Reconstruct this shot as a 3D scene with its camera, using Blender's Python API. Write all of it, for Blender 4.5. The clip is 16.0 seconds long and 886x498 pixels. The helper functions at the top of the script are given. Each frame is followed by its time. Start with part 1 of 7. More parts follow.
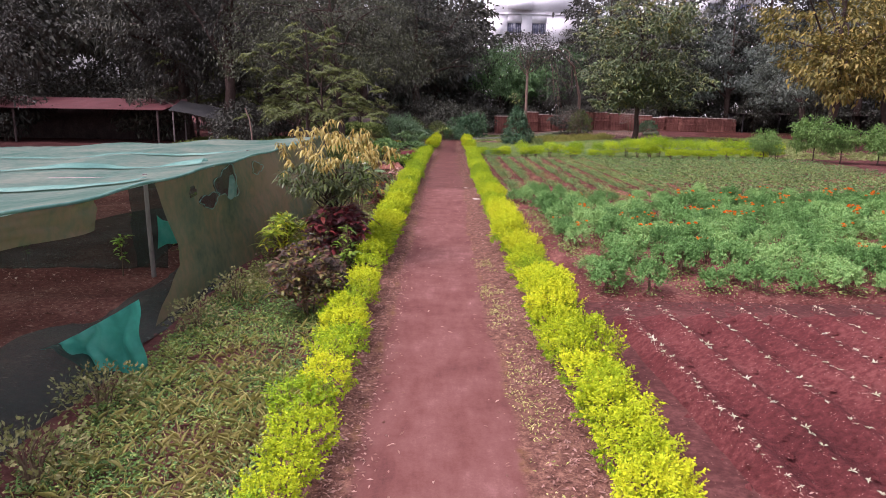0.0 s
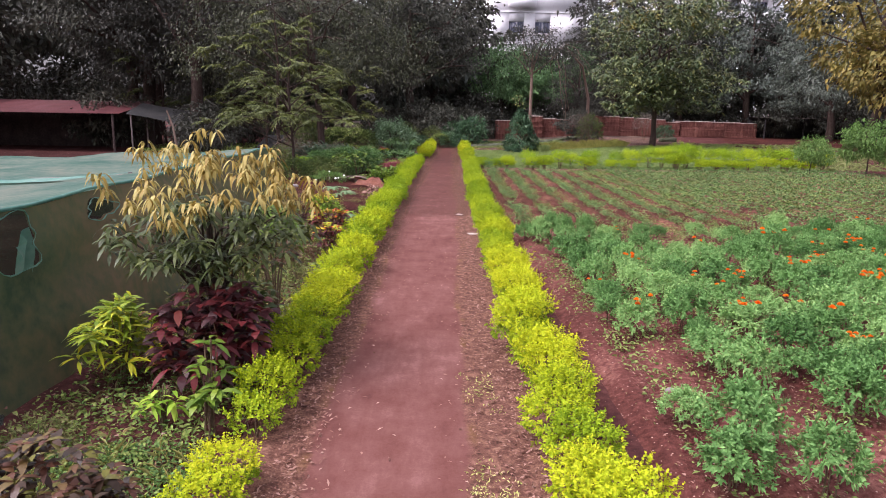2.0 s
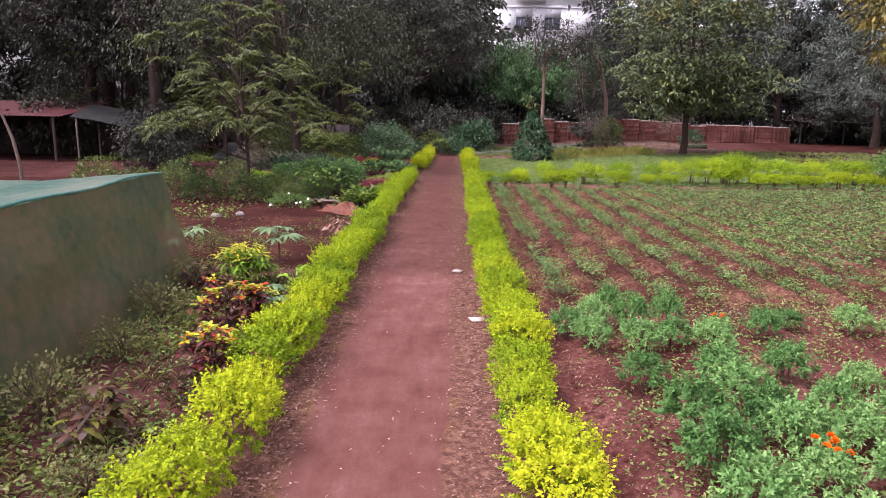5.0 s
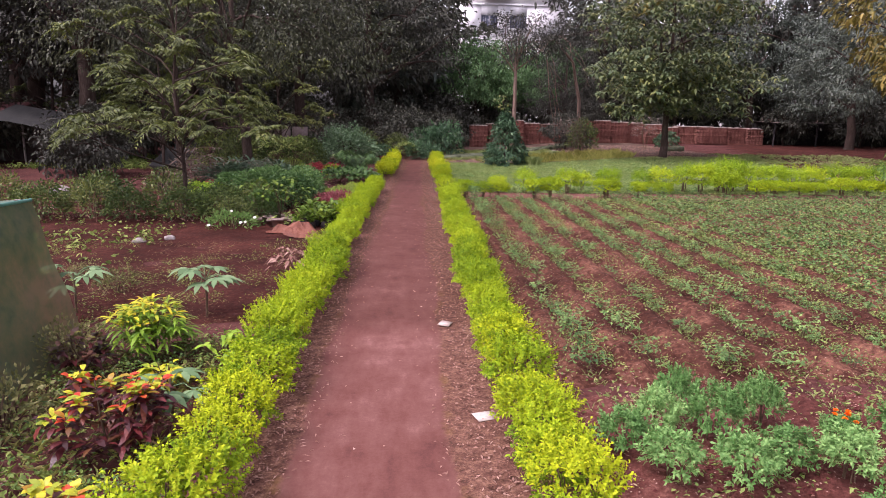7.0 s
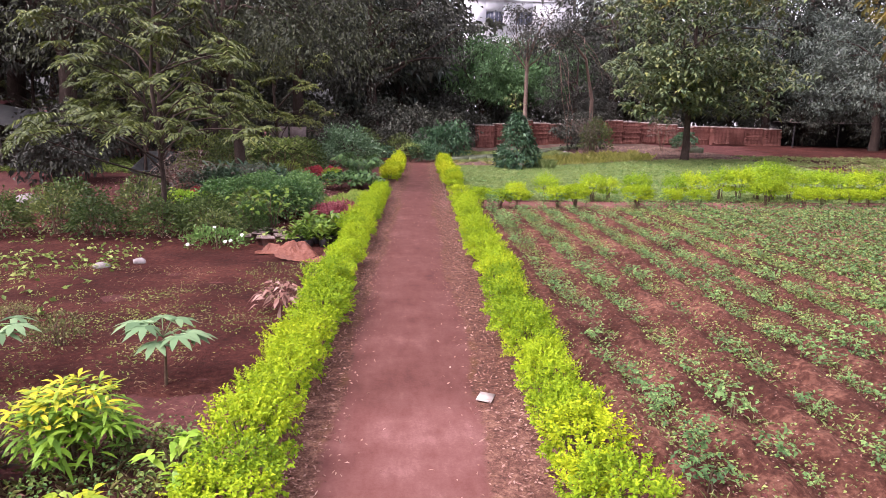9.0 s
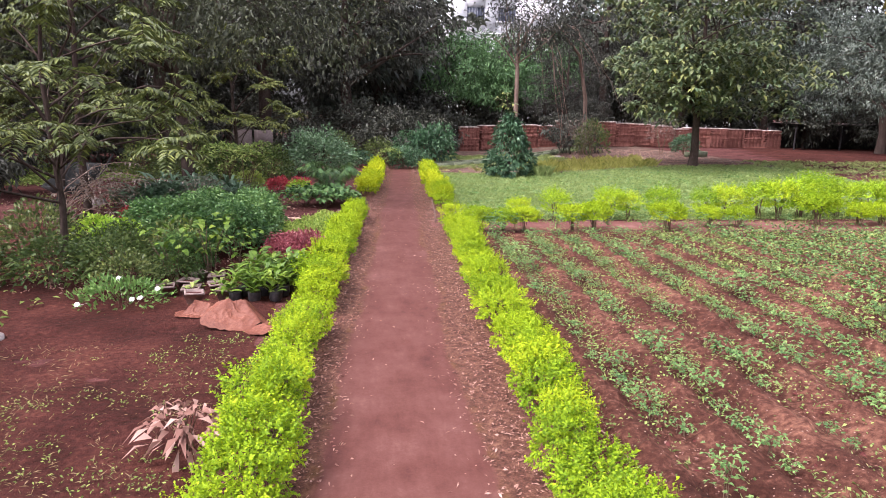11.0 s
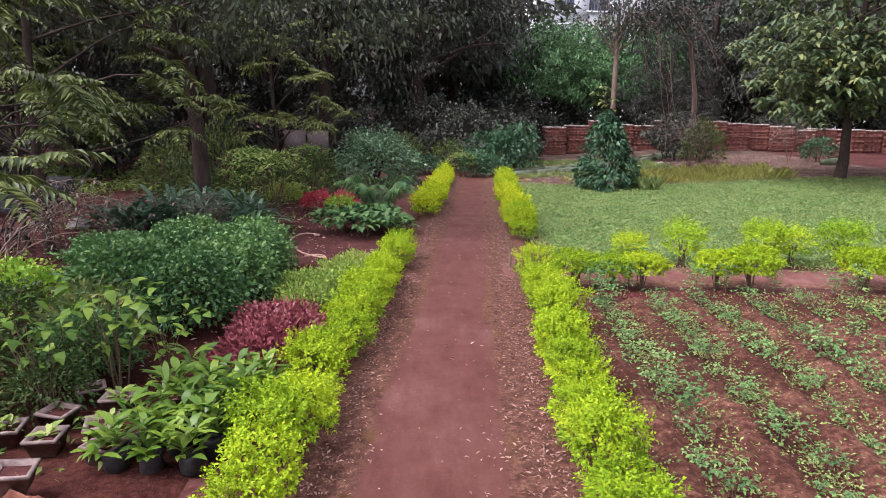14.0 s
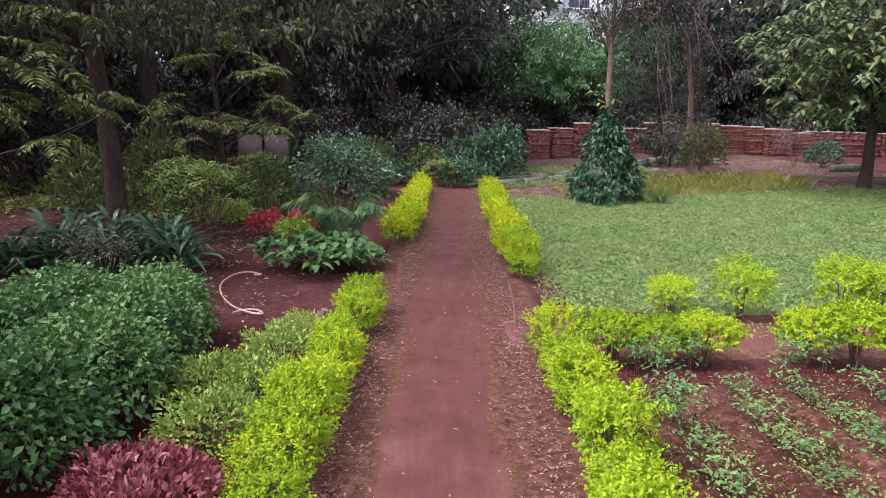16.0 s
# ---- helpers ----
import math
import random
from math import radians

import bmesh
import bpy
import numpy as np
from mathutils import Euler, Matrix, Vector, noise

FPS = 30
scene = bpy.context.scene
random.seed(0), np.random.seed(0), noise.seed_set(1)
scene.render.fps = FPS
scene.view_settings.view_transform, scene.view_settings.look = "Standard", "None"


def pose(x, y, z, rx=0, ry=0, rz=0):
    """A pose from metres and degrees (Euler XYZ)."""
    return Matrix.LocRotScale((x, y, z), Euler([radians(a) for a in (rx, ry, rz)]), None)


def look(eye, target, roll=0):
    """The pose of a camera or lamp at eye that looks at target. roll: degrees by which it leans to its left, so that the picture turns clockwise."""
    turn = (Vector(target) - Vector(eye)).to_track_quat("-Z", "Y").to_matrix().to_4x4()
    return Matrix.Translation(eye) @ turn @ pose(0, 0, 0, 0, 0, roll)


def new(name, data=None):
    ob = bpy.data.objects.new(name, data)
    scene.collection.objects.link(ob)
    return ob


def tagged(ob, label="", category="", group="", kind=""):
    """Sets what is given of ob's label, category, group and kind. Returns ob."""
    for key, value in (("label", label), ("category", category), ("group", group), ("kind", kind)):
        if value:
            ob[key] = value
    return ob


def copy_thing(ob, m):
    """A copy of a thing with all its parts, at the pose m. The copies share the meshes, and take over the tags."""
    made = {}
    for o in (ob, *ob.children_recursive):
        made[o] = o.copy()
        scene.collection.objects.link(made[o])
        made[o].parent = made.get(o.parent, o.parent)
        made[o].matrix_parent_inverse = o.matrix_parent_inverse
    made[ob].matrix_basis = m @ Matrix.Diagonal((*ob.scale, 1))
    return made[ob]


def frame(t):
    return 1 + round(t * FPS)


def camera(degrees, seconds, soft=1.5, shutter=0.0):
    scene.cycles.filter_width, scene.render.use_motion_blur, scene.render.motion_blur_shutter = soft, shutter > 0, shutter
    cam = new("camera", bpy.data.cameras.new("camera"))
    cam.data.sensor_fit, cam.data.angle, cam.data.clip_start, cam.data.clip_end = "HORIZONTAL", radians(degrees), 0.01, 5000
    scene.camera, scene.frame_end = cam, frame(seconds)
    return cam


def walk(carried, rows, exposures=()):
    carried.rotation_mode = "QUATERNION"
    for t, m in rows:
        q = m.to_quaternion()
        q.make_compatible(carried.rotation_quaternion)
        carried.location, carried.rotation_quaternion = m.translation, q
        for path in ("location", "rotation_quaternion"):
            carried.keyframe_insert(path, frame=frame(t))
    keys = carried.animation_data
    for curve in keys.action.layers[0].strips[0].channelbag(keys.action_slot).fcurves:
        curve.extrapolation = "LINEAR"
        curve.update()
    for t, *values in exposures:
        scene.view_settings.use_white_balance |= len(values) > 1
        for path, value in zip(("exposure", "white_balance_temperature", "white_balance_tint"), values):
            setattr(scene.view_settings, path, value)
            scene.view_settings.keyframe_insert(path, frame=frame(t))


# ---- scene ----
cam = camera(66.9, 16.0, soft=0.9)
METRES, EYE, TILT, LEAN, TURN = 23.158, 2.2, 0.0, 0.0, -1.9
ROWS = [
    (0.0, 0.0, 0.0, 0.0, 0.21, -12.09, -0.96),
    (0.5, 0.0009, 0.0441, -0.0012, 0.22, -12.01, -0.97),
    (1.0, 0.0026, 0.0938, -0.0025, 0.22, -11.92, -0.96),
    (1.5, 0.0064, 0.1399, -0.0025, 0.23, -11.83, -0.96),
    (2.0, 0.0119, 0.1856, -0.0017, 0.25, -11.76, -0.98),
    (2.5, 0.0158, 0.2254, -0.0009, 0.25, -11.7, -1.0),
    (3.0, 0.0198, 0.2624, -0.0005, 0.26, -11.66, -1.0),
    (3.5, 0.022, 0.2961, -0.0007, 0.6, -11.65, -1.03),
    (4.0, 0.0234, 0.3303, -0.0004, 2.37, -11.71, -1.05),
    (6.5, 0.0118, 0.4687, -0.0004, -2.64, -11.47, -1.06),
    (7.0, 0.0098, 0.4914, -0.0001, -2.63, -11.5, -1.05),
    (7.5, 0.0076, 0.5117, -0.0002, -2.65, -11.5, -1.07),
    (8.0, 0.005, 0.5316, -0.0003, -2.65, -11.52, -1.07),
    (8.5, 0.0028, 0.5496, -0.0002, -2.64, -11.56, -1.09),
    (9.0, 0.0, 0.5723, -0.0, -2.63, -11.57, -1.1),
    (11.5, -0.0042, 0.738, 0.0007, -4.87, -11.46, -1.04),
    (12.0, -0.0007, 0.7683, 0.0007, -4.91, -11.44, -1.05),
    (12.5, 0.0022, 0.7958, 0.0004, -2.61, -11.54, -1.07),
    (13.0, 0.0054, 0.8259, 0.0005, -2.65, -11.52, -1.06),
    (13.5, 0.0086, 0.8535, 0.0007, -2.7, -11.51, -1.05),
    (14.0, 0.0109, 0.8808, 0.0008, 2.33, -11.75, -1.04),
    (14.5, 0.0117, 0.907, 0.0015, 2.31, -11.71, -1.06),
    (15.0, 0.01, 0.9358, 0.0016, 2.29, -11.69, -1.02),
    (15.5, 0.0068, 0.9643, 0.0012, 2.26, -11.7, -1.05),
    (16.0, 0.0038, 0.9962, 0.0012, 0.11, -11.61, -1.05),
]
walk(cam, [(t, pose(0, 0, EYE, TILT, LEAN, TURN) @ pose(METRES * x, METRES * y, METRES * z, 90 + pitch, roll, yaw)) for t, x, y, z, yaw, pitch, roll in ROWS],
     exposures=[(0.0, -0.1, 6200, 33), (2.0, -0.08, 6200, 27), (4.0, -0.02, 6180, 28), (7.0, -0.1, 6320, 32), (7.5, -0.1, 6320, 32), (9.0, 0.28, 6220, 30), (11.5, 0.46, 6130, 21), (12.5, 0.2, 6060, 20), (14.0, 0.1, 5960, 20), (16.0, 0.08, 5850, 22)])

# ---- light: hazy daylight, a soft sun from the side of the net house ----
SUN_EL, SUN_AZ = 58.0, 248.0
world = bpy.data.worlds.new("world")
scene.world = world
world.use_nodes = True
wn, wl = world.node_tree.nodes, world.node_tree.links
sky = wn.new("ShaderNodeTexSky")
sky.sky_type, sky.sun_disc = "NISHITA", False
sky.sun_elevation, sky.sun_rotation = radians(SUN_EL), radians(SUN_AZ)
sky.dust_density, sky.air_density = 6.0, 1.0
haze = wn.new("ShaderNodeHueSaturation")
haze.inputs["Saturation"].default_value = 0.25
wl.new(sky.outputs[0], haze.inputs["Color"])
wl.new(haze.outputs[0], wn["Background"].inputs[0])
wn["Background"].inputs[1].default_value = 0.38
sun_data = bpy.data.lights.new("sun", "SUN")
sun_data.energy, sun_data.angle, sun_data.color = 1.5, radians(24), (1.0, 0.95, 0.88)
sun = new("sun", sun_data)
to_sun = Vector((math.sin(radians(SUN_AZ)) * math.cos(radians(SUN_EL)), math.cos(radians(SUN_AZ)) * math.cos(radians(SUN_EL)), math.sin(radians(SUN_EL))))
sun.matrix_world = look(to_sun * 50, (0, 0, 0))

# ---- materials ----
def nodes_of(name):
    m = bpy.data.materials.new(name)
    m.use_nodes = True
    return m, m.node_tree.nodes, m.node_tree.links


def ramp_node(n, stops):
    r = n.new("ShaderNodeValToRGB")
    e = r.color_ramp.elements
    while len(e) < len(stops):
        e.new(0.5)
    for k, (p, c) in enumerate(stops):
        e[k].position, e[k].color = p, (*c, 1)
    return r


def noise_tex(n, l, scale, detail=4.0, rough=0.6, coords=None):
    t = n.new("ShaderNodeTexNoise")
    t.inputs["Scale"].default_value, t.inputs["Detail"].default_value, t.inputs["Roughness"].default_value = scale, detail, rough
    if coords:
        l.new(coords, t.inputs["Vector"])
    return t


def surface(name, dark, mid, light, big=0.7, fine=14.0, rough=0.9, bump=0.4, bump_dist=0.02, speck=None, metal=0.0, stretch=None):
    """A rough surface: broad stains, fine grain, scattered specks and relief, in world metres."""
    m, n, l = nodes_of(name)
    geo = n.new("ShaderNodeNewGeometry")
    pos = geo.outputs["Position"]
    if stretch:
        mp = n.new("ShaderNodeMapping")
        mp.inputs["Scale"].default_value = stretch
        l.new(pos, mp.inputs["Vector"])
        pos = mp.outputs[0]
    a, b = noise_tex(n, l, big, 5, 0.6, pos), noise_tex(n, l, fine, 6, 0.7, pos)
    mix = n.new("ShaderNodeMath")
    mix.operation = "MULTIPLY_ADD"
    mix.inputs[1].default_value = 0.45
    half = n.new("ShaderNodeMath")
    half.operation = "MULTIPLY"
    half.inputs[1].default_value = 0.55
    l.new(b.outputs["Fac"], half.inputs[0])
    l.new(a.outputs["Fac"], mix.inputs[0])
    l.new(half.outputs[0], mix.inputs[2])
    r = ramp_node(n, [(0.34, dark), (0.5, mid), (0.66, light)])
    l.new(mix.outputs[0], r.inputs[0])
    col = r.outputs[0]
    if speck:
        c, size, amount = speck
        v = n.new("ShaderNodeTexVoronoi")
        v.inputs["Scale"].default_value = size
        l.new(pos, v.inputs["Vector"])
        sr = ramp_node(n, [(amount * 0.6, (1, 1, 1)), (amount, (0, 0, 0))])
        l.new(v.outputs["Distance"], sr.inputs[0])
        mx = n.new("ShaderNodeMix")
        mx.data_type = "RGBA"
        l.new(sr.outputs[0], mx.inputs["Factor"])
        l.new(col, mx.inputs["A"])
        mx.inputs["B"].default_value = (*c, 1)
        col = mx.outputs["Result"]
    p = n["Principled BSDF"]
    l.new(col, p.inputs["Base Color"])
    p.inputs["Roughness"].default_value, p.inputs["Metallic"].default_value = rough, metal
    p.inputs["Specular IOR Level"].default_value = 0.25 if rough < 0.9 else 0.08
    bp = n.new("ShaderNodeBump")
    bp.inputs["Strength"].default_value, bp.inputs["Distance"].default_value = bump, bump_dist
    l.new(mix.outputs[0], bp.inputs["Height"])
    l.new(bp.outputs[0], p.inputs["Normal"])
    return m


def leaf_stuff(name, stops, rough=0.5, glow=0.3, spec=0.22, plant_shift=0.25, patch=0.25):
    """Leaves: each leaf takes its own tone, each plant its own cast; light shines through thin blades."""
    m, n, l = nodes_of(name)
    geo, info = n.new("ShaderNodeNewGeometry"), n.new("ShaderNodeObjectInfo")
    pos_noise = noise_tex(n, l, 1.7, 2, 0.5, geo.outputs["Position"])
    add = n.new("ShaderNodeMath")
    add.operation = "MULTIPLY_ADD"
    add.inputs[1].default_value = 0.75 - plant_shift
    l.new(geo.outputs["Random Per Island"], add.inputs[0])
    sh = n.new("ShaderNodeMath")
    sh.operation = "MULTIPLY_ADD"
    sh.inputs[1].default_value = plant_shift
    l.new(info.outputs["Random"], sh.inputs[0])
    nz = n.new("ShaderNodeMath")
    nz.operation = "MULTIPLY"
    nz.inputs[1].default_value = patch
    l.new(pos_noise.outputs["Fac"], nz.inputs[0])
    l.new(nz.outputs[0], sh.inputs[2])
    l.new(sh.outputs[0], add.inputs[2])
    r = ramp_node(n, stops)
    l.new(add.outputs[0], r.inputs[0])
    p = n["Principled BSDF"]
    l.new(r.outputs[0], p.inputs["Base Color"])
    p.inputs["Roughness"].default_value, p.inputs["Specular IOR Level"].default_value = rough, spec
    tr = n.new("ShaderNodeBsdfTranslucent")
    l.new(r.outputs[0], tr.inputs["Color"])
    mx = n.new("ShaderNodeMixShader")
    mx.inputs[0].default_value = 0.7 * glow
    l.new(p.outputs[0], mx.inputs[1])
    l.new(tr.outputs[0], mx.inputs[2])
    l.new(mx.outputs[0], n["Material Output"].inputs["Surface"])
    return m


def net_stuff(name, stops, seen_through, scale=1.3, thin=0.35):
    """Shade net: woven cloth that lets part of the light through, faded in patches."""
    m, n, l = nodes_of(name)
    geo = n.new("ShaderNodeNewGeometry")
    a, b = noise_tex(n, l, scale, 5, 0.6, geo.outputs["Position"]), noise_tex(n, l, 9.0, 3, 0.6, geo.outputs["Position"])
    add = n.new("ShaderNodeMath")
    add.operation = "MULTIPLY_ADD"
    add.inputs[1].default_value = 0.3
    l.new(b.outputs["Fac"], add.inputs[0])
    sc = n.new("ShaderNodeMath")
    sc.operation = "MULTIPLY"
    sc.inputs[1].default_value = 0.7
    l.new(a.outputs["Fac"], sc.inputs[0])
    l.new(sc.outputs[0], add.inputs[2])
    r = ramp_node(n, stops)
    l.new(add.outputs[0], r.inputs[0])
    p = n["Principled BSDF"]
    l.new(r.outputs[0], p.inputs["Base Color"])
    p.inputs["Roughness"].default_value, p.inputs["Specular IOR Level"].default_value = 0.6, 0.3
    tl = n.new("ShaderNodeBsdfTranslucent")
    l.new(r.outputs[0], tl.inputs["Color"])
    m1 = n.new("ShaderNodeMixShader")
    m1.inputs[0].default_value = thin
    l.new(p.outputs[0], m1.inputs[1])
    l.new(tl.outputs[0], m1.inputs[2])
    tp = n.new("ShaderNodeBsdfTransparent")
    m2 = n.new("ShaderNodeMixShader")
    m2.inputs[0].default_value = seen_through
    l.new(m1.outputs[0], m2.inputs[1])
    l.new(tp.outputs[0], m2.inputs[2])
    l.new(m2.outputs[0], n["Material Output"].inputs["Surface"])
    return m


M_SOIL = surface("red_soil", (0.034, 0.013, 0.012), (0.074, 0.027, 0.024), (0.14, 0.058, 0.05), 0.9, 16, 0.95, 0.7, 0.03, ((0.30, 0.17, 0.14), 26, 0.12))
M_BED = surface("tilled_red_soil", (0.042, 0.011, 0.011), (0.092, 0.024, 0.023), (0.17, 0.060, 0.053), 0.9, 20, 0.95, 1.0, 0.05, ((0.33, 0.2, 0.17), 30, 0.13))
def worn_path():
    """Crumbly verge that wears to smooth trodden earth where the attribute "wear" is high, with ragged edges and wheel streaks."""
    m, n, l = nodes_of("trodden_earth")
    geo, att = n.new("ShaderNodeNewGeometry"), n.new("ShaderNodeAttribute")
    att.attribute_name = "wear"
    pos = geo.outputs["Position"]
    mp = n.new("ShaderNodeMapping")
    mp.inputs["Scale"].default_value = (1, 0.3, 1)
    l.new(pos, mp.inputs["Vector"])
    streak = noise_tex(n, l, 6, 6, 0.68, mp.outputs[0])
    fine, grit, broad = noise_tex(n, l, 13, 7, 0.72, pos), noise_tex(n, l, 60, 3, 0.7, pos), noise_tex(n, l, 0.8, 4, 0.6, pos)

    def math_node(op, a, b, c=None):
        q = n.new("ShaderNodeMath")
        q.operation = op
        for i, v in enumerate((a, b, c)):
            if v is None:
                continue
            if isinstance(v, (int, float)):
                q.inputs[i].default_value = v
            else:
                l.new(v, q.inputs[i])
        return q.outputs[0]

    edge = math_node("ADD", att.outputs["Fac"], math_node("MULTIPLY_ADD", fine.outputs["Fac"], 0.55, -0.275))
    edge = math_node("ADD", edge, math_node("MULTIPLY_ADD", broad.outputs["Fac"], 0.5, -0.25))
    mask = ramp_node(n, [(0.36, (0, 0, 0)), (0.6, (1, 1, 1))])
    l.new(edge, mask.inputs[0])
    spots = noise_tex(n, l, 2.3, 5, 0.65, pos)
    tone = math_node("MULTIPLY_ADD", streak.outputs["Fac"], 0.3, math_node("MULTIPLY_ADD", broad.outputs["Fac"], 0.3, math_node("MULTIPLY_ADD", spots.outputs["Fac"], 0.28, math_node("MULTIPLY", grit.outputs["Fac"], 0.12))))
    smooth_col = ramp_node(n, [(0.38, (0.076, 0.027, 0.024)), (0.47, (0.120, 0.047, 0.039)), (0.54, (0.145, 0.063, 0.054)), (0.62, (0.20, 0.098, 0.086))])
    l.new(tone, smooth_col.inputs[0])
    rough_tone = math_node("MULTIPLY_ADD", fine.outputs["Fac"], 0.6, math_node("MULTIPLY", grit.outputs["Fac"], 0.4))
    rough_col = ramp_node(n, [(0.36, (0.04, 0.017, 0.013)), (0.5, (0.125, 0.057, 0.041)), (0.66, (0.29, 0.16, 0.112))])
    l.new(rough_tone, rough_col.inputs[0])
    mx = n.new("ShaderNodeMix")
    mx.data_type = "RGBA"
    l.new(mask.outputs[0], mx.inputs["Factor"])
    l.new(rough_col.outputs[0], mx.inputs["A"])
    l.new(smooth_col.outputs[0], mx.inputs["B"])
    rim = ramp_node(n, [(0.12, (0, 0, 0)), (0.42, (1, 1, 1)), (0.62, (0, 0, 0))])
    l.new(edge, rim.inputs[0])
    patchy = ramp_node(n, [(0.5, (0, 0, 0)), (0.62, (1, 1, 1))])
    l.new(spots.outputs["Fac"], patchy.inputs[0])
    moss = n.new("ShaderNodeMix")
    moss.data_type = "RGBA"
    l.new(math_node("MULTIPLY", math_node("MULTIPLY", rim.outputs[0], patchy.outputs[0]), 0.75), moss.inputs["Factor"])
    l.new(mx.outputs["Result"], moss.inputs["A"])
    moss.inputs["B"].default_value = (0.135, 0.072, 0.026, 1)
    # darker, browner and a little smoother where this attribute is high
    far_att = n.new("ShaderNodeAttribute")
    far_att.attribute_name = "far_dark"
    far_dark = ramp_node(n, [(0.35, (0, 0, 0)), (0.65, (1, 1, 1))])
    l.new(math_node("ADD", far_att.outputs["Fac"], math_node("MULTIPLY_ADD", spots.outputs["Fac"], 0.7, -0.35)), far_dark.inputs[0])
    toned = n.new("ShaderNodeMix")
    toned.data_type, toned.blend_type = "RGBA", "MULTIPLY"
    l.new(far_dark.outputs[0], toned.inputs["Factor"])
    l.new(moss.outputs["Result"], toned.inputs["A"])
    toned.inputs["B"].default_value = (0.72, 0.655, 0.62, 1)
    p = n["Principled BSDF"]
    l.new(toned.outputs["Result"], p.inputs["Base Color"])
    l.new(math_node("MULTIPLY_ADD", far_dark.outputs[0], -0.2, 0.92), p.inputs["Roughness"])
    p.inputs["Specular IOR Level"].default_value = 0.12
    bp = n.new("ShaderNodeBump")
    bp.inputs["Distance"].default_value = 0.02
    l.new(math_node("MULTIPLY_ADD", mask.outputs[0], -0.75, 0.95), bp.inputs["Strength"])
    l.new(rough_tone, bp.inputs["Height"])
    l.new(bp.outputs[0], p.inputs["Normal"])
    return m


M_PATH = worn_path()
M_FIELD = surface("weathered_field_soil", (0.044, 0.014, 0.011), (0.113, 0.039, 0.032), (0.253, 0.115, 0.092), 0.9, 20, 0.95, 1.0, 0.05, ((0.414, 0.276, 0.230), 22, 0.16))
# darker copy of the field soil: the less sunlit stretch is put into its colour
M_BEANSOIL = surface("shade_toned_field_soil", (0.020, 0.007, 0.005), (0.076, 0.029, 0.020), (0.233, 0.110, 0.073), 1.1, 17, 0.95, 1.0, 0.07, ((0.279, 0.186, 0.149), 22, 0.16))
M_DUG = surface("dug_damp_soil", (0.016, 0.006, 0.004), (0.046, 0.014, 0.011), (0.105, 0.037, 0.026), 1.1, 18, 0.95, 1.0, 0.05, ((0.150, 0.067, 0.046), 24, 0.12))
M_TURF = surface("turf_soil", (0.05, 0.08, 0.025), (0.09, 0.135, 0.042), (0.14, 0.18, 0.065), 1.2, 20, 0.95, 0.8, 0.03)
M_WASTE = surface("litter_strewn_soil", (0.04, 0.024, 0.019), (0.10, 0.062, 0.048), (0.21, 0.145, 0.11), 1.6, 9, 0.95, 0.7, 0.03)
M_BARK = surface("bark", (0.022, 0.015, 0.013), (0.052, 0.036, 0.030), (0.095, 0.07, 0.058), 3, 30, 0.95, 0.8, 0.02, None, 0, (1, 1, 0.25))
M_PALE_BARK = surface("pale_bark", (0.11, 0.075, 0.06), (0.19, 0.13, 0.105), (0.28, 0.2, 0.17), 3, 30, 0.95, 0.6, 0.01, None, 0, (1, 1, 0.25))
M_TWIG = surface("twig", (0.07, 0.045, 0.03), (0.13, 0.09, 0.06), (0.2, 0.15, 0.1), 6, 40, 0.9, 0.4, 0.005)
M_BRICK = surface("fired_clay", (0.10, 0.040, 0.034), (0.175, 0.072, 0.058), (0.25, 0.115, 0.092), 1.3, 18, 0.9, 0.6, 0.02)
M_CAP = surface("weathered_clay_top", (0.3, 0.22, 0.2), (0.42, 0.34, 0.31), (0.55, 0.47, 0.43), 2.0, 18, 0.95, 0.6, 0.02)
M_CONCRETE = surface("mossy_concrete", (0.05, 0.062, 0.035), (0.12, 0.135, 0.085), (0.23, 0.24, 0.18), 1.2, 15, 0.9, 0.5, 0.02)
M_PLASTER = surface("white_painted_plaster", (0.72, 0.70, 0.72), (0.80, 0.79, 0.81), (0.85, 0.84, 0.85), 0.25, 3, 0.85, 0.1, 0.02)
M_FRAME = surface("window_frame", (0.35, 0.35, 0.4), (0.45, 0.45, 0.5), (0.55, 0.55, 0.6), 2, 10, 0.5, 0.05, 0.01)
M_TIN = surface("red_painted_tin", (0.06, 0.018, 0.018), (0.11, 0.033, 0.035), (0.17, 0.065, 0.068), 1.1, 8, 0.6, 0.2, 0.01)
# board colour lowered so the open shed looks unlit inside
M_BOARD = surface("weathered_board_in_shade", (0.045, 0.033, 0.03), (0.08, 0.06, 0.055), (0.13, 0.1, 0.09), 2, 14, 0.9, 0.3, 0.01)
M_SHEET = surface("dull_grey_sheet", (0.020, 0.021, 0.022), (0.037, 0.037, 0.037), (0.060, 0.058, 0.052), 1.5, 10, 0.7, 0.2, 0.01)
M_WOODPOST = surface("grey_post_wood", (0.13, 0.11, 0.1), (0.24, 0.2, 0.19), (0.34, 0.3, 0.28), 4, 30, 0.9, 0.4, 0.01, None, 0, (1, 1, 0.2))
M_SACK = surface("orange_brown_sacking", (0.086, 0.025, 0.014), (0.144, 0.046, 0.027), (0.209, 0.082, 0.051), 3, 45, 0.62, 0.2, 0.004)
M_POT = surface("dusty_plastic_pot", (0.108, 0.074, 0.065), (0.189, 0.135, 0.121), (0.297, 0.230, 0.203), 4, 25, 0.8, 0.3, 0.01)
M_BAG = surface("black_nursery_bag", (0.012, 0.011, 0.012), (0.025, 0.022, 0.023), (0.06, 0.045, 0.045), 5, 25, 0.5, 0.4, 0.01)
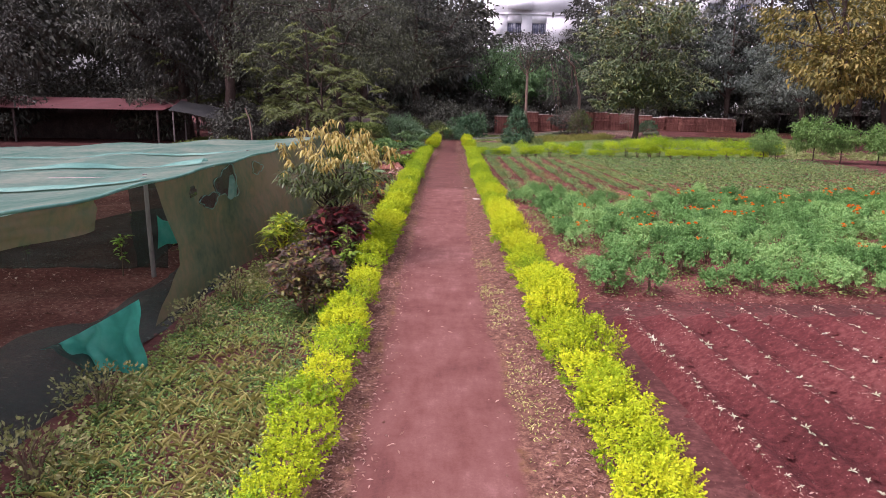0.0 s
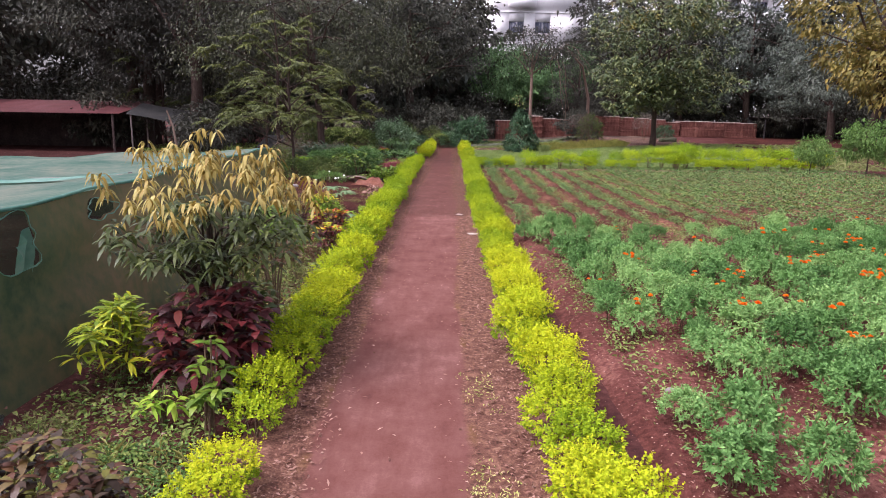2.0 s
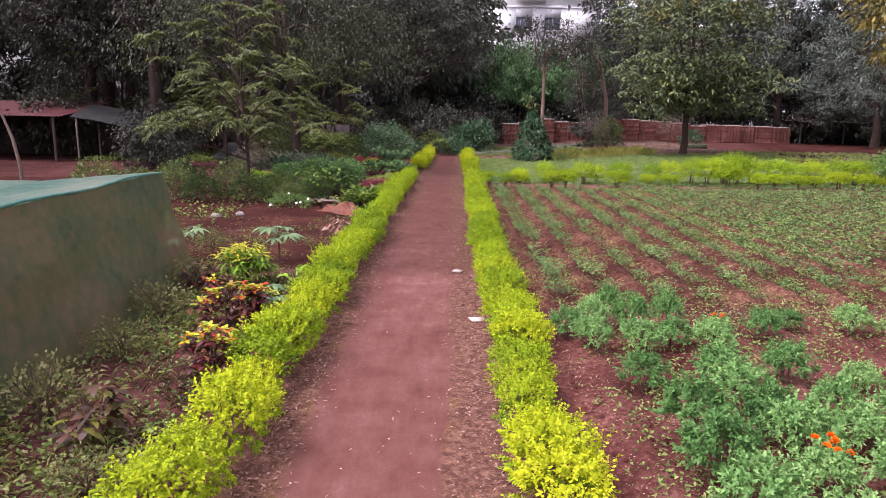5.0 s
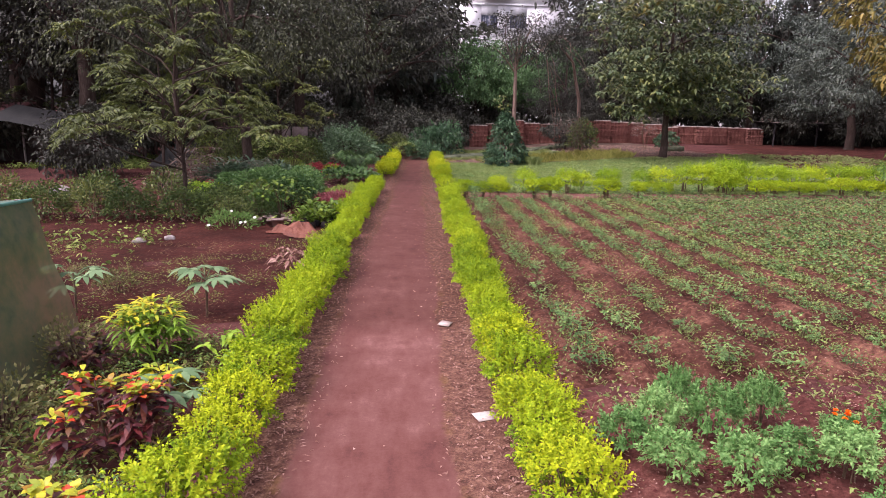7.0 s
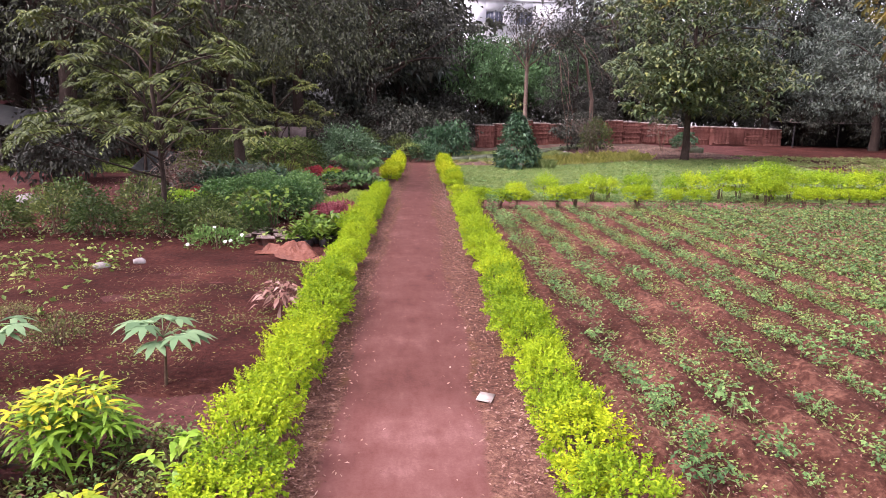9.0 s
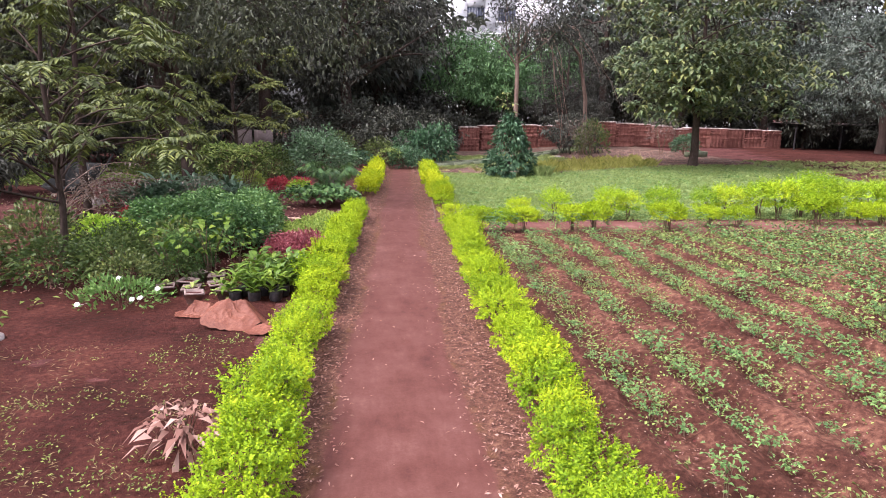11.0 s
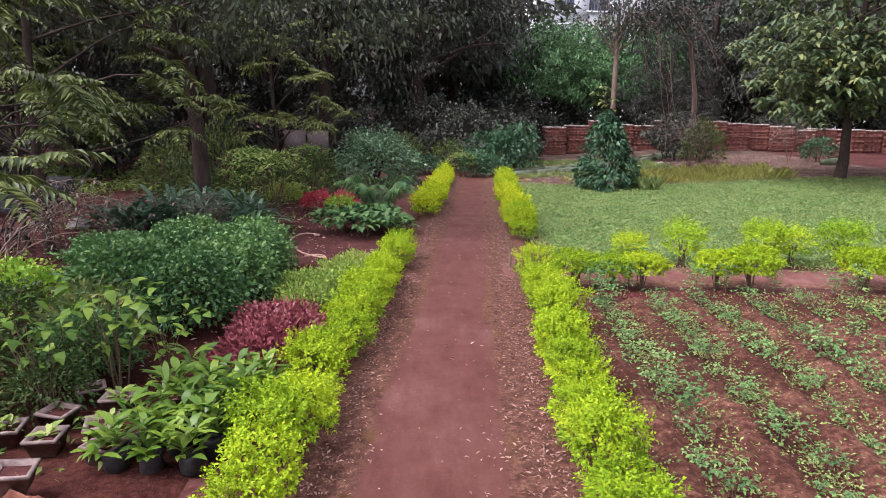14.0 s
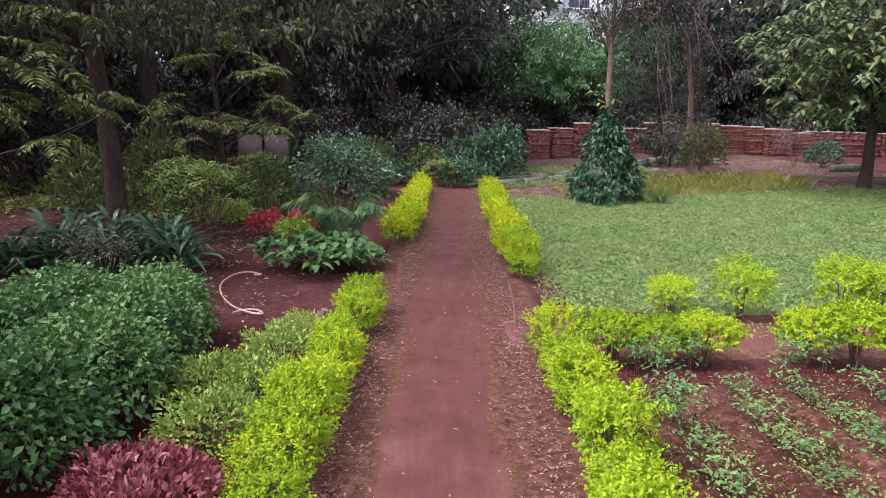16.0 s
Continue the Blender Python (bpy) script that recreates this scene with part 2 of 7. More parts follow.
M_HOSE = surface("tan_hose", (0.35, 0.2, 0.15), (0.48, 0.3, 0.23), (0.58, 0.4, 0.32), 4, 30, 0.6, 0.1, 0.005)
M_STONE = surface("pale_stone", (0.13, 0.11, 0.105), (0.23, 0.2, 0.19), (0.36, 0.33, 0.32), 3, 20, 0.9, 0.5, 0.02)
M_ROOFNET = net_stuff("teal_roof_net", [(0.3, (0.06, 0.19, 0.14)), (0.45, (0.16, 0.29, 0.23)), (0.62, (0.32, 0.38, 0.30))], 0.09, 0.9, 0.6)
M_WALLNET = net_stuff("green_wall_net", [(0.36, (0.045, 0.085, 0.05)), (0.45, (0.10, 0.125, 0.066)), (0.52, (0.15, 0.14, 0.072)), (0.6, (0.215, 0.155, 0.088))], 0.16, 0.55)
M_DARKNET = net_stuff("dark_net", [(0.3, (0.022, 0.036, 0.03)), (0.6, (0.055, 0.06, 0.05))], 0.22)
M_FLAPNET = net_stuff("teal_net_cloth", [(0.3, (0.02, 0.2, 0.15)), (0.5, (0.04, 0.33, 0.25)), (0.7, (0.12, 0.42, 0.34))], 0.03, 2.0)

M_FOLDNET = net_stuff("darker_teal_net", [(0.3, (0.06, 0.17, 0.14)), (0.5, (0.12, 0.28, 0.23)), (0.7, (0.25, 0.4, 0.33))], 0.05, 1.6)

L_GOLD = leaf_stuff("golden_hedge_leaf", [(0.1, (0.16, 0.26, 0.012)), (0.35, (0.33, 0.43, 0.010)), (0.6, (0.48, 0.55, 0.012)), (0.9, (0.64, 0.62, 0.018))], 0.55, 0.38, 0.12, 0.35)
L_GOLDG = leaf_stuff("green_hedge_leaf", [(0.1, (0.094, 0.180, 0.012)), (0.4, (0.231, 0.351, 0.010)), (0.65, (0.359, 0.470, 0.012)), (0.9, (0.479, 0.530, 0.017))], 0.55, 0.38, 0.12, 0.35)
L_LIMEHEDGE = leaf_stuff("lime_hedge_leaf", [(0.1, (0.09, 0.17, 0.012)), (0.4, (0.21, 0.35, 0.016)), (0.65, (0.36, 0.49, 0.015)), (0.9, (0.54, 0.59, 0.02))], 0.55, 0.36, 0.12, 0.35)
L_CONE = leaf_stuff("dark_evergreen_leaf", [(0.15, (0.023, 0.058, 0.029)), (0.5, (0.052, 0.117, 0.055)), (0.85, (0.143, 0.247, 0.117))], 0.4, 0.25, 0.3)
# the next three leaf colours are darkened to hold the shade of dense canopy
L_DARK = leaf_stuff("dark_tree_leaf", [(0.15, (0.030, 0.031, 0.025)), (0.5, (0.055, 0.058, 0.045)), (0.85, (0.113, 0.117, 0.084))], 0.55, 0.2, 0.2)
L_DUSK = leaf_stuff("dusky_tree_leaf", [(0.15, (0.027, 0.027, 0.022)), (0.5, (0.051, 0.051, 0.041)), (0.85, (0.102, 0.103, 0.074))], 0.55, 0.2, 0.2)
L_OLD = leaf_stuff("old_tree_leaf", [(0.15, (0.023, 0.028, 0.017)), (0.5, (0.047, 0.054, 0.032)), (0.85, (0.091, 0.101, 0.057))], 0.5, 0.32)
L_GREYLEAF = leaf_stuff("grey_twiggy_leaf", [(0.15, (0.10, 0.075, 0.062)), (0.5, (0.19, 0.15, 0.125)), (0.85, (0.34, 0.28, 0.235))], 0.7, 0.25)
L_OLIVE = leaf_stuff("olive_tree_leaf", [(0.15, (0.040, 0.059, 0.021)), (0.45, (0.089, 0.121, 0.038)), (0.7, (0.163, 0.194, 0.055)), (0.92, (0.304, 0.304, 0.079))], 0.45, 0.32)
L_SHINY = leaf_stuff("glossy_tree_leaf", [(0.15, (0.038, 0.052, 0.041)), (0.5, (0.069, 0.090, 0.069)), (0.85, (0.147, 0.172, 0.129))], 0.4, 0.25, 0.4)
L_BROAD = leaf_stuff("broad_tree_leaf", [(0.15, (0.042, 0.070, 0.040)), (0.45, (0.090, 0.128, 0.066)), (0.7, (0.155, 0.185, 0.078)), (0.92, (0.26, 0.25, 0.07))], 0.4, 0.3)
L_AMBER = leaf_stuff("amber_tree_leaf", [(0.15, (0.06, 0.06, 0.015)), (0.5, (0.16, 0.14, 0.035)), (0.85, (0.32, 0.23, 0.06))], 0.5, 0.25)
L_FRESH = leaf_stuff("fresh_green_leaf", [(0.15, (0.051, 0.110, 0.028)), (0.5, (0.106, 0.212, 0.051)), (0.85, (0.193, 0.313, 0.083))], 0.5, 0.3)
L_LIME = leaf_stuff("lime_leaf", [(0.15, (0.09, 0.19, 0.02)), (0.5, (0.21, 0.37, 0.03)), (0.85, (0.38, 0.5, 0.06))], 0.45, 0.38)
L_BLUE = leaf_stuff("blue_green_leaf", [(0.15, (0.07, 0.13, 0.06)), (0.5, (0.14, 0.24, 0.11)), (0.85, (0.26, 0.37, 0.19))], 0.6, 0.3)
L_BLADE = leaf_stuff("green_blade_leaf", [(0.15, (0.050, 0.107, 0.014)), (0.5, (0.118, 0.200, 0.020)), (0.85, (0.235, 0.316, 0.039))], 0.4, 0.35, 0.3)
L_SPRAY = leaf_stuff("spray_tree_leaf", [(0.12, (0.037, 0.049, 0.017)), (0.5, (0.095, 0.120, 0.036)), (0.8, (0.239, 0.262, 0.066)), (0.95, (0.364, 0.393, 0.102))], 0.45, 0.28)
L_ROUND = leaf_stuff("glossy_round_bush_leaf", [(0.15, (0.046, 0.098, 0.047)), (0.5, (0.098, 0.182, 0.086)), (0.85, (0.221, 0.325, 0.169))], 0.35, 0.25, 0.5)
L_HAY = leaf_stuff("yellow_green_hay", [(0.15, (0.20, 0.22, 0.05)), (0.5, (0.40, 0.40, 0.10)), (0.85, (0.58, 0.54, 0.2))], 0.7, 0.35)
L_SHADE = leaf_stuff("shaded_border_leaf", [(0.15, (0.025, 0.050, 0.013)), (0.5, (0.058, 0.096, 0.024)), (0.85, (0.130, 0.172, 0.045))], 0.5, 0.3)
L_FIELDWEED = leaf_stuff("field_weed_leaf", [(0.12, (0.063, 0.109, 0.026)), (0.5, (0.155, 0.224, 0.058)), (0.88, (0.310, 0.368, 0.110))], 0.6, 0.3, 0.2)
L_BEAN = leaf_stuff("bean_leaf", [(0.15, (0.047, 0.101, 0.036)), (0.5, (0.105, 0.200, 0.059)), (0.85, (0.231, 0.358, 0.111))], 0.6, 0.3)
L_FEATHER = leaf_stuff("feathery_tree_leaf", [(0.15, (0.048, 0.099, 0.042)), (0.5, (0.099, 0.200, 0.077)), (0.85, (0.192, 0.320, 0.120))], 0.5, 0.3)
L_MARI = leaf_stuff("marigold_leaf", [(0.12, (0.042, 0.115, 0.029)), (0.45, (0.126, 0.275, 0.076)), (0.85, (0.319, 0.510, 0.176))], 0.6, 0.35, 0.2, 0.4)
L_LILY = leaf_stuff("dark_strap_leaf", [(0.15, (0.023, 0.058, 0.029)), (0.5, (0.052, 0.111, 0.052)), (0.88, (0.130, 0.208, 0.117))], 0.3, 0.2, 0.6)
L_TEAL = leaf_stuff("deep_green_leaf", [(0.15, (0.029, 0.077, 0.027)), (0.5, (0.077, 0.162, 0.045)), (0.85, (0.171, 0.279, 0.081))], 0.45, 0.28, 0.25)
L_WEED = leaf_stuff("weed_leaf", [(0.12, (0.07, 0.12, 0.026)), (0.5, (0.185, 0.26, 0.058)), (0.88, (0.38, 0.41, 0.13))], 0.6, 0.3, 0.2)
L_GRASS = leaf_stuff("lawn_grass", [(0.1, (0.125, 0.195, 0.055)), (0.45, (0.205, 0.285, 0.09)), (0.85, (0.35, 0.41, 0.16))], 0.6, 0.3, 0.2, 0.1, 0.6)
L_VERGE = leaf_stuff("yellowish_verge_grass", [(0.1, (0.14, 0.19, 0.04)), (0.4, (0.30, 0.36, 0.09)), (0.7, (0.46, 0.48, 0.15)), (0.92, (0.58, 0.5, 0.24))], 0.65, 0.3, 0.2, 0.1, 0.5)
L_STRAW = leaf_stuff("dry_grass", [(0.15, (0.26, 0.24, 0.08)), (0.5, (0.46, 0.42, 0.15)), (0.85, (0.62, 0.56, 0.25))], 0.7, 0.35)
L_DRY = leaf_stuff("fallen_dry_leaf", [(0.1, (0.10, 0.045, 0.035)), (0.4, (0.22, 0.11, 0.085)), (0.7, (0.36, 0.22, 0.18)), (0.92, (0.55, 0.42, 0.36))], 0.8, 0.15)
L_STALK = leaf_stuff("dead_stalk", [(0.15, (0.10, 0.075, 0.04)), (0.5, (0.22, 0.17, 0.085)), (0.85, (0.36, 0.29, 0.17))], 0.8, 0.2, 0.15)
L_ROUGH = leaf_stuff("brownish_weed_leaf", [(0.12, (0.06, 0.065, 0.022)), (0.5, (0.15, 0.16, 0.055)), (0.88, (0.30, 0.27, 0.12))], 0.65, 0.3)
L_COPPER = leaf_stuff("copper_young_leaf", [(0.15, (0.220, 0.142, 0.025)), (0.4, (0.334, 0.249, 0.063)), (0.65, (0.418, 0.361, 0.126)), (0.9, (0.274, 0.292, 0.076))], 0.5, 0.35)
L_MANGO = leaf_stuff("mango_leaf", [(0.15, (0.03, 0.045, 0.016)), (0.5, (0.07, 0.095, 0.025)), (0.85, (0.18, 0.21, 0.045))], 0.4, 0.25, 0.3)
L_PLUM = leaf_stuff("plum_croton_leaf", [(0.1, (0.020, 0.010, 0.010)), (0.4, (0.055, 0.013, 0.016)), (0.65, (0.15, 0.024, 0.024)), (0.82, (0.10, 0.09, 0.02)), (0.94, (0.36, 0.20, 0.03))], 0.4, 0.2, 0.3)
L_BRONZE = leaf_stuff("bronze_croton_leaf", [(0.1, (0.016, 0.013, 0.010)), (0.4, (0.045, 0.026, 0.014)), (0.58, (0.10, 0.036, 0.02)), (0.72, (0.12, 0.115, 0.025)), (0.9, (0.38, 0.36, 0.04))], 0.4, 0.2, 0.3)
L_YELLOW = leaf_stuff("yellow_croton_leaf", [(0.1, (0.10, 0.18, 0.015)), (0.4, (0.25, 0.34, 0.02)), (0.7, (0.55, 0.50, 0.02)), (0.92, (0.80, 0.52, 0.03))], 0.4, 0.32, 0.3)
L_FLAME = leaf_stuff("flame_croton_leaf", [(0.1, (0.40, 0.03, 0.02)), (0.28, (0.60, 0.07, 0.025)), (0.36, (0.20, 0.27, 0.02)), (0.6, (0.48, 0.47, 0.02)), (0.8, (0.78, 0.62, 0.03)), (0.94, (0.10, 0.14, 0.02))], 0.4, 0.35, 0.3)
L_PINK = leaf_stuff("crimson_shrub_leaf", [(0.1, (0.08, 0.014, 0.022)), (0.4, (0.19, 0.038, 0.05)), (0.7, (0.30, 0.085, 0.092)), (0.92, (0.44, 0.21, 0.19))], 0.5, 0.25)
L_LOWBUSH = leaf_stuff("reddish_olive_leaf", [(0.1, (0.10, 0.17, 0.03)), (0.45, (0.24, 0.34, 0.06)), (0.75, (0.40, 0.46, 0.11)), (0.92, (0.40, 0.16, 0.07))], 0.55, 0.3)
L_RED = leaf_stuff("red_shrub_leaf", [(0.1, (0.2, 0.02, 0.03)), (0.5, (0.42, 0.045, 0.06)), (0.85, (0.55, 0.13, 0.14))], 0.5, 0.25)
L_SEED = leaf_stuff("pale_seedling_leaf", [(0.1, (0.2, 0.24, 0.12)), (0.5, (0.38, 0.4, 0.26)), (0.85, (0.6, 0.58, 0.46))], 0.6, 0.3)
L_ORANGE = leaf_stuff("orange_petal", [(0.1, (0.75, 0.12, 0.005)), (0.5, (0.9, 0.22, 0.008)), (0.85, (0.95, 0.36, 0.015))], 0.6, 0.25)
L_WHITE = leaf_stuff("white_petal", [(0.2, (0.75, 0.74, 0.7)), (0.8, (0.85, 0.84, 0.8))], 0.6, 0.25)

m_glass, gn, gl = nodes_of("window_glass")
gn["Principled BSDF"].inputs["Base Color"].default_value = (0.10, 0.11, 0.16, 1)
gn["Principled BSDF"].inputs["Roughness"].default_value = 0.12
M_GLASS = m_glass

# ---- geometry helpers ----
class Geo:
    """Gathers vertices and faces, then becomes one mesh."""

    def __init__(self):
        self.v, self.f, self.n = [], [], 0

    def add(self, verts, *faces):
        verts = np.asarray(verts, float).reshape(-1, 3)
        for f in faces:
            self.f.append(np.asarray(f, np.int64) + self.n)
        self.v.append(verts)
        self.n += len(verts)
        return self

    def mesh(self, name, material, smooth=False):
        me = bpy.data.meshes.new(name)
        v = np.concatenate(self.v)
        loops = np.concatenate([f.ravel() for f in self.f])
        sizes = np.concatenate([np.full(len(f), f.shape[1]) for f in self.f])
        me.vertices.add(len(v))
        me.vertices.foreach_set("co", v.ravel())
        me.loops.add(len(loops))
        me.loops.foreach_set("vertex_index", loops)
        me.polygons.add(len(sizes))
        me.polygons.foreach_set("loop_start", np.concatenate([[0], np.cumsum(sizes)[:-1]]))
        me.polygons.foreach_set("loop_total", sizes)
        if smooth:
            me.polygons.foreach_set("use_smooth", np.ones(len(sizes), bool))
        me.materials.append(material)
        me.update()
        me.validate()
        return me


def unit(a):
    return a / np.maximum(np.linalg.norm(a, axis=-1, keepdims=True), 1e-9)


def leaves(geo, P, D, N, L, W, droop=0.2, seg=1, fold=0.15, wide=0.45):
    """Leaf blades from P along D, facing about N, L long and W wide."""
    P = np.asarray(P, float)
    n = len(P)
    D, N = unit(np.asarray(D, float)), np.asarray(N, float)
    S = unit(np.cross(D, N))
    N = np.cross(S, D)
    L = np.broadcast_to(np.asarray(L, float), n)[:, None]
    W = np.broadcast_to(np.asarray(W, float), n)[:, None]
    down = np.array([0, 0, -1.0])
    if seg == 1:
        mid = P + D * L * wide + N * W * fold
        v = np.stack([P, mid + S * W / 2, P + D * L + down * L * droop, mid - S * W / 2], 1)
        base = np.arange(n)[:, None] * 4
        geo.add(v, np.concatenate([base + [0, 1, 2], base + [0, 2, 3]]))
        return
    rows = [P]
    for k in range(1, seg):
        s = k / seg
        w = W * 0.5 * math.sin(math.pi * min(1, s ** (0.693 / -math.log(wide)))) ** 0.8
        c = P + D * L * s + down * L * droop * s * s
        rows += [c + S * w + N * w * fold * 2, c - S * w + N * w * fold * 2]
    rows.append(P + D * L + down * L * droop)
    v = np.stack(rows, 1)
    k = v.shape[1]
    base = np.arange(n)[:, None] * k
    tris = np.concatenate([base + [0, 1, 2], base + [k - 1, k - 2, k - 3]])
    quads = [base + [a, a + 2, a + 3, a + 1] for a in range(1, k - 3, 2)]
    geo.add(v, tris, *quads)


def tube(geo, pts, radii, sides=6, cap=True):
    pts = np.asarray(pts, float)
    radii = np.broadcast_to(np.asarray(radii, float), len(pts))
    t = unit(np.gradient(pts, axis=0))
    ref = np.where(np.abs(t[:, 2:]) > 0.9, [[1.0, 0, 0]], [[0, 0, 1.0]])
    u = unit(np.cross(t, ref))
    w = np.cross(t, u)
    a = np.arange(sides) * 2 * math.pi / sides
    ring = pts[:, None] + radii[:, None, None] * (np.cos(a)[None, :, None] * u[:, None] + np.sin(a)[None, :, None] * w[:, None])
    m, q = len(pts), []
    for i in range(m - 1):
        for j in range(sides):
            k = (j + 1) % sides
            q.append((i * sides + j, i * sides + k, (i + 1) * sides + k, (i + 1) * sides + j))
    geo.add(ring, q)
    if cap:
        geo.add(ring[-1], [list(range(sides))])


def box(geo, x0, x1, y0, y1, z0, z1, jitter=0.0, rng=None):
    v = np.array([(x, y, z) for z in (z0, z1) for y in (y0, y1) for x in (x0, x1)], float)
    if jitter:
        v += rng.normal(0, jitter, v.shape)
    geo.add(v, [(0, 2, 3, 1), (4, 5, 7, 6), (0, 1, 5, 4), (1, 3, 7, 5), (3, 2, 6, 7), (2, 0, 4, 6)])


def sheet(geo, xs, ys, height):
    """A grid over xs, ys with height(X, Y)."""
    X, Y = np.meshgrid(xs, ys)
    v = np.stack([X, Y, height(X, Y)], -1)
    nx, ny = len(xs), len(ys)
    i = (np.arange(ny - 1)[:, None] * nx + np.arange(nx - 1)[None]).ravel()[:, None]
    geo.add(v, i + [0, 1, nx + 1, nx])


def wavy(X, Y, s, seed=0.0):
    """Smooth cheap noise in about -1..1."""
    a = np.sin(X * s + 1.3 * np.sin(Y * s * 0.7 + seed) + seed) * np.cos(Y * s * 1.1 + 0.9 * np.sin(X * s * 0.6 - seed))
    b = np.sin(X * s * 2.3 - Y * s * 1.7 + seed * 2) * np.cos(X * s * 1.9 + Y * s * 2.6 - seed)
    return 0.65 * a + 0.35 * b


def smooth(x):
    x = np.clip(x, 0, 1)
    return x * x * (3 - 2 * x)


def ground_z(x, y):
    """The land rises a little behind the field, away from the path."""
    return 0.42 * smooth((np.asarray(x) - 5) / 9) * smooth((np.asarray(y) - 30) / 13)


def part(name, data, parent, label=""):
    ob = new(name, data)
    ob.parent = parent
    return tagged(ob, label)


def thing(name, label, category, group="", parts=(), at=None, kind=""):
    """An Empty at the base that parents its parts, given as (name, mesh) or (name, mesh, label)."""
    root = tagged(new(name), label, category, group, kind)
    for p in parts:
        part(p[0], p[1], root, p[2] if len(p) > 2 else "")
    if at is not None:
        root.matrix_basis = at
    return root


def single(name, me, label, category, kind="", group=""):
    return tagged(new(name, me), label, category, group, kind)


class Kinds:
    """A few built forms of one kind of plant, copied to their places."""

    def __init__(self, makers):
        self.first, self.makers = {}, makers

    def put(self, k, x, y, turn=0.0, size=1.0, z=None, label="", tall=1.0, lean=(0, 0)):
        z = float(ground_z(x, y)) if z is None else z
        at = pose(x, y, z, lean[0], lean[1], turn)
        if k not in self.first:
            ob = self.makers[k]()
            self.first[k] = ob
            ob.matrix_basis = at
        else:
            src = self.first[k]
            keep = src.scale.copy()
            src.scale = (1, 1, 1)
            ob = copy_thing(src, at)
            src.scale = keep
        ob.scale = (size, size, size * tall)
        if label:
            ob["label"] = label
        return ob


def path_left(y):
    return -0.68 + 0.018 * y + 0.0006 * y * y


def path_right(y):
    return 1.05 + 0.02 * y + 0.00035 * y * y


# ---- ground, path, beds ----
rng = np.random.default_rng(7)
g = Geo()
xs = np.unique(np.concatenate([np.linspace(-1200, -40, 12), np.linspace(-40, 60, 120), np.linspace(60, 1200, 12)]))
ys = np.unique(np.concatenate([np.linspace(-600, -6, 8), np.linspace(-6, 80, 120), np.linspace(80, 2500, 14)]))
sheet(g, xs, ys, lambda X, Y: ground_z(X, Y) + 0.012 * wavy(X, Y, 1.9) - 0.02)
single("ground", g.mesh("ground", M_SOIL, True), "bare red soil spreading under the whole garden", "ground", "structure")

# the path: verges and the trodden strip in one sheet
g = Geo()
ty, tx = np.linspace(-5, 44, 500), np.linspace(0, 1, 40)
T, Y = np.meshgrid(tx, ty)
X = path_left(Y) - 0.3 + T * (path_right(Y) - path_left(Y) + 0.6)
from_left = X - (path_left(Y) + 0.24 + 0.06 * wavy(Y * 0 + 3, Y, 1.3, 2) + 0.1 * smooth((Y - 22) / 6))
from_right = path_right(Y) - 0.50 + 0.10 * smooth((Y - 10) / 10) + 0.08 * wavy(Y * 0 + 9, Y, 1.1, 4) - X
wear = np.clip(0.5 + np.minimum(from_left, from_right) / 0.22, 0, 1) * (1 - 0.2 * smooth((Y - 19) / 8))
Z = 0.008 + 0.010 * (1 - wear) * (wavy(X, Y, 9.0, 1) + 0.8 * wavy(X, Y, 21.0, 4)) + 0.022 * (np.abs(T - 0.5) * 2) ** 3 - 0.06 * smooth((np.abs(T - 0.5) - 0.46) / 0.04)
i = (np.arange(499)[:, None] * 40 + np.arange(39)[None]).ravel()[:, None]
g.add(np.stack([X, Y, Z], -1), i + [0, 1, 41, 40])
me = g.mesh("path", M_PATH, True)
me.attributes.new("wear", "FLOAT", "POINT").data.foreach_set("value", wear.ravel())
# the attribute rises past about y 18 along a wavy edge
me.attributes.new("far_dark", "FLOAT", "POINT").data.foreach_set("value", np.clip(0.5 + (Y - 18.2 - 0.5 * wavy(X, Y * 0, 1.7, 2)) / 1.6, 0, 1).ravel())
single("path", me, "trodden pinkish earth footpath, darker further on, with littered edges", "path", "structure")


def bed(name, x0, x1, y0, y1, pitch, depth, label, material, slope=0.035, step=0.07, lump=0.012):
    """Tilled soil in ridges, running out flat into the ground at its rim."""
    def height(X, Y):
        rim = smooth((X - x0) / 0.35) * smooth((Y - y0) / 0.5) * smooth((y1 - Y) / 0.5) * smooth((x1 - X) / 1.0)
        ridge = depth * (0.5 + 0.5 * np.cos((X - x0 - 0.25 - slope * (Y - y0)) * 2 * math.pi / pitch)) ** 1.3
        return ground_z(X, Y) - 0.045 * (1 - rim) + rim * (0.012 + ridge + lump * wavy(X, Y, 11, 3) + lump * wavy(X, Y, 23, 1) + 0.6 * lump * wavy(X, Y, 47, 2))
    g = Geo()
    sheet(g, np.arange(x0, x1, step), np.arange(y0, y1, step * 1.5), height)
    return single(name, g.mesh(name, material, True), label, "garden bed", "structure")


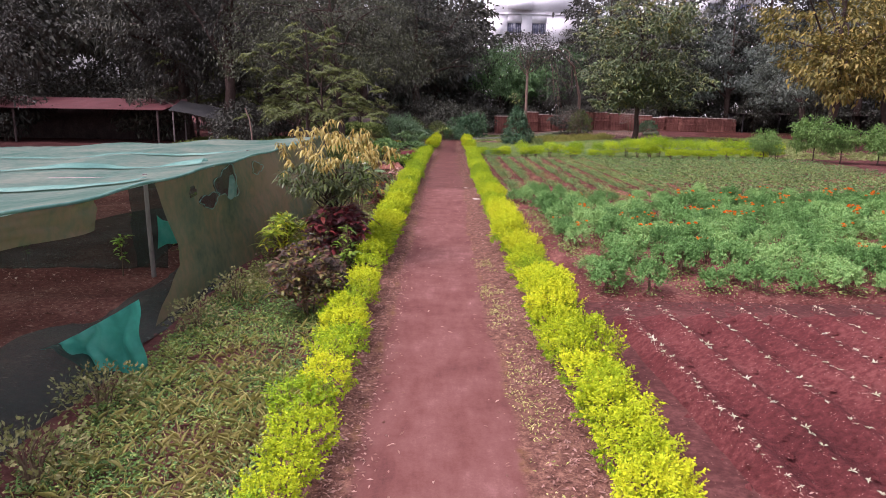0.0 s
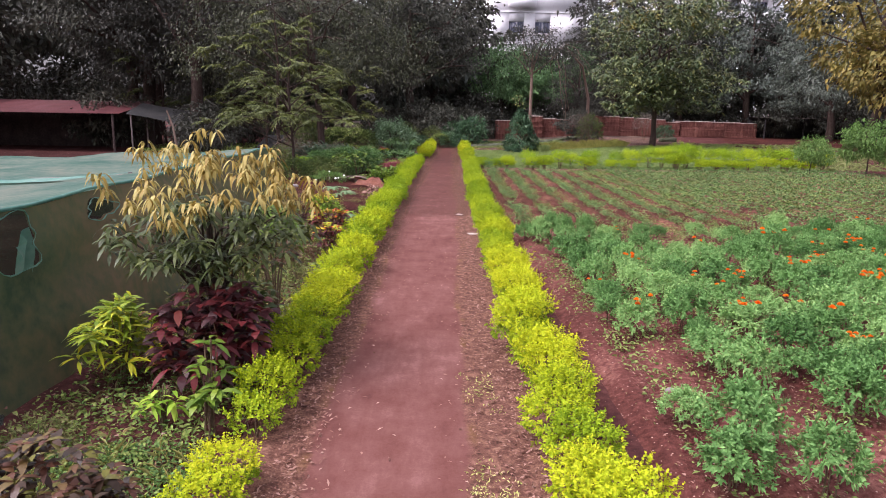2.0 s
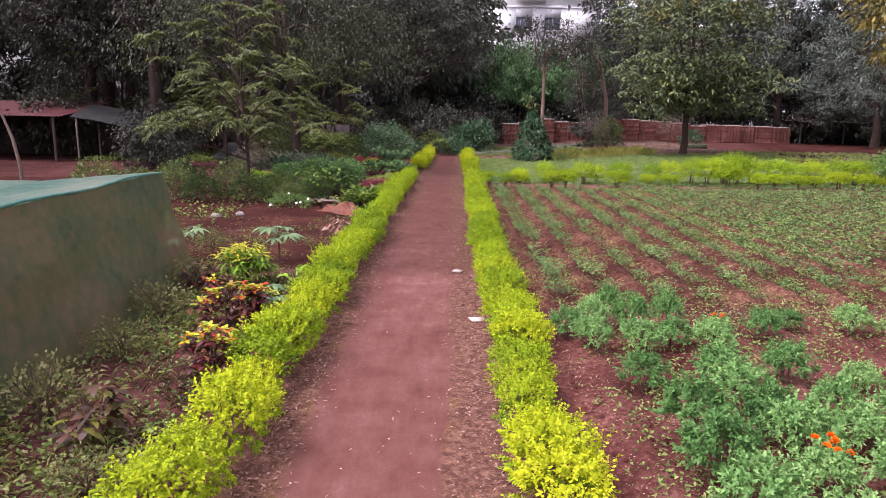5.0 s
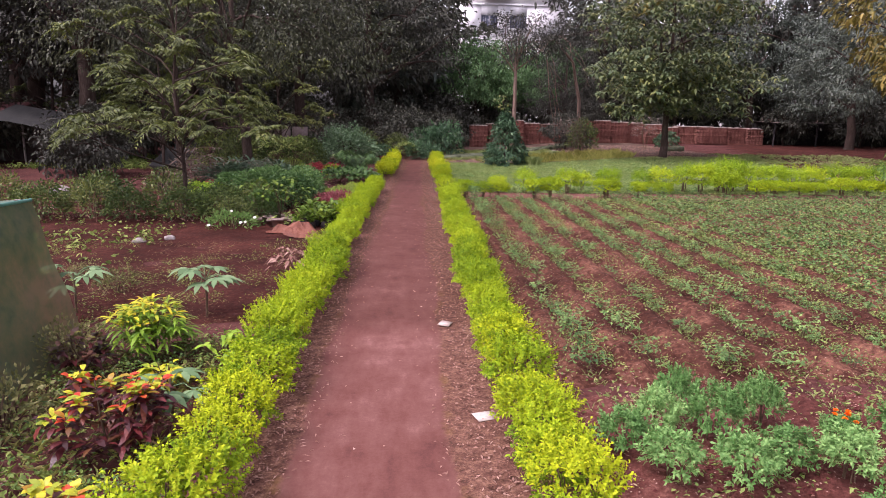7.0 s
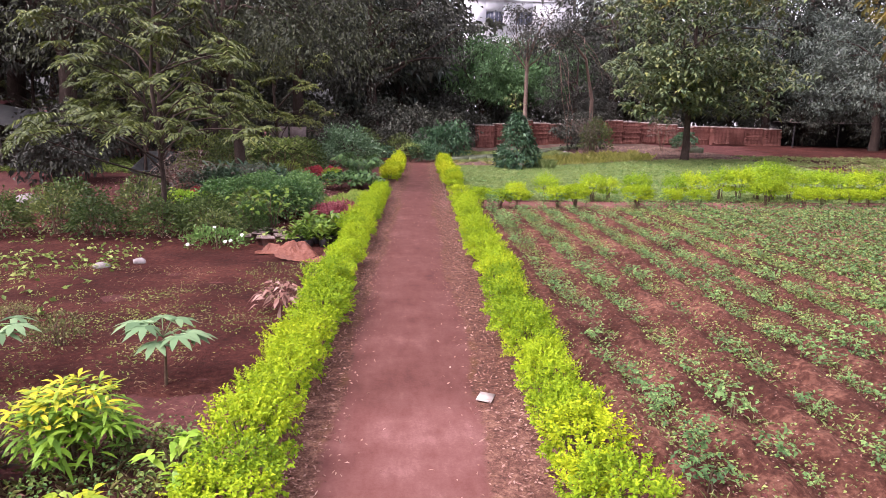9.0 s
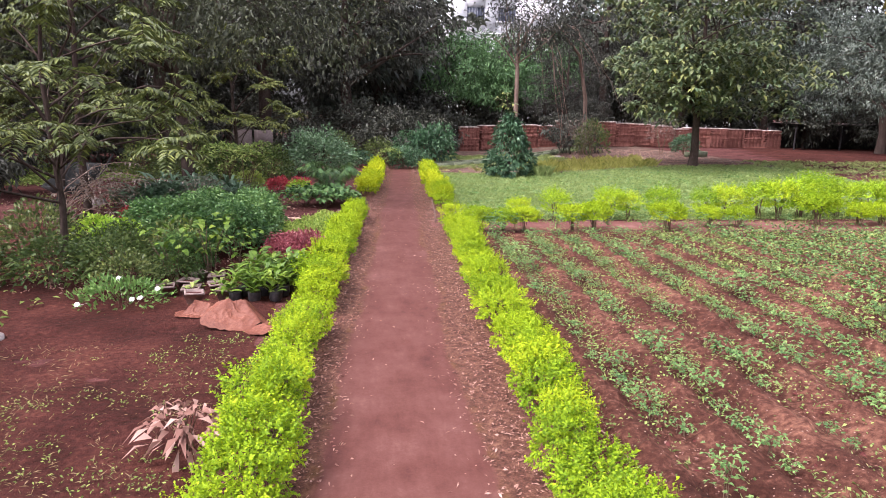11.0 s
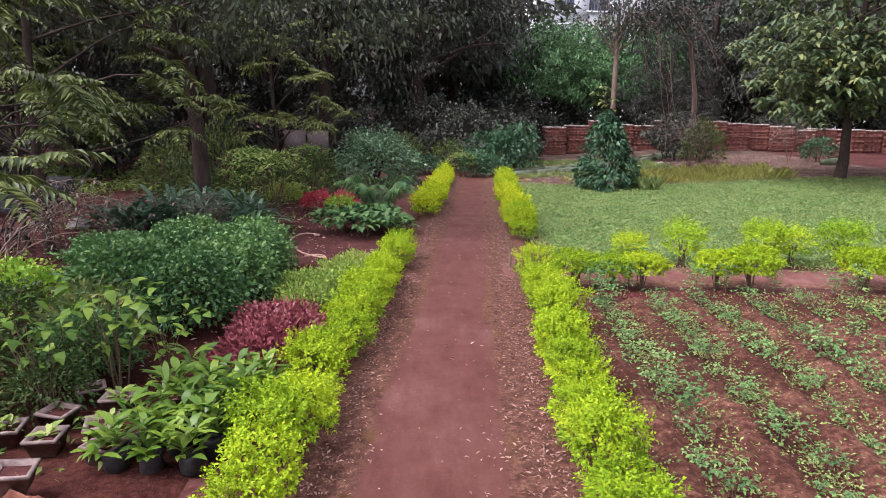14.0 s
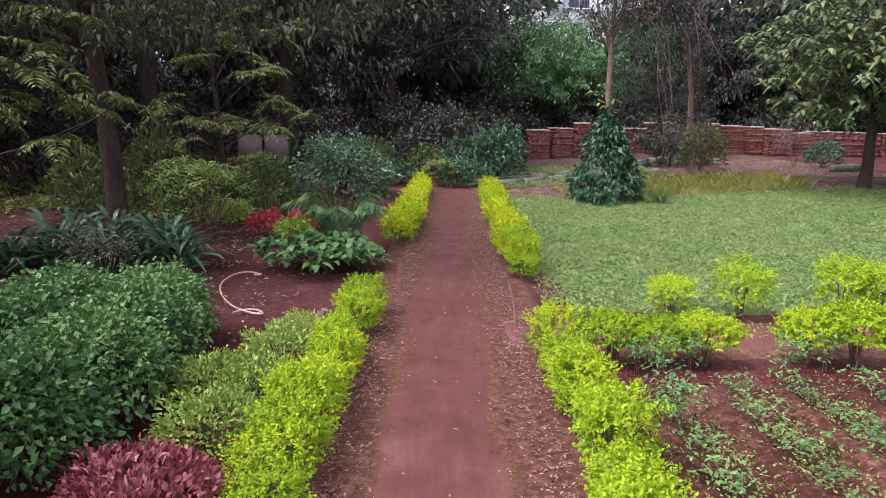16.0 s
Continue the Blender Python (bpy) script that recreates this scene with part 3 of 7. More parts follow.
bed("seedling_bed", 1.9, 14, -1, 7.1, 0.43, 0.105, "tilled red soil raked into low ridges for seedlings", M_BED, 0.0, 0.045, 0.010)
bed("flower_bed", 1.75, 16, 7.3, 16.5, 0.52, 0.05, "red soil between the rows of marigolds", M_FIELD)
bed("bean_bed", 1.9, 17, 16.3, 28.4, 0.6, 0.10, "furrowed red soil between rows of young beans", M_BEANSOIL, 0.035, 0.06, 0.028)
g = Geo()
sheet(g, np.arange(2.5, 17, 0.25), np.arange(30.0, 41.4, 0.2), lambda X, Y: -0.05 * (1 - smooth((Y - 30.2) / 0.5 + 0.5 * wavy(X, Y, 2.3)) * smooth((41.3 - Y) / 0.8) * smooth((X - 2.5) / 0.4)) + 0.012 + ground_z(X, Y) + 0.012 * wavy(X, Y, 3))
single("lawn_soil", g.mesh("lawn_soil", M_TURF, True), "mossy earth under the lawn", "lawn", "structure")
g = Geo()
sheet(g, np.arange(2.9, 17, 0.3), np.arange(40.9, 56, 0.3), lambda X, Y: 0.0 + ground_z(X, Y) + 0.03 * wavy(X, Y, 2.2))
single("waste_ground", g.mesh("waste_ground", M_WASTE, True), "rough earth strewn with dry leaves and rubble", "ground", "structure")
g = Geo()
sheet(g, np.arange(-12, -0.34, 0.12), np.arange(18, 30, 0.16), lambda X, Y: 0.004 - 0.08 * (1 - smooth((-0.4 - X) / 0.3) * smooth((Y - 18) / 0.5)) + 0.03 * wavy(X, Y, 2.6, 4) * smooth((-0.6 - X) / 0.7) + 0.012 * wavy(X, Y, 13, 3))
single("dug_soil", g.mesh("dug_soil", M_DUG, True), "dug dark red soil dotted with weeds", "garden bed", "structure")

g = Geo()
sheet(g, np.arange(16.5, 60, 0.3), np.arange(40.5, 56, 0.3), lambda X, Y: -0.06 * (1 - smooth((X - 16.5 - 0.4 * (Y - 40.5)) / 1.5)) + 0.02 + ground_z(X, Y) + 0.04 * wavy(X, Y, 3.1))
single("ploughed_field", g.mesh("ploughed_field", M_DUG, True), "ploughed dark red earth beyond the lawn", "field", "structure")

# low earth bund behind the beans
g = Geo()
sheet(g, np.arange(2.3, 18, 0.1), np.linspace(28.35, 28.75, 7), lambda X, Y: 0.005 + ground_z(X, Y) + 0.045 * np.sin(np.clip((Y - 28.35) / 0.4, 0, 1) * math.pi) - 0.03 + 0.018 * wavy(X, Y, 9) + 0.01 * wavy(X, Y, 19))
single("earth_bund", g.mesh("earth_bund", M_BED, True), "low ridge of packed earth between beans and hedge", "ground", "structure")

# trodden strip between the two cross hedges
g = Geo()
tx, ty = np.arange(1.75, 17, 0.12), np.linspace(28.95, 30.15, 14)
X, Y = np.meshgrid(tx, ty)
mid = np.abs((Y - 29.55) / 0.6)
wear = np.clip(1.1 - 1.1 * mid + 0.2 * wavy(X, Y, 2.3, 5), 0, 1)
i = (np.arange(13)[:, None] * len(tx) + np.arange(len(tx) - 1)[None]).ravel()[:, None]
g.add(np.stack([X, Y, ground_z(X, Y) + 0.02 - 0.05 * mid ** 3 + 0.008 * wavy(X, Y, 8)], -1), i + [0, 1, len(tx) + 1, len(tx)])
me = g.mesh("cross_path", M_PATH, True)
me.attributes.new("wear", "FLOAT", "POINT").data.foreach_set("value", wear.ravel())
single("cross_path", me, "narrow trodden earth strip between two low hedges", "path", "structure")

# ---- net house ----
def roof_height(X, Y):
    s = (X + 2.6) / -8.0
    return 1.39 - 0.02 * (Y / 17.6) - 0.38 * s - 0.05 * np.sin(np.clip(s * 3, 0, 3) * math.pi) ** 2 - 0.04 * np.sin(Y / 2.95 * math.pi) ** 2 * smooth(s * 6) + 0.018 * wavy(X, Y, 3.1, 2) * smooth(s * 8) + 0.055 * smooth((6.2 - Y) / 2.2) * (1 - smooth(s * 3))


def roof_edge(y):
    return -2.9 + 0.035 * np.clip(y - 3, 0, 9)


def torn(X, Y, holes):
    """Above zero where the net is whole, below zero inside its ragged holes."""
    field = np.full(X.shape, 9.0)
    for cx, cy, rx, ry in holes:
        a = np.arctan2((Y - cy) / ry, (X - cx) / rx)
        field = np.minimum(field, np.sqrt(((X - cx) / rx) ** 2 + ((Y - cy) / ry) ** 2) - 1 + 0.2 * np.sin(3 * a + cx * 7) + 0.09 * np.sin(7 * a + cy * 9))
    return field


def net_sheet(points, field):
    """A grid of points; cells inside the holes are left out and the rims drawn on to the tear."""
    points = np.array(points, float)
    field = np.where(field, 9.0, -9.0) if field.dtype == bool else field
    ny, nx, _ = points.shape
    moved, whole = points.copy(), field > 0
    keep = whole.copy()
    best = np.full(field.shape, -1.0)
    for dy, dx in ((0, 1), (0, -1), (1, 0), (-1, 0), (1, 1), (1, -1), (-1, 1), (-1, -1)):
        f2, p2 = np.roll(field, (dy, dx), (0, 1)), np.roll(points, (dy, dx), (0, 1))
        edge = np.ones(field.shape, bool)
        if dy:
            edge[0 if dy > 0 else -1] = False
        if dx:
            edge[:, 0 if dx > 0 else -1] = False
        ok = edge & ~whole & (f2 > 0) & (f2 > best)
        s = (f2 / np.maximum(f2 - field, 1e-6))[..., None]
        moved = np.where(ok[..., None], p2 + (points - p2) * s, moved)
        best = np.where(ok, f2, best)
        keep |= ok
    idx = np.arange(ny * nx).reshape(ny, nx)
    ok = (keep[:-1, :-1] & keep[1:, :-1] & keep[:-1, 1:] & keep[1:, 1:]).ravel()
    q = np.stack([idx[:-1, :-1].ravel(), idx[:-1, 1:].ravel(), idx[1:, 1:].ravel(), idx[1:, :-1].ravel()], 1)[ok]
    return Geo().add(moved.reshape(-1, 3), q)


house = thing("shade_net_house", "low nursery shelter of torn teal shade net on posts", "net house")
S, Y = np.meshgrid(np.linspace(0, 1, 80), np.linspace(-3, 17.6, 130))
X = roof_edge(Y) - S * 8.0
keep = torn(X, Y, [(-4.2, 7.0, 0.55, 0.16), (-5.6, 8.3, 0.5, 0.12), (-3.5, 6.1, 0.3, 0.1), (-6.4, 6.6, 0.5, 0.12)])
roof = part("roof_net", net_sheet(np.stack([X, Y, roof_height(X, Y)], -1), keep).mesh("roof_net", M_ROOFNET, True), house, "faded teal net roof sagging between posts, torn in slits")
for k, (yy, amp) in enumerate([(9.6, 0.06), (7.3, 0.03), (12.4, 0.03)]):
    s = np.linspace(0.05, 0.95, 60)
    a, b = np.meshgrid(s, np.linspace(0, 1, 6))
    ybar = yy + 0.25 * np.sin(a * 9 + k) + (b - 0.5) * 0.34
    xx = -2.8 - a * 6
    z = roof_height(xx, ybar) + 0.02 + amp * np.sin(b * math.pi) * (0.55 + 0.45 * np.sin(a * 23 + k * 2))
    part("roof_fold", net_sheet(np.stack([xx, ybar, z], -1), np.ones(xx.shape, bool)).mesh("roof_fold", M_FOLDNET, True), roof, "gathered fold of darker teal net")
# side towards the path: whole far off, torn open where the post stands
U, V = np.meshgrid(np.linspace(0, 1, 280), np.linspace(0, 1, 64))
Yw = 6.0 + U * 11.6
top = roof_height(roof_edge(Yw), Yw)
Zw = -0.2 + V * (top + 0.2)
Xw = roof_edge(Yw) + 0.42 * (1 - V) * smooth((Yw - 8) / 4) + 0.05 * wavy(Yw, Zw, 2.4, 1) * np.sin(V * math.pi) + 0.2 * (1 - V) ** 2 * smooth((11.5 - Yw) / 3)
keep = np.minimum(torn(Yw, Zw, [(9.2, 1.12, 0.42, 0.21), (8.5, 0.98, 0.3, 0.09), (10.6, 1.20, 0.26, 0.09), (8.05, 1.14, 0.13, 0.07), (12.6, 1.15, 0.1, 0.05)]), (Yw - np.interp(Zw, [-0.2, 0.15, 0.42, 0.62, 1.35], [6.1, 6.7, 7.3, 7.38, 7.0])) * 2)
part("side_net", net_sheet(np.stack([Xw, Yw, Zw], -1), keep).mesh("side_net", M_WALLNET, True), house, "olive side net stained brown with ragged holes")
# a dark sheet added a little way inside, standing in for shade behind the holes
U, V = np.meshgrid(np.linspace(0, 1, 60), np.linspace(0, 1, 10))
part("lining_net", net_sheet(np.stack([-3.75 + 0.05 * wavy(U * 5, V * 2, 3), 8.7 + U * 5, -0.03 + V * 1.2], -1), np.ones(U.shape, bool)).mesh("lining_net", M_DARKNET, True), house, "added dark net sheet that keeps the holes of the torn side dark")
# end wall and the far walls
U, V = np.meshgrid(np.linspace(0, 1, 80), np.linspace(0, 1, 20))
Xe = roof_edge(17.6) - U * 8.0
part("end_net", net_sheet(np.stack([Xe, 17.6 + 0.04 * wavy(Xe, V * 2, 3), -0.1 + V * (roof_height(Xe, 17.6 + 0 * Xe) + 0.1)], -1), np.ones(U.shape, bool)).mesh("end_net", M_WALLNET, True), house)
Ye = -3 + U * 20.6
part("back_net", net_sheet(np.stack([-10.75 + 0.05 * wavy(Ye, V * 2, 2), Ye, -0.1 + V * (roof_height(roof_edge(Ye) - 8.0, Ye) + 0.1)], -1), np.ones(U.shape, bool)).mesh("back_net", M_DARKNET, True), house)
# fallen lower net near the opening
U, V = np.meshgrid(np.linspace(0, 1, 60), np.linspace(0, 1, 14))
Yl = 0.5 + U * 8.3
part("fallen_net", net_sheet(np.stack([-2.45 - 0.6 * V - 0.25 * (1 - U) + 0.05 * wavy(Yl, V * 2, 4), Yl, -0.02 + V * (0.16 + 0.20 * smooth(U * 2) - 0.22 * smooth((U - 0.58) * 8)) + 0.03 * wavy(Yl, V * 3, 6, 2)], -1), np.ones(U.shape, bool)).mesh("fallen_net", M_DARKNET, True), house, "slumped dusty net along the foot of the opening")
# bright flap hanging at the end of it
U, V = np.meshgrid(np.linspace(0, 1, 60), np.linspace(0, 1, 30))
fx = -3.08 + 0.80 * U
ft = 0.20 + 0.43 * U ** 1.15
fb = 0.19 - 0.24 * smooth(U * 1.7) + 0.03 * np.sin(U * 15)
part("net_flap", net_sheet(np.stack([fx + 0.02 * np.sin(V * 9), 5.28 + 0.075 * (1 - np.abs(np.sin(U * 8.5 - V * 1.6 + 0.4))) * smooth(U * 2.2) * (1.1 - 0.6 * V) + 0.02 * np.sin(U * 31 + V * 6), fb + V * (ft - fb)], -1), np.ones(U.shape, bool)).mesh("net_flap", M_FLAPNET, True), house, "loose bright teal flap hanging in folds")
# pale strip left hanging below the roof edge
U, V = np.meshgrid(np.linspace(0, 1, 90), np.linspace(0, 1, 12))
Yh = 0.6 + U * 5.2
Zt = roof_height(roof_edge(Yh), Yh)
drop = (0.235 - 0.03 * np.sin(U * 11)) * smooth((5.85 - Yh) / 0.12) + 0.02
part("hanging_strip", net_sheet(np.stack([roof_edge(Yh) + 0.02 * wavy(Yh, V, 5), Yh, Zt - V * drop], -1), np.ones(U.shape, bool)).mesh("hanging_strip", M_WALLNET, True), house, "ragged beige net strip below the roof edge")
# dark curtain across the inside, sagging between its ties
U, V = np.meshgrid(np.linspace(0, 1, 120), np.linspace(0, 1, 16))
Xc = -10.4 + U * 7.1
top = 0.60 + 0.04 * np.abs(np.sin(U * 11)) + 0.20 * smooth((U - 0.78) / 0.22)
part("inner_curtain", net_sheet(np.stack([Xc, 8.62 + 0.06 * wavy(Xc, V * 2, 3) + 0.03 * np.sin(Xc * 7) * V, -0.03 + V * (top + 0.03)], -1), torn(Xc, V, [(-5.5, 0.97, 0.4, 0.12), (-8.2, 0.9, 0.7, 0.15)])).mesh("inner_curtain", M_DARKNET, True), house, "dark net curtain sagging across the inside")
# brighter cloth slung from the post towards the torn side
U, V = np.meshgrid(np.linspace(0, 1, 30), np.linspace(0, 1, 14))
hi, lo = 0.78 - 0.06 * U - 0.05 * np.sin(U * math.pi), 0.36 + 0.22 * U ** 1.5 + 0.03 * np.sin(U * 7)
part("slung_cloth", net_sheet(np.stack([-3.34 + U * 0.44, 8.42 + 0.05 * np.sin(U * 11 + V * 2) + 0.1 * U, lo + V * (hi - lo)], -1), np.ones(U.shape, bool)).mesh("slung_cloth", M_FLAPNET, True), house, "teal cloth slung inside the opening")
# frayed hems round the larger holes of the side net, and a scrap hanging in the largest
for cy_, cz_, ry_, rz_ in [(9.2, 1.12, 0.42, 0.21), (8.5, 0.98, 0.3, 0.09), (10.6, 1.20, 0.26, 0.09)]:
    a = np.linspace(0, 2 * math.pi, 40)
    rad = 1 - 0.2 * np.sin(3 * a + cy_ * 7) - 0.09 * np.sin(7 * a + cz_ * 9)
    hy, hz = cy_ + ry_ * rad * np.cos(a), cz_ + rz_ * rad * np.sin(a)
    g = Geo()
    tube(g, np.stack([roof_edge(hy) + 0.42 * (1 - hz / 1.4) * smooth((hy - 8) / 4) + 0.2 * (1 - hz / 1.4) ** 2 * smooth((11.5 - hy) / 3) + 0.015, hy, hz], 1), 0.003 + 0.005 * np.abs(np.sin(a * 5)) ** 3, 5, False)
    part("torn_hem", g.mesh("torn_hem", M_FOLDNET, True), house, "frayed teal edge of a hole")
U, V = np.meshgrid(np.linspace(0, 1, 14), np.linspace(0, 1, 12))
part("torn_scrap", net_sheet(np.stack([-2.66 + 0.05 * np.sin(U * 6 + V * 3), 9.36 + 0.22 * U * (1 - 0.5 * V), 1.08 - 0.22 * V + 0.12 * U * (1 - V)], -1), np.ones(U.shape, bool)).mesh("torn_scrap", M_ROOFNET, True), house, "pale scrap of torn net hanging in a hole")
for px, py in [(-3.36, 8.3), (-2.62, 17.5), (-6.8, 8.2), (-6.8, 13), (-6.8, 4), (-3.3, 13), (-10.5, 9), (-10.4, 17.4)]:
    g = Geo()
    h = float(roof_height(np.array(px), np.array(py)))
    tube(g, [(px, py, -0.1), (px - 0.02, py, h * 0.5), (px - 0.03, py + 0.01, h + 0.01)], [0.034, 0.03, 0.027], 8)
    part("post", g.mesh("post", M_WOODPOST, True), house)
for y0 in (4.0, 8.4, 13.0):
    g = Geo()
    xs = np.linspace(-2.85, -10.7, 9)
    tube(g, [(x, y0, float(roof_height(np.array(x), np.array(y0))) - 0.02) for x in xs], 0.012, 5)
    part("roof_wire", g.mesh("roof_wire", M_WOODPOST, True), house)
g = Geo()
ys_ = np.linspace(-3, 17.6, 50)
tube(g, [(float(roof_edge(y)), y, float(roof_height(roof_edge(y), np.array(y))) + 0.008 + 0.015 * math.sin(y * 3.1)) for y in ys_], 0.016, 6)
part("edge_rope", g.mesh("edge_rope", M_FOLDNET, True), house, "twisted teal net hem along the roof edge")
g = Geo()
tube(g, [(-2.85, 7.6, 1.36), (-2.8, 7.9, 0.9), (-2.72, 8.25, 0.55)], 0.008, 5)
part("cord", g.mesh("cord", M_CAP, True), house)
g = Geo()
tube(g, [(-4.40, 17.75, 0.0), (-4.42, 17.75, 1.4), (-4.45, 17.7, 1.75), (-4.55, 17.7, 2.05)], [0.025, 0.022, 0.02, 0.014], 7)
single("bamboo_stick", g.mesh("bamboo_stick", M_PALE_BARK, True), "pale crooked stick standing behind the net roof", "stick")

# raked earth under the net
g = Geo()
sheet(g, np.arange(-10.5, -2.6, 0.1), np.arange(0.5, 17.4, 0.1), lambda X, Y: 0.004 - 0.05 * smooth((X + 3.1) / 0.4) + 0.05 * (0.5 + 0.5 * np.sin(Y * 4.6 + 0.2 * wavy(X, Y, 1.1))) ** 2 + 0.02 * wavy(X, Y, 5.0, 2) + 0.01 * wavy(X, Y, 13.0, 3))
single("nursery_floor", g.mesh("nursery_floor", M_FIELD, True), "raked reddish earth under the shade net", "garden bed", "structure")

# ---- shed under the trees ----
shed = thing("tin_shed", "open dark shed with a red tin roof under trees", "shed")
g = Geo()
X, Y = np.meshgrid(np.linspace(-30, -13.4, 240), np.linspace(35.6, 40, 6))
g.add(np.stack([X, Y, 1.72 + (Y - 35.6) * 0.13 + 0.02 * np.sin(X * 2 * math.pi / 0.15)], -1), (np.arange(5)[:, None] * 240 + np.arange(239)[None]).ravel()[:, None] + [0, 1, 241, 240])
part("roof", g.mesh("shed_roof", M_TIN, True), shed, "corrugated red tin sheet roof")
g = Geo()
box(g, -30, -13.5, 39.9, 40.1, -0.1, 2.2)
part("back_wall", g.mesh("shed_wall", M_BOARD), shed)
g = Geo()
box(g, -30.1, -30, 35.8, 40, -0.1, 1.7)
part("side_wall", g.mesh("shed_side", M_BOARD), shed)
for px in (-29, -21, -13.7):
    g = Geo()
    tube(g, [(px, 35.75, -0.1), (px, 35.75, 1.7)], 0.06, 8)
    part("post", g.mesh("shed_post", M_BOARD, True), shed)
lean = thing("lean_to_sheet", "sloping dull grey sheet propped beside the shed", "lean-to")
g = Geo()
X, Y = np.meshgrid(np.linspace(-13.3, -10.4, 20), np.linspace(36.2, 38.2, 8))
g.add(np.stack([X, Y, 1.72 - (X + 13.3) * 0.17 + (Y - 36.2) * 0.25 + 0.03 * wavy(X, Y, 3)], -1), (np.arange(7)[:, None] * 20 + np.arange(19)[None]).ravel()[:, None] + [0, 1, 21, 20])
part("sheet", g.mesh("lean_sheet", M_SHEET, True), lean)
for px in (-13.1, -10.6):
    for py in (36.3, 38.1):
        g = Geo()
        tube(g, [(px, py, -0.1), (px, py, 1.70 - (px + 13.3) * 0.17 + (py - 36.2) * 0.25)], 0.04, 7)
        part("prop", g.mesh("lean_prop", M_WOODPOST, True), lean)

# low dark shelter at the far edge of the ploughed field
shelter = thing("low_shelter", "long low dark shelter with a flat roof beyond the ploughed field", "shelter")
g = Geo()
box(g, 25.5, 46, 56.2, 56.4, 0.2, 2.0)
part("back_wall", g.mesh("shelter_wall", M_BAG), shelter)
g = Geo()
X, Y = np.meshgrid(np.linspace(25.3, 46.2, 60), np.linspace(53.4, 56.6, 8))
g.add(np.stack([X, Y, 1.95 + 0.02 * (Y - 53.4) + 0.03 * wavy(X, Y, 1.3)], -1), (np.arange(7)[:, None] * 60 + np.arange(59)[None]).ravel()[:, None] + [0, 1, 61, 60])
part("roof", g.mesh("shelter_roof", M_BOARD, True), shelter)
for px in np.linspace(25.5, 45.8, 8):
    g = Geo()
    tube(g, [(px, 53.6, 0.2), (px, 53.6, 1.95)], 0.05, 7)
    part("post", g.mesh("shelter_post", M_BAG, True), shelter)

# ---- apartment blocks beyond the trees ----
def block(x0, x1, y0, y1, storeys, z0, bays, label, balcony=False):
    b = thing("apartment_building", label, "building")
    g = Geo()
    holes = []
    h = 3.0
    top = z0 + storeys * h + (2.2 if not balcony else 0.9)
    cols = [x0]
    for bx, bw in bays:
        cols += [bx, bx + bw]
    cols.append(x1)
    for s in range(storeys):
        a, c = z0 + s * h + 0.95, z0 + s * h + 2.08
        lo, hi = z0 + s * h, z0 + (s + 1) * h
        for k in range(0, len(cols) - 1):
            u, v = cols[k], cols[k + 1]
            if k % 2 == 0:
                box(g, u, v, y0, y0 + 0.25, lo, hi)
            else:
                box(g, u, v, y0, y0 + 0.25, lo, a)
                box(g, u, v, y0, y0 + 0.25, c, hi)
                holes.append((u, v, a, c))
    box(g, x0, x0 + 0.25, y0 + 0.25, y1, z0 - 3, top)
    box(g, x1 - 0.25, x1, y0 + 0.25, y1, z0 - 3, top)
    box(g, x0 + 0.25, x1 - 0.25, y1 - 0.25, y1, z0 - 3, top)
    box(g, x0, x1, y0, y0 + 0.25, z0 + storeys * h, top)
    box(g, x0, x1, y0, y0 + 0.25, z0 - 3, z0)
    part("wall", g.mesh("building_wall", M_PLASTER), b)
    g = Geo()
    box(g, x0 + 0.25, x1 - 0.25, y0 + 0.25, y1 - 0.25, top - 0.9, top - 0.7)
    part("roof", g.mesh("building_roof", M_CONCRETE), b)
    for u, v, a, c in holes:
        w = new("window")
        w.parent = b
        f = Geo()
        for q in (u, (u + v) / 2 - 0.02, v - 0.05):
            box(f, q, q + 0.05, y0 + 0.08, y0 + 0.14, a, c)
        box(f, u, v, y0 + 0.08, y0 + 0.14, a, a + 0.05)
        box(f, u, v, y0 + 0.08, y0 + 0.14, c - 0.05, c)
        for q in np.linspace(u + 0.2, v - 0.2, 6):
            box(f, q, q + 0.02, y0 + 0.02, y0 + 0.04, a, c)
        part("window_frame", f.mesh("building_window_frame", M_FRAME), w)
        f = Geo()
        box(f, u, v, y0 + 0.15, y0 + 0.17, a, c)
        part("pane", f.mesh("building_pane", M_GLASS), w)
        f = Geo()
        box(f, u - 0.15, v + 0.15, y0 - 0.22, y0 - 0.002, a - 0.12, a - 0.02)
        part("sill", f.mesh("building_sill", M_PLASTER), w)
    for s in range(1, storeys + 1):
        f = Geo()
        box(f, x0 - 0.05, x1 + 0.05, y0 - 0.12, y0 - 0.003, z0 + s * h - 0.1, z0 + s * h)
        part("string_course", f.mesh("building_course", M_PLASTER), b)
    if balcony:
        for s in range(storeys):
            lo = z0 + s * h
            f = Geo()
            box(f, x1 - 3.2, x1 - 0.2, y0 - 1.2, y0 - 0.13, lo - 0.15, lo)
            box(f, x1 - 3.2, x1 - 0.2, y0 - 1.2, y0 - 1.1, lo, lo + 0.9)
            part("balcony", f.mesh("building_balcony", M_PLASTER), b)
    return b


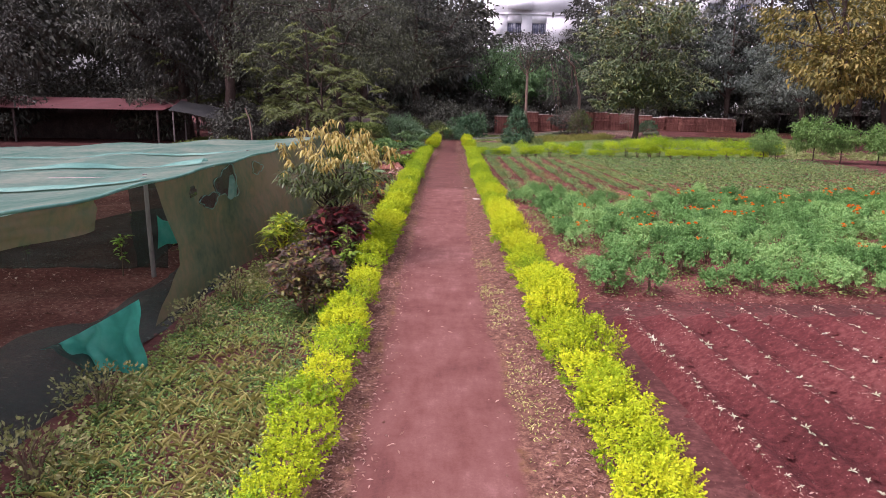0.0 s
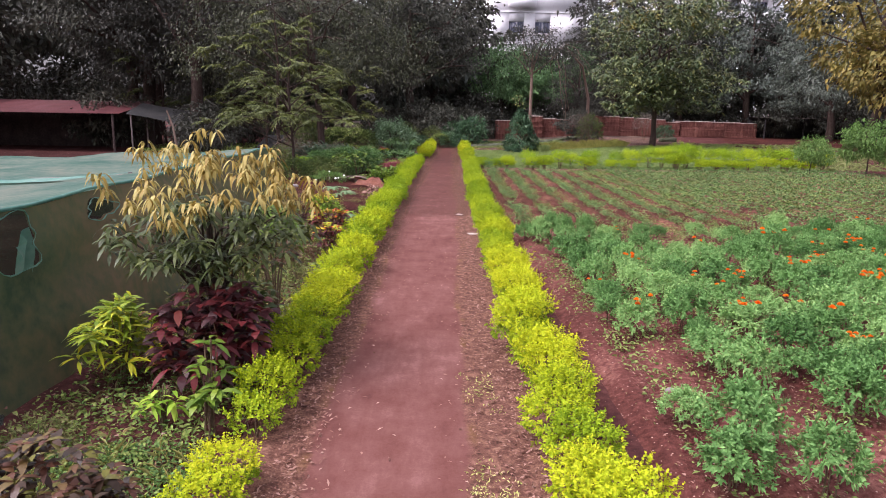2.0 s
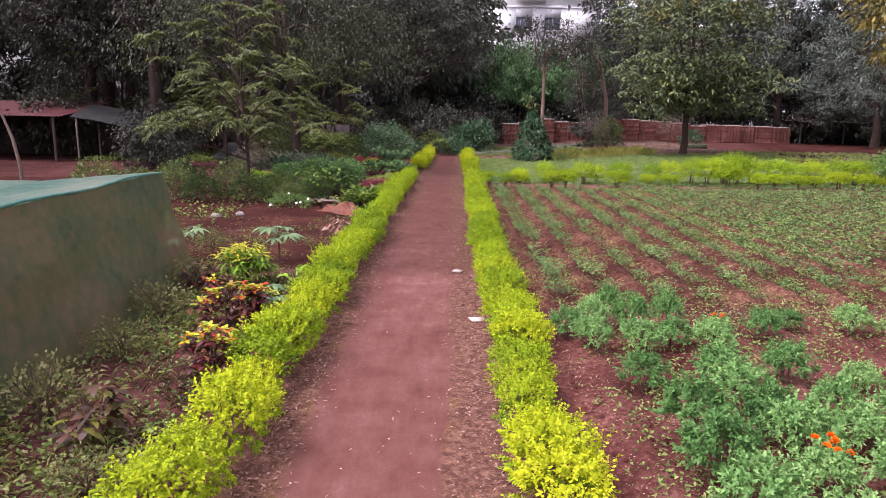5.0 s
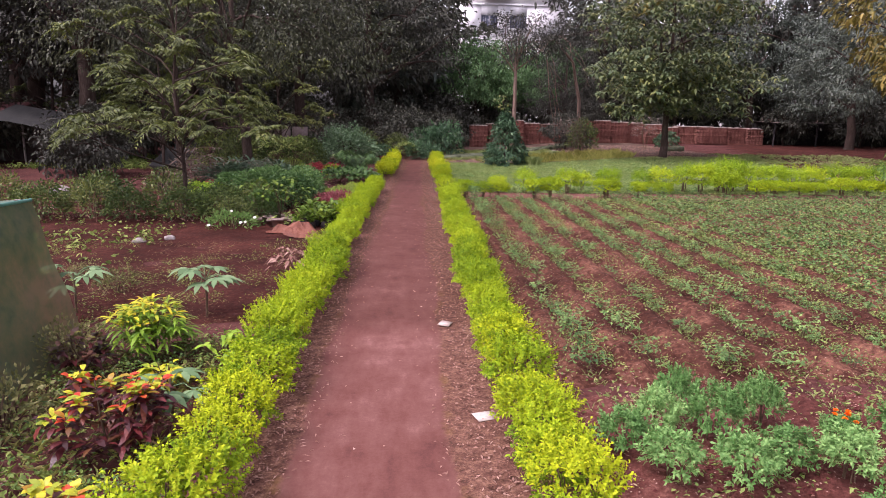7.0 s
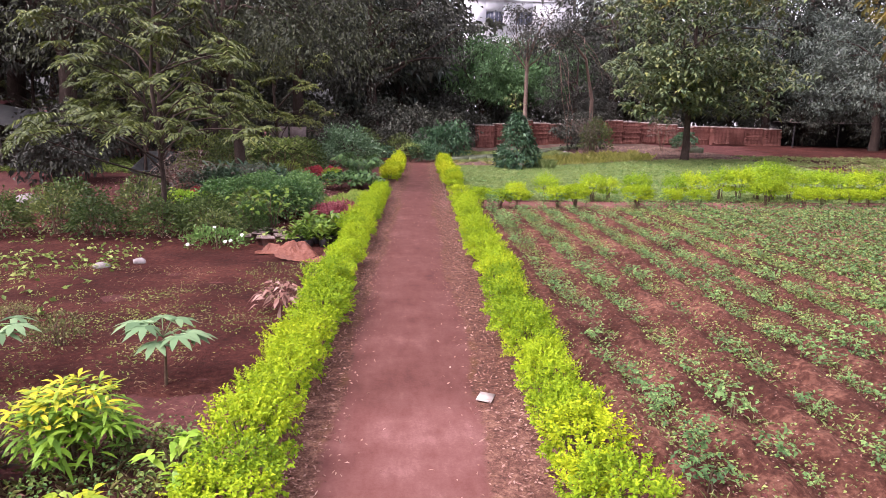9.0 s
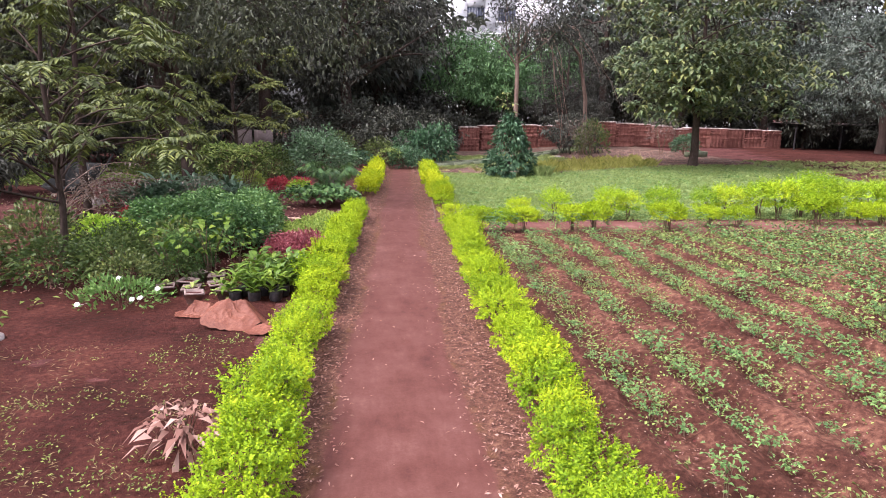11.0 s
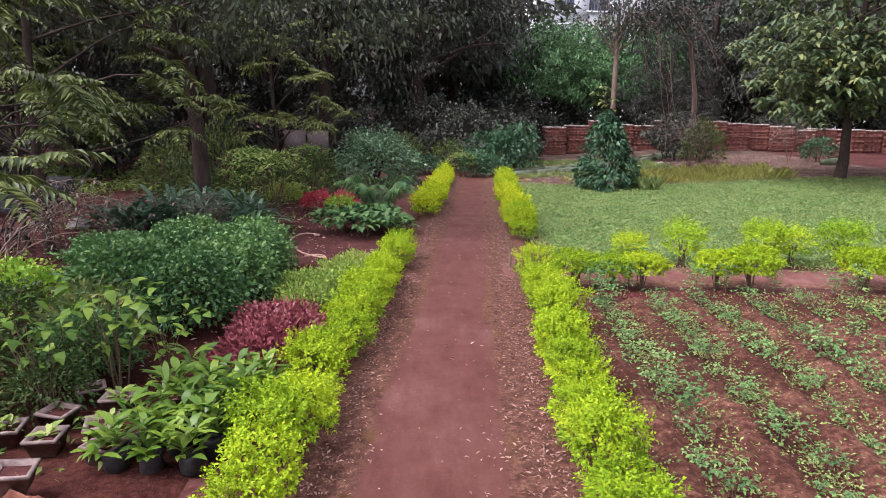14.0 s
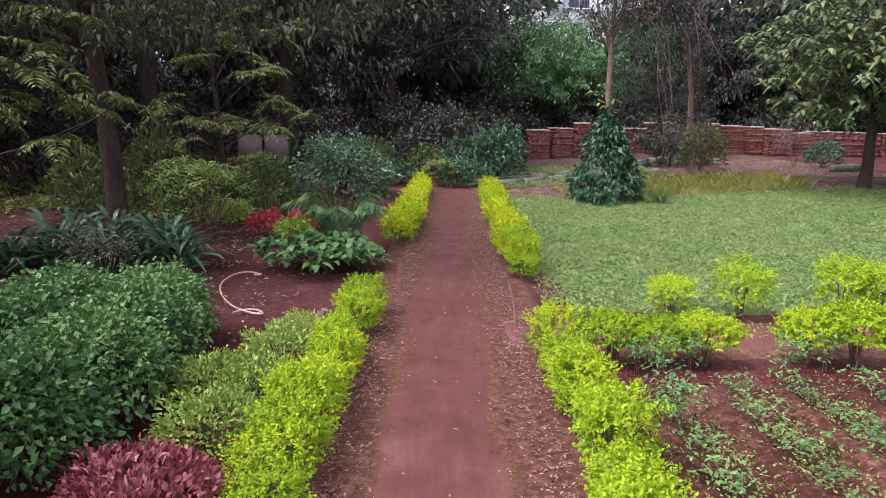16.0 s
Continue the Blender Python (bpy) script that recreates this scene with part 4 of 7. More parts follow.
home = block(7.3, 16.5, 74, 86, 3, 2.8, [(8.83, 1.53), (11.46, 1.53)], "white plastered apartment block with grey sliding windows")
g = Geo()
for k in range(14):
    a0, a1 = math.pi * k / 14, math.pi * (k + 1) / 14
    v = [(10.1 - 1.4 * math.cos(q), 74 - 0.9 * math.sin(q) - 0.13, z) for z in (12.15, 13.1) for q in (a0, a1)] + [(10.1, 73.87, 12.15), (10.1, 73.87, 13.1)]
    g.add(v, [(0, 1, 3, 2)], [(0, 4, 1), (2, 3, 5)])
part("round_balcony", g.mesh("round_balcony", M_PLASTER), home, "rounded white balcony front")
block(25.2, 36, 74, 88, 5, 2.2, [(27.6, 1.2), (30.2, 1.9), (33.2, 1.6)], "white apartment block with balconies behind tall trees", True)

# ---- stacked clay bricks ----
def brick_stack_mesh(seed, w, d, h):
    """Courses of bricks as one stepped block: proud courses, sunk joints and notches between neighbours."""
    r = np.random.default_rng(seed)
    n = int(h / 0.085)
    rows = []
    for k in range(n):
        dx, dy = r.normal(0, 0.014, 2)
        if k == n // 2:
            dx, dy = dx + 0.03, dy - 0.03
        outline = []
        shift = 0.5 * (k % 2)
        for side, (length, count) in enumerate(((w, 5), (d, 4), (w, 5), (d, 4))):
            for c in range(count):
                for t, inset in ((c + 0.02, 0.0), (c + 0.96, 0.0), (c + 0.99, 0.012)):
                    u = (t / count - 0.5) * length
                    v = (d if side % 2 == 0 else w) / 2 - inset + 0.004 * math.sin(c * 5 + k * 3 + seed)
                    outline.append(((u, -v), (v, u), (-u, v), (-v, -u))[side])
        o = np.array(outline)
        for z, grow in ((k * 0.085, -0.012), (k * 0.085 + 0.006, 0.0), (k * 0.085 + 0.072, 0.0), (k * 0.085 + 0.078, -0.012)):
            s = 1 + grow / (w / 2)
            rows.append(np.column_stack([o[:, 0] * s + dx, o[:, 1] * s + dy, np.full(len(o), z)]))
    m = len(rows[0])
    g = Geo()
    i = np.arange(m)
    j = (i + 1) % m
    q = np.concatenate([np.stack([k * m + i, k * m + j, (k + 1) * m + j, (k + 1) * m + i], 1) for k in range(len(rows) - 1)])
    g.add(np.concatenate(rows), q, [list(range((len(rows) - 1) * m, len(rows) * m))])
    return g.mesh("bricks", M_BRICK)


def stack_maker(seed):
    w, d, h = 1.15, 0.9, 1.44 + 0.07 * (seed % 3)

    def make():
        r = np.random.default_rng(seed + 9)
        th = thing("brick_stack", "square stack of red clay bricks with a pale weathered top", "bricks", "stacked bricks", [("body", brick_stack_mesh(seed, w, d, h))])
        top = int(h / 0.085) * 0.085
        for c in range(5):
            g = Geo()
            a = -w / 2 + w * c / 5
            box(g, a + r.normal(0, 0.015), a + w / 5 - 0.015, -d / 2 + r.normal(0, 0.03), d / 2, top, top + 0.06, 0.006, r)
            part("brick", g.mesh("top_brick", M_CAP), th, "pale weathered brick on top")
        return th
    return make


stacks = Kinds([stack_maker(s) for s in range(4)])
for k in range(17):
    x = 6.5 + k * 1.17
    stacks.put(k % 4, x, 56 + 0.25 * math.sin(k * 2.3), 2.0 * math.sin(k * 1.7), 1.0, None, "", (1.0, 0.97, 1.04, 0.98, 0.9)[k % 5] * (1.0 if k < 10 else 0.8))

# ---- drain channel, boards, stone, log ----
drain = thing("drain_channel", "low mossy concrete drain edge crossing the grass", "drain")
d0, d1 = Vector((3.3, 43.6, 0)), Vector((13.0, 52.3, 0))
way = (d1 - d0).normalized()
side = Vector((-way.y, way.x, 0))
for k in range(10):
    for s in (0, 1):
        a, b = d0.lerp(d1, k / 10), d0.lerp(d1, (k + 0.88) / 10)
        q = side * (0.75 * s)
        g = Geo()
        vv = []
        for z in (-0.1, 0.16):
            for p, t in ((a, 0), (b, 0), (b, 0.22), (a, 0.22)):
                c = p + q + side * t
                vv.append((c.x, c.y, float(ground_z(c.x, c.y)) + z + 0.006 * math.sin(k * 5 + s)))
        g.add(vv, [(3, 2, 1, 0), (4, 5, 6, 7), (0, 1, 5, 4), (1, 2, 6, 5), (2, 3, 7, 6), (3, 0, 4, 7)])
        part("kerb_block", g.mesh("kerb_block", M_CONCRETE), drain)
M_SHED_PANEL = surface("grimy_panel", (0.08, 0.06, 0.055), (0.13, 0.1, 0.095), (0.19, 0.155, 0.15), 2, 14, 0.9, 0.3, 0.01)
for bx in (-4.75, -3.95):
    board = Geo()
    box(board, bx, bx + 0.72, 44, 44.05, 0.5, 1.42)
    root = thing("board_panel", "weathered pale board standing on two stakes in shade", "board", "boards under the trees", [("panel", board.mesh("panel", M_SHED_PANEL))])
    for q in (bx + 0.08, bx + 0.6):
        s = Geo()
        box(s, q, q + 0.05, 44.06, 44.1, -0.1, 1.3)
        part("stake", s.mesh("stake", M_WOODPOST), root)


def lump(sx, sy, sz, seed, sub=2):
    bm = bmesh.new()
    bmesh.ops.create_icosphere(bm, subdivisions=sub, radius=1)
    for v in bm.verts:
        k = 1 + 0.22 * noise.noise(v.co * 1.3 + Vector((seed, 0, 0)))
        v.co = Vector((v.co.x * sx * k, v.co.y * sy * k, max(v.co.z * k, -0.35) * sz))
    me = bpy.data.meshes.new("stone")
    bm.to_mesh(me)
    bm.free()
    return me


for k, (x, y, s) in enumerate([(-7.6, 28.9, 0.3), (-5.7, 32.3, 0.24), (-3.5, 22.6, 0.12), (-3.1, 22.9, 0.1), (9.5, 47.5, 0.15), (2.4, 9.2, 0.05)]):
    me = lump(s, s * 0.7, s * 0.6, k)
    me.materials.append(M_STONE)
    st = single("stone", me, "pale rough stone lying on the earth", "stone")
    st.location = (x, y, float(ground_z(x, y)) + s * 0.18)
g = Geo()
box(g, -0.55, 0.55, -0.16, 0.16, -0.02, 0.26, 0.015, rng)
slab = single("concrete_block", g.mesh("concrete_block", M_CONCRETE), "low broken concrete block lying near the tree", "concrete block")
slab.matrix_basis = pose(15.6, 46.0, 0.42, 0, 0, 20)

# ---- plant builders ----
def sphere_dirs(r, n):
    return unit(r.normal(size=(n, 3)))


def shrub_foliage(seed, rx, ry, rz, n, L, W, z0=0.0, box_like=0.0, tip_up=0.6, seg=1, droop=0.12, lumps=5, shell=0.6):
    """Leaves over a lumpy mound, from its inside to its skin."""
    r = np.random.default_rng(seed)
    d = sphere_dirs(r, n)
    d[:, 2] = np.where(d[:, 2] < -0.25, -d[:, 2], d[:, 2])
    if box_like:
        p4 = np.power((np.abs(d) ** 4).sum(1), -0.25)[:, None]
        d2 = d * (p4 * box_like + (1 - box_like))
    else:
        d2 = d
    k = 1 + 0.13 * np.sin(d[:, 0] * lumps + seed) * np.cos(d[:, 1] * lumps * 1.2 + seed * 2) + 0.1 * np.sin(d[:, 2] * lumps * 1.7 + d[:, 0] * 4 + seed)
    rad = k * (shell + (1 - shell) * r.random(n) ** 0.6) * (1 + 0.05 * r.normal(size=n))
    P = d2 * rad[:, None] * [rx, ry, rz] + [0, 0, z0]
    D = d + r.normal(0, 0.55, (n, 3)) + [0, 0, tip_up]
    N = d + r.normal(0, 0.5, (n, 3)) + [0, 0, 0.5]
    g = Geo()
    leaves(g, P, D, N, L * r.uniform(0.6, 1.25, n), W * r.uniform(0.7, 1.2, n), droop, seg)
    return g


def sprig_foliage(seed, rx, ry, rz, sprigs, per, L, W, z0=0.0, box_like=0.0, shoot=0.06, up=0.5, lumps=5, droop=0.15, deep=0.72, band=(-2.0, 2.0)):
    """Short leafy shoots all over a lumpy mound, with shaded gaps between them."""
    r = np.random.default_rng(seed)
    d = sphere_dirs(r, sprigs * 3)
    d[:, 2] = np.where(d[:, 2] < -0.3, -d[:, 2], d[:, 2])
    d = d[(d[:, 2] > band[0]) & (d[:, 2] < band[1])][:sprigs]
    sprigs = len(d)
    p4 = np.power((np.abs(d) ** 4).sum(1), -0.25)[:, None]
    d2 = d * (p4 * box_like + (1 - box_like))
    k = 1 + 0.12 * np.sin(d[:, 0] * lumps + seed) * np.cos(d[:, 1] * lumps * 1.2 + seed * 2) + 0.09 * np.sin(d[:, 2] * lumps * 1.7 + d[:, 0] * 4 + seed)
    C = d2 * (k * (deep + (1 - deep) * r.random(sprigs) ** 0.7))[:, None] * [rx, ry, rz] + [0, 0, z0]
    S = unit(d + r.normal(0, 0.35, (sprigs, 3)) + [0, 0, up])
    n = sprigs * per
    u = np.tile(np.linspace(0, 1, per), sprigs)[:, None]
    Sn = np.repeat(S, per, 0)
    P = np.repeat(C, per, 0) + Sn * u * shoot * np.repeat(r.uniform(0.6, 1.5, sprigs), per)[:, None]
    side = unit(np.cross(Sn, r.normal(size=(n, 3))))
    D = side + Sn * (0.35 + 0.7 * u) + r.normal(0, 0.15, (n, 3))
    N = Sn + r.normal(0, 0.35, (n, 3)) + [0, 0, 0.4]
    g = Geo()
    leaves(g, P, D, N, L * r.uniform(0.7, 1.2, n) * (1.1 - 0.35 * u[:, 0]), W * r.uniform(0.75, 1.2, n), droop)
    return g


def stems(seed, n, h, spread, rad, base=0.05, sides=4):
    r = np.random.default_rng(seed + 50)
    g = Geo()
    for _ in range(n):
        a, s = r.uniform(0, 2 * math.pi), spread * r.uniform(0.3, 1)
        b = r.uniform(0, base)
        tube(g, [(b * math.cos(a), b * math.sin(a), -0.03), (s * 0.45 * math.cos(a + 0.3), s * 0.45 * math.sin(a + 0.3), h * 0.5), (s * math.cos(a), s * math.sin(a), h * r.uniform(0.75, 1))], [rad, rad * 0.8, rad * 0.45], sides)
    return g


def whorls(seed, tips, per, L, W, droop=0.35, seg=3, lift=0.35, wide=0.5, geo=None):
    """Rosettes of leaves round each tip."""
    r = np.random.default_rng(seed)
    g = geo or Geo()
    tips = np.asarray(tips, float)
    n = len(tips) * per
    P = np.repeat(tips, per, 0) + r.normal(0, L * 0.12, (n, 3))
    a = np.tile(np.arange(per) * 2 * math.pi / per, len(tips)) + np.repeat(r.uniform(0, 6.3, len(tips)), per) + r.normal(0, 0.2, n)
    up = r.normal(lift, 0.3, n)
    D = np.stack([np.cos(a), np.sin(a), up], 1)
    N = np.stack([-np.cos(a) * up, -np.sin(a) * up, np.ones(n)], 1) + r.normal(0, 0.2, (n, 3))
    leaves(g, P, D, N, L * r.uniform(0.65, 1.2, n), W * r.uniform(0.75, 1.15, n), droop, seg, 0.15, wide)
    return g


def limb_path(r, a, b, bend):
    a, b = np.asarray(a, float), np.asarray(b, float)
    t = np.linspace(0, 1, 6)[:, None]
    off = r.normal(0, bend, (1, 3)) * np.linalg.norm(b - a)
    return a + (b - a) * t + off * np.sin(t * math.pi) + np.array([0, 0, 1.0]) * np.linalg.norm(b - a) * 0.10 * np.sin(t * math.pi)


def tree(name, label, seed, height, trunk_h, trunk_r, lobes, clumps, per, L, W, leaf, bark=None, spread=0.5, droop=0.25, seg=1, flat=0.6, limbs=16, whorl=0, hang=0.15, lean=(0.0, 0.0)):
    """Trunk with limbs reaching into the lobes of the crown, and leaf clumps with gaps between them."""
    r = np.random.default_rng(seed)
    lobes = [(np.array(c, float), np.array(q, float)) for c, q in lobes]
    vol = np.array([q.prod() ** 0.7 for _, q in lobes])
    pick = r.choice(len(lobes), clumps, p=vol / vol.sum())
    d = sphere_dirs(r, clumps)
    rad = 0.35 + 0.68 * r.random(clumps) ** 0.55
    C = np.array([lobes[i][0] for i in pick]) + d * rad[:, None] * np.array([lobes[i][1] for i in pick])
    out = d
    g = Geo()
    if whorl:
        n = clumps * per
        tips = np.repeat(C, per, 0) + r.normal(0, spread, (n, 3)) * [1, 1, flat]
        whorls(seed + 1, tips, whorl, L, W, droop, seg, 0.1, 0.5, g)
    else:
        n = clumps * per
        size = np.repeat(r.uniform(0.6, 1.3, clumps), per)[:, None]
        P = np.repeat(C, per, 0) + r.normal(0, spread, (n, 3)) * size * [1, 1, flat]
        D = np.repeat(out, per, 0) * 0.7 + r.normal(0, 0.7, (n, 3)) - [0, 0, hang]
        N = np.array([0, 0, 1.0]) + r.normal(0, 0.55, (n, 3)) + np.repeat(out, per, 0) * 0.3
        leaves(g, P, D, N, L * r.uniform(0.6, 1.3, n), W * r.uniform(0.7, 1.25, n), droop, seg)
    t = Geo()
    top = np.array([lean[0], lean[1], height * 0.82])
    trunk = np.array([[0, 0, -0.15], [0, 0, 0.12], [lean[0] * 0.1, lean[1] * 0.1, trunk_h * 0.5], [lean[0] * 0.3, lean[1] * 0.3, trunk_h], [lean[0] * 0.6, lean[1] * 0.6, (trunk_h + height * 0.82) / 2], top])
    trunk[2:5, :2] += r.normal(0, trunk_r * 0.25, (3, 2))
    tube(t, trunk, trunk_r * np.array([1.45, 1.12, 0.95, 0.82, 0.5, 0.15]), 10)
    for i in r.permutation(clumps)[:limbs]:
        s = r.uniform(0.0, 0.75)
        a = trunk[3] + (top - trunk[3]) * s
        p = limb_path(r, a, C[i], 0.08)
        rr = trunk_r * (0.42 - 0.3 * s)
        tube(t, p, np.linspace(rr, rr * 0.2, 6), 6)
        for _ in range(1):
            near = np.argsort(((C - p[3]) ** 2).sum(1))[1 + r.integers(5)]
            tube(t, limb_path(r, p[3], C[near], 0.1), np.linspace(rr * 0.4, rr * 0.1, 6), 4)
    return thing(name, label, "tree", "", [("trunk", t.mesh("trunk", bark or M_BARK, True)), ("crown", g.mesh("crown", leaf))])


# ---- trees ----
def wide(seed, name, label, leaf, lobes, height, trunk_h, trunk_r, clumps, per, L, W, spread):
    return lambda: tree(name, label, seed, height, trunk_h, trunk_r, lobes, clumps, per, L, W, leaf, None, spread, 0.35, 1, 0.5, 12)


LOBES_A = [((0, 0, 8), (4.2, 4.2, 3.6)), ((2.6, 1, 6), (2.6, 2.6, 2.0)), ((-2.8, -1, 6.2), (2.6, 2.6, 2.2)), ((0.5, -2.6, 4.8), (2.4, 2.0, 1.8))]
LOBES_B = [((0, 0, 8.5), (3.8, 3.8, 4.2)), ((-2.4, 1.6, 5.6), (2.6, 2.4, 2.2)), ((2.4, -1.4, 5.0), (2.4, 2.4, 2.2)), ((0, -2.4, 4.2), (2.2, 1.8, 1.7))]
LOBES_C = [((0, 0, 6.8), (4.4, 4.2, 3.6)), ((-1.6, -2.2, 4.2), (2.8, 2.2, 2.0)), ((2.6, -1.4, 4.4), (2.4, 2.4, 2.0))]
DARK_TREE, GREY_TREE = "tall spreading shade tree with foliage darkened for canopy shade", "broad shade tree with glossy grey-green leaves"
big = Kinds([
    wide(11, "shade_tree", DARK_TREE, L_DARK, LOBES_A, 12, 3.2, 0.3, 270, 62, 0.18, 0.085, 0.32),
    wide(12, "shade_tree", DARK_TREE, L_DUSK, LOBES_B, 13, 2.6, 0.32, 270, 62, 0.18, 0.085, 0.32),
    wide(13, "shade_tree", GREY_TREE, L_SHINY, LOBES_C, 11, 2.4, 0.28, 260, 56, 0.2, 0.09, 0.32),
    wide(14, "shade_tree", "olive-green tree with soft drooping sprays", L_OLIVE, [((0, 0, 6), (3.6, 3.6, 3.4)), ((1.8, -1.8, 3.8), (2.2, 2.0, 1.8)), ((-2, -1.4, 4), (2.2, 2.0, 1.8))], 10, 2.2, 0.24, 240, 44, 0.26, 0.10, 0.34),
    wide(15, "shade_tree", "amber-tinged tree with yellowing leaf clusters", L_AMBER, [((0, 0, 7), (4.2, 4.2, 3.6)), ((-2.4, -1.6, 4.2), (2.4, 2.2, 2.0)), ((1.8, -2.2, 4.6), (2.2, 2.0, 1.8))], 11, 2.4, 0.26, 240, 34, 0.28, 0.14, 0.32),
    wide(16, "shade_tree", "feathery fresh green tree with a rounded crown", L_FEATHER, [((0, 0, 4.7), (2.5, 2.5, 2.2)), ((1, -1.2, 3.6), (1.6, 1.5, 1.3))], 7, 1.8, 0.14, 170, 44, 0.2, 0.08, 0.3),
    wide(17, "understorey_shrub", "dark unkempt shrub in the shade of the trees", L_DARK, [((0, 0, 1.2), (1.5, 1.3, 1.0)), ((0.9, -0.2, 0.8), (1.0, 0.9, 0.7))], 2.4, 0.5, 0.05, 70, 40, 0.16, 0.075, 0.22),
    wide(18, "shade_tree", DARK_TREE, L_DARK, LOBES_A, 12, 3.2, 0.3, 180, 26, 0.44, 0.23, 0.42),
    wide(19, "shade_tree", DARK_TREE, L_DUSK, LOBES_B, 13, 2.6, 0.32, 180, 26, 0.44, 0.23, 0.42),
    wide(20, "shade_tree", GREY_TREE, L_SHINY, LOBES_C, 11, 2.4, 0.28, 180, 26, 0.44, 0.23, 0.42),
])
for k, x, y, s, a in [
    (0, -14.5, 42.5, 1.25, 40), (1, -10.5, 37.5, 1.05, 200), (0, -16, 43.5, 1.1, 110), (1, -21, 31, 1.0, 10), (7, -26, 42, 1.15, 60), (8, -31, 33, 1.1, 300),
    (0, -7.5, 44.5, 1.0, 250), (1, -4.2, 49.0, 1.05, 90), (0, -0.6, 51.5, 1.05, 160), (8, -11, 54, 1.15, 30), (7, -19, 55, 1.2, 210), (8, 1.2, 58.5, 1.1, 280), (9, -1.8, 58, 1.2, 50),
    (7, -30, 56, 1.3, 0), (8, -40, 46, 1.3, 70), (7, 2.2, 66, 1.2, 120), (8, -6, 63, 1.3, 190), (7, -16, 66, 1.3, 280), (7, -36, 62, 1.4, 20), (8, -24, 68, 1.4, 140),
    (1, 16.2, 60.5, 1.05, 20), (9, 19.5, 63, 1.15, 100), (7, 21.5, 60, 1.0, 230), (2, 26, 58, 1.05, 310), (8, 31, 62, 1.2, 10), (2, 35, 54, 1.1, 140), (7, 41, 57, 1.2, 60), (9, 46, 48, 1.2, 200),
    (8, 19, 69, 1.2, 330), (7, 38, 66, 1.3, 150), (2, 28.5, 50.5, 0.9, 250), (8, 50, 58, 1.4, 260), (7, 57, 47, 1.4, 80),
    (4, 23.4, 38.5, 1.0, 30), (4, 29, 42, 0.95, 190), (3, 34, 38, 1.0, 300),
    (5, 6.8, 60.5, 1.12, 15), (5, 9.8, 62, 1.08, 130), (5, 12.4, 61, 1.05, 240), (5, 8.3, 66, 1.12, 60), (1, 11.6, 53.5, 0.5, 40),
]:
    big.put(k, x, y, a, s)
for k, (x, y, s) in enumerate([(-7.5, 47, 1.1), (-5, 52, 1.3), (-2.5, 46.5, 1.0), (0.2, 48.5, 1.2), (1.8, 46.8, 1.1), (3.6, 49.5, 1.0), (4.6, 58, 1.5), (-9.5, 41.5, 1.2), (-12, 46, 1.5), (-15, 38.5, 1.3), (-18.5, 46, 1.6),
                               (-8.6, 33.5, 1.0), (-9.6, 34.5, 0.8), (10.6, 49.2, 0.9), (27, 55, 1.2), (31, 53, 1.4), (36, 50, 1.5), (24.6, 60, 1.6), (9, 60.5, 1.4), (14, 59, 1.3), (19, 58.6, 1.3), (-1, 54, 1.5), (40, 50, 1.6), (-22, 36.5, 1.4), (-24, 46, 1.8),
                               (-7, 58, 2.2), (-12, 60, 2.4), (-18, 62, 2.6), (-25, 58, 2.6), (-32, 54, 2.6), (-38, 50, 2.6), (-30, 66, 3.0), (-20, 71, 3.0), (-10, 70, 3.0), (-2, 66, 2.6), (-14, 52, 2.0), (-44, 56, 3.0), (3.4, 62, 2.0), (6, 68, 2.8), (10.5, 69, 2.8), (15, 66.5, 2.6), (19.5, 67, 2.8), (24, 66, 2.8), (29, 67, 3.0), (34, 64, 2.8), (40, 63, 3.0), (46, 60, 3.0), (52, 55, 3.0)]):
    big.put(6, x, y, k * 57.0, s)

tree_right = tree("broadleaf_tree", "single broadleaf tree with yellow-green top leaves on the lawn edge", 21, 9.2, 1.25, 0.16, [((0, 0, 5.4), (3.5, 3.5, 3.4)), ((-1.6, -1.4, 3.0), (2.0, 1.9, 1.3)), ((1.9, -1.0, 3.1), (2.0, 1.9, 1.3)), ((0, 1.4, 3.0), (1.9, 1.9, 1.2))], 330, 8, 0.27, 0.12, L_BROAD, None, 0.3, 0.55, 2, 0.6, 26, 6)
q = np.random.default_rng(25)
d = sphere_dirs(q, 110)
d[:, 2] = np.abs(d[:, 2]) + 0.15
g = whorls(26, unit(d) * [3.6, 3.6, 3.5] * (0.85 + 0.2 * q.random((110, 1))) + [0, 0, 5.3], 7, 0.26, 0.12, 0.5, 2, 0.3)
part("young_leaves", g.mesh("young_leaves", L_AMBER), tree_right, "yellowing young leaves on the outer crown")
tree_right.location = (12.9, 40.9, float(ground_z(12.9, 40.9)))
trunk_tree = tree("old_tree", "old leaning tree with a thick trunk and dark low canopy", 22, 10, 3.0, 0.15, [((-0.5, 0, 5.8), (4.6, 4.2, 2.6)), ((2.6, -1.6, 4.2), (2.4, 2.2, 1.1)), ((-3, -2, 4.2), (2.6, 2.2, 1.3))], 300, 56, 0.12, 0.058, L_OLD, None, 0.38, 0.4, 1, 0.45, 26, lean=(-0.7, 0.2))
trunk_tree.location = (-3.95, 33.8, 0)
slim = tree("slim_tree", "thin bare-stemmed tree with a small dusky head", 23, 6.6, 4.0, 0.1, [((0.2, 0, 5.8), (1.6, 1.5, 1.2)), ((1.4, -0.2, 5.2), (1.0, 0.9, 0.7))], 70, 40, 0.15, 0.06, L_DUSK, M_PALE_BARK, 0.3, 0.4, 1, 0.6, 14)
slim.location = (6.75, 44.7, 0.1)

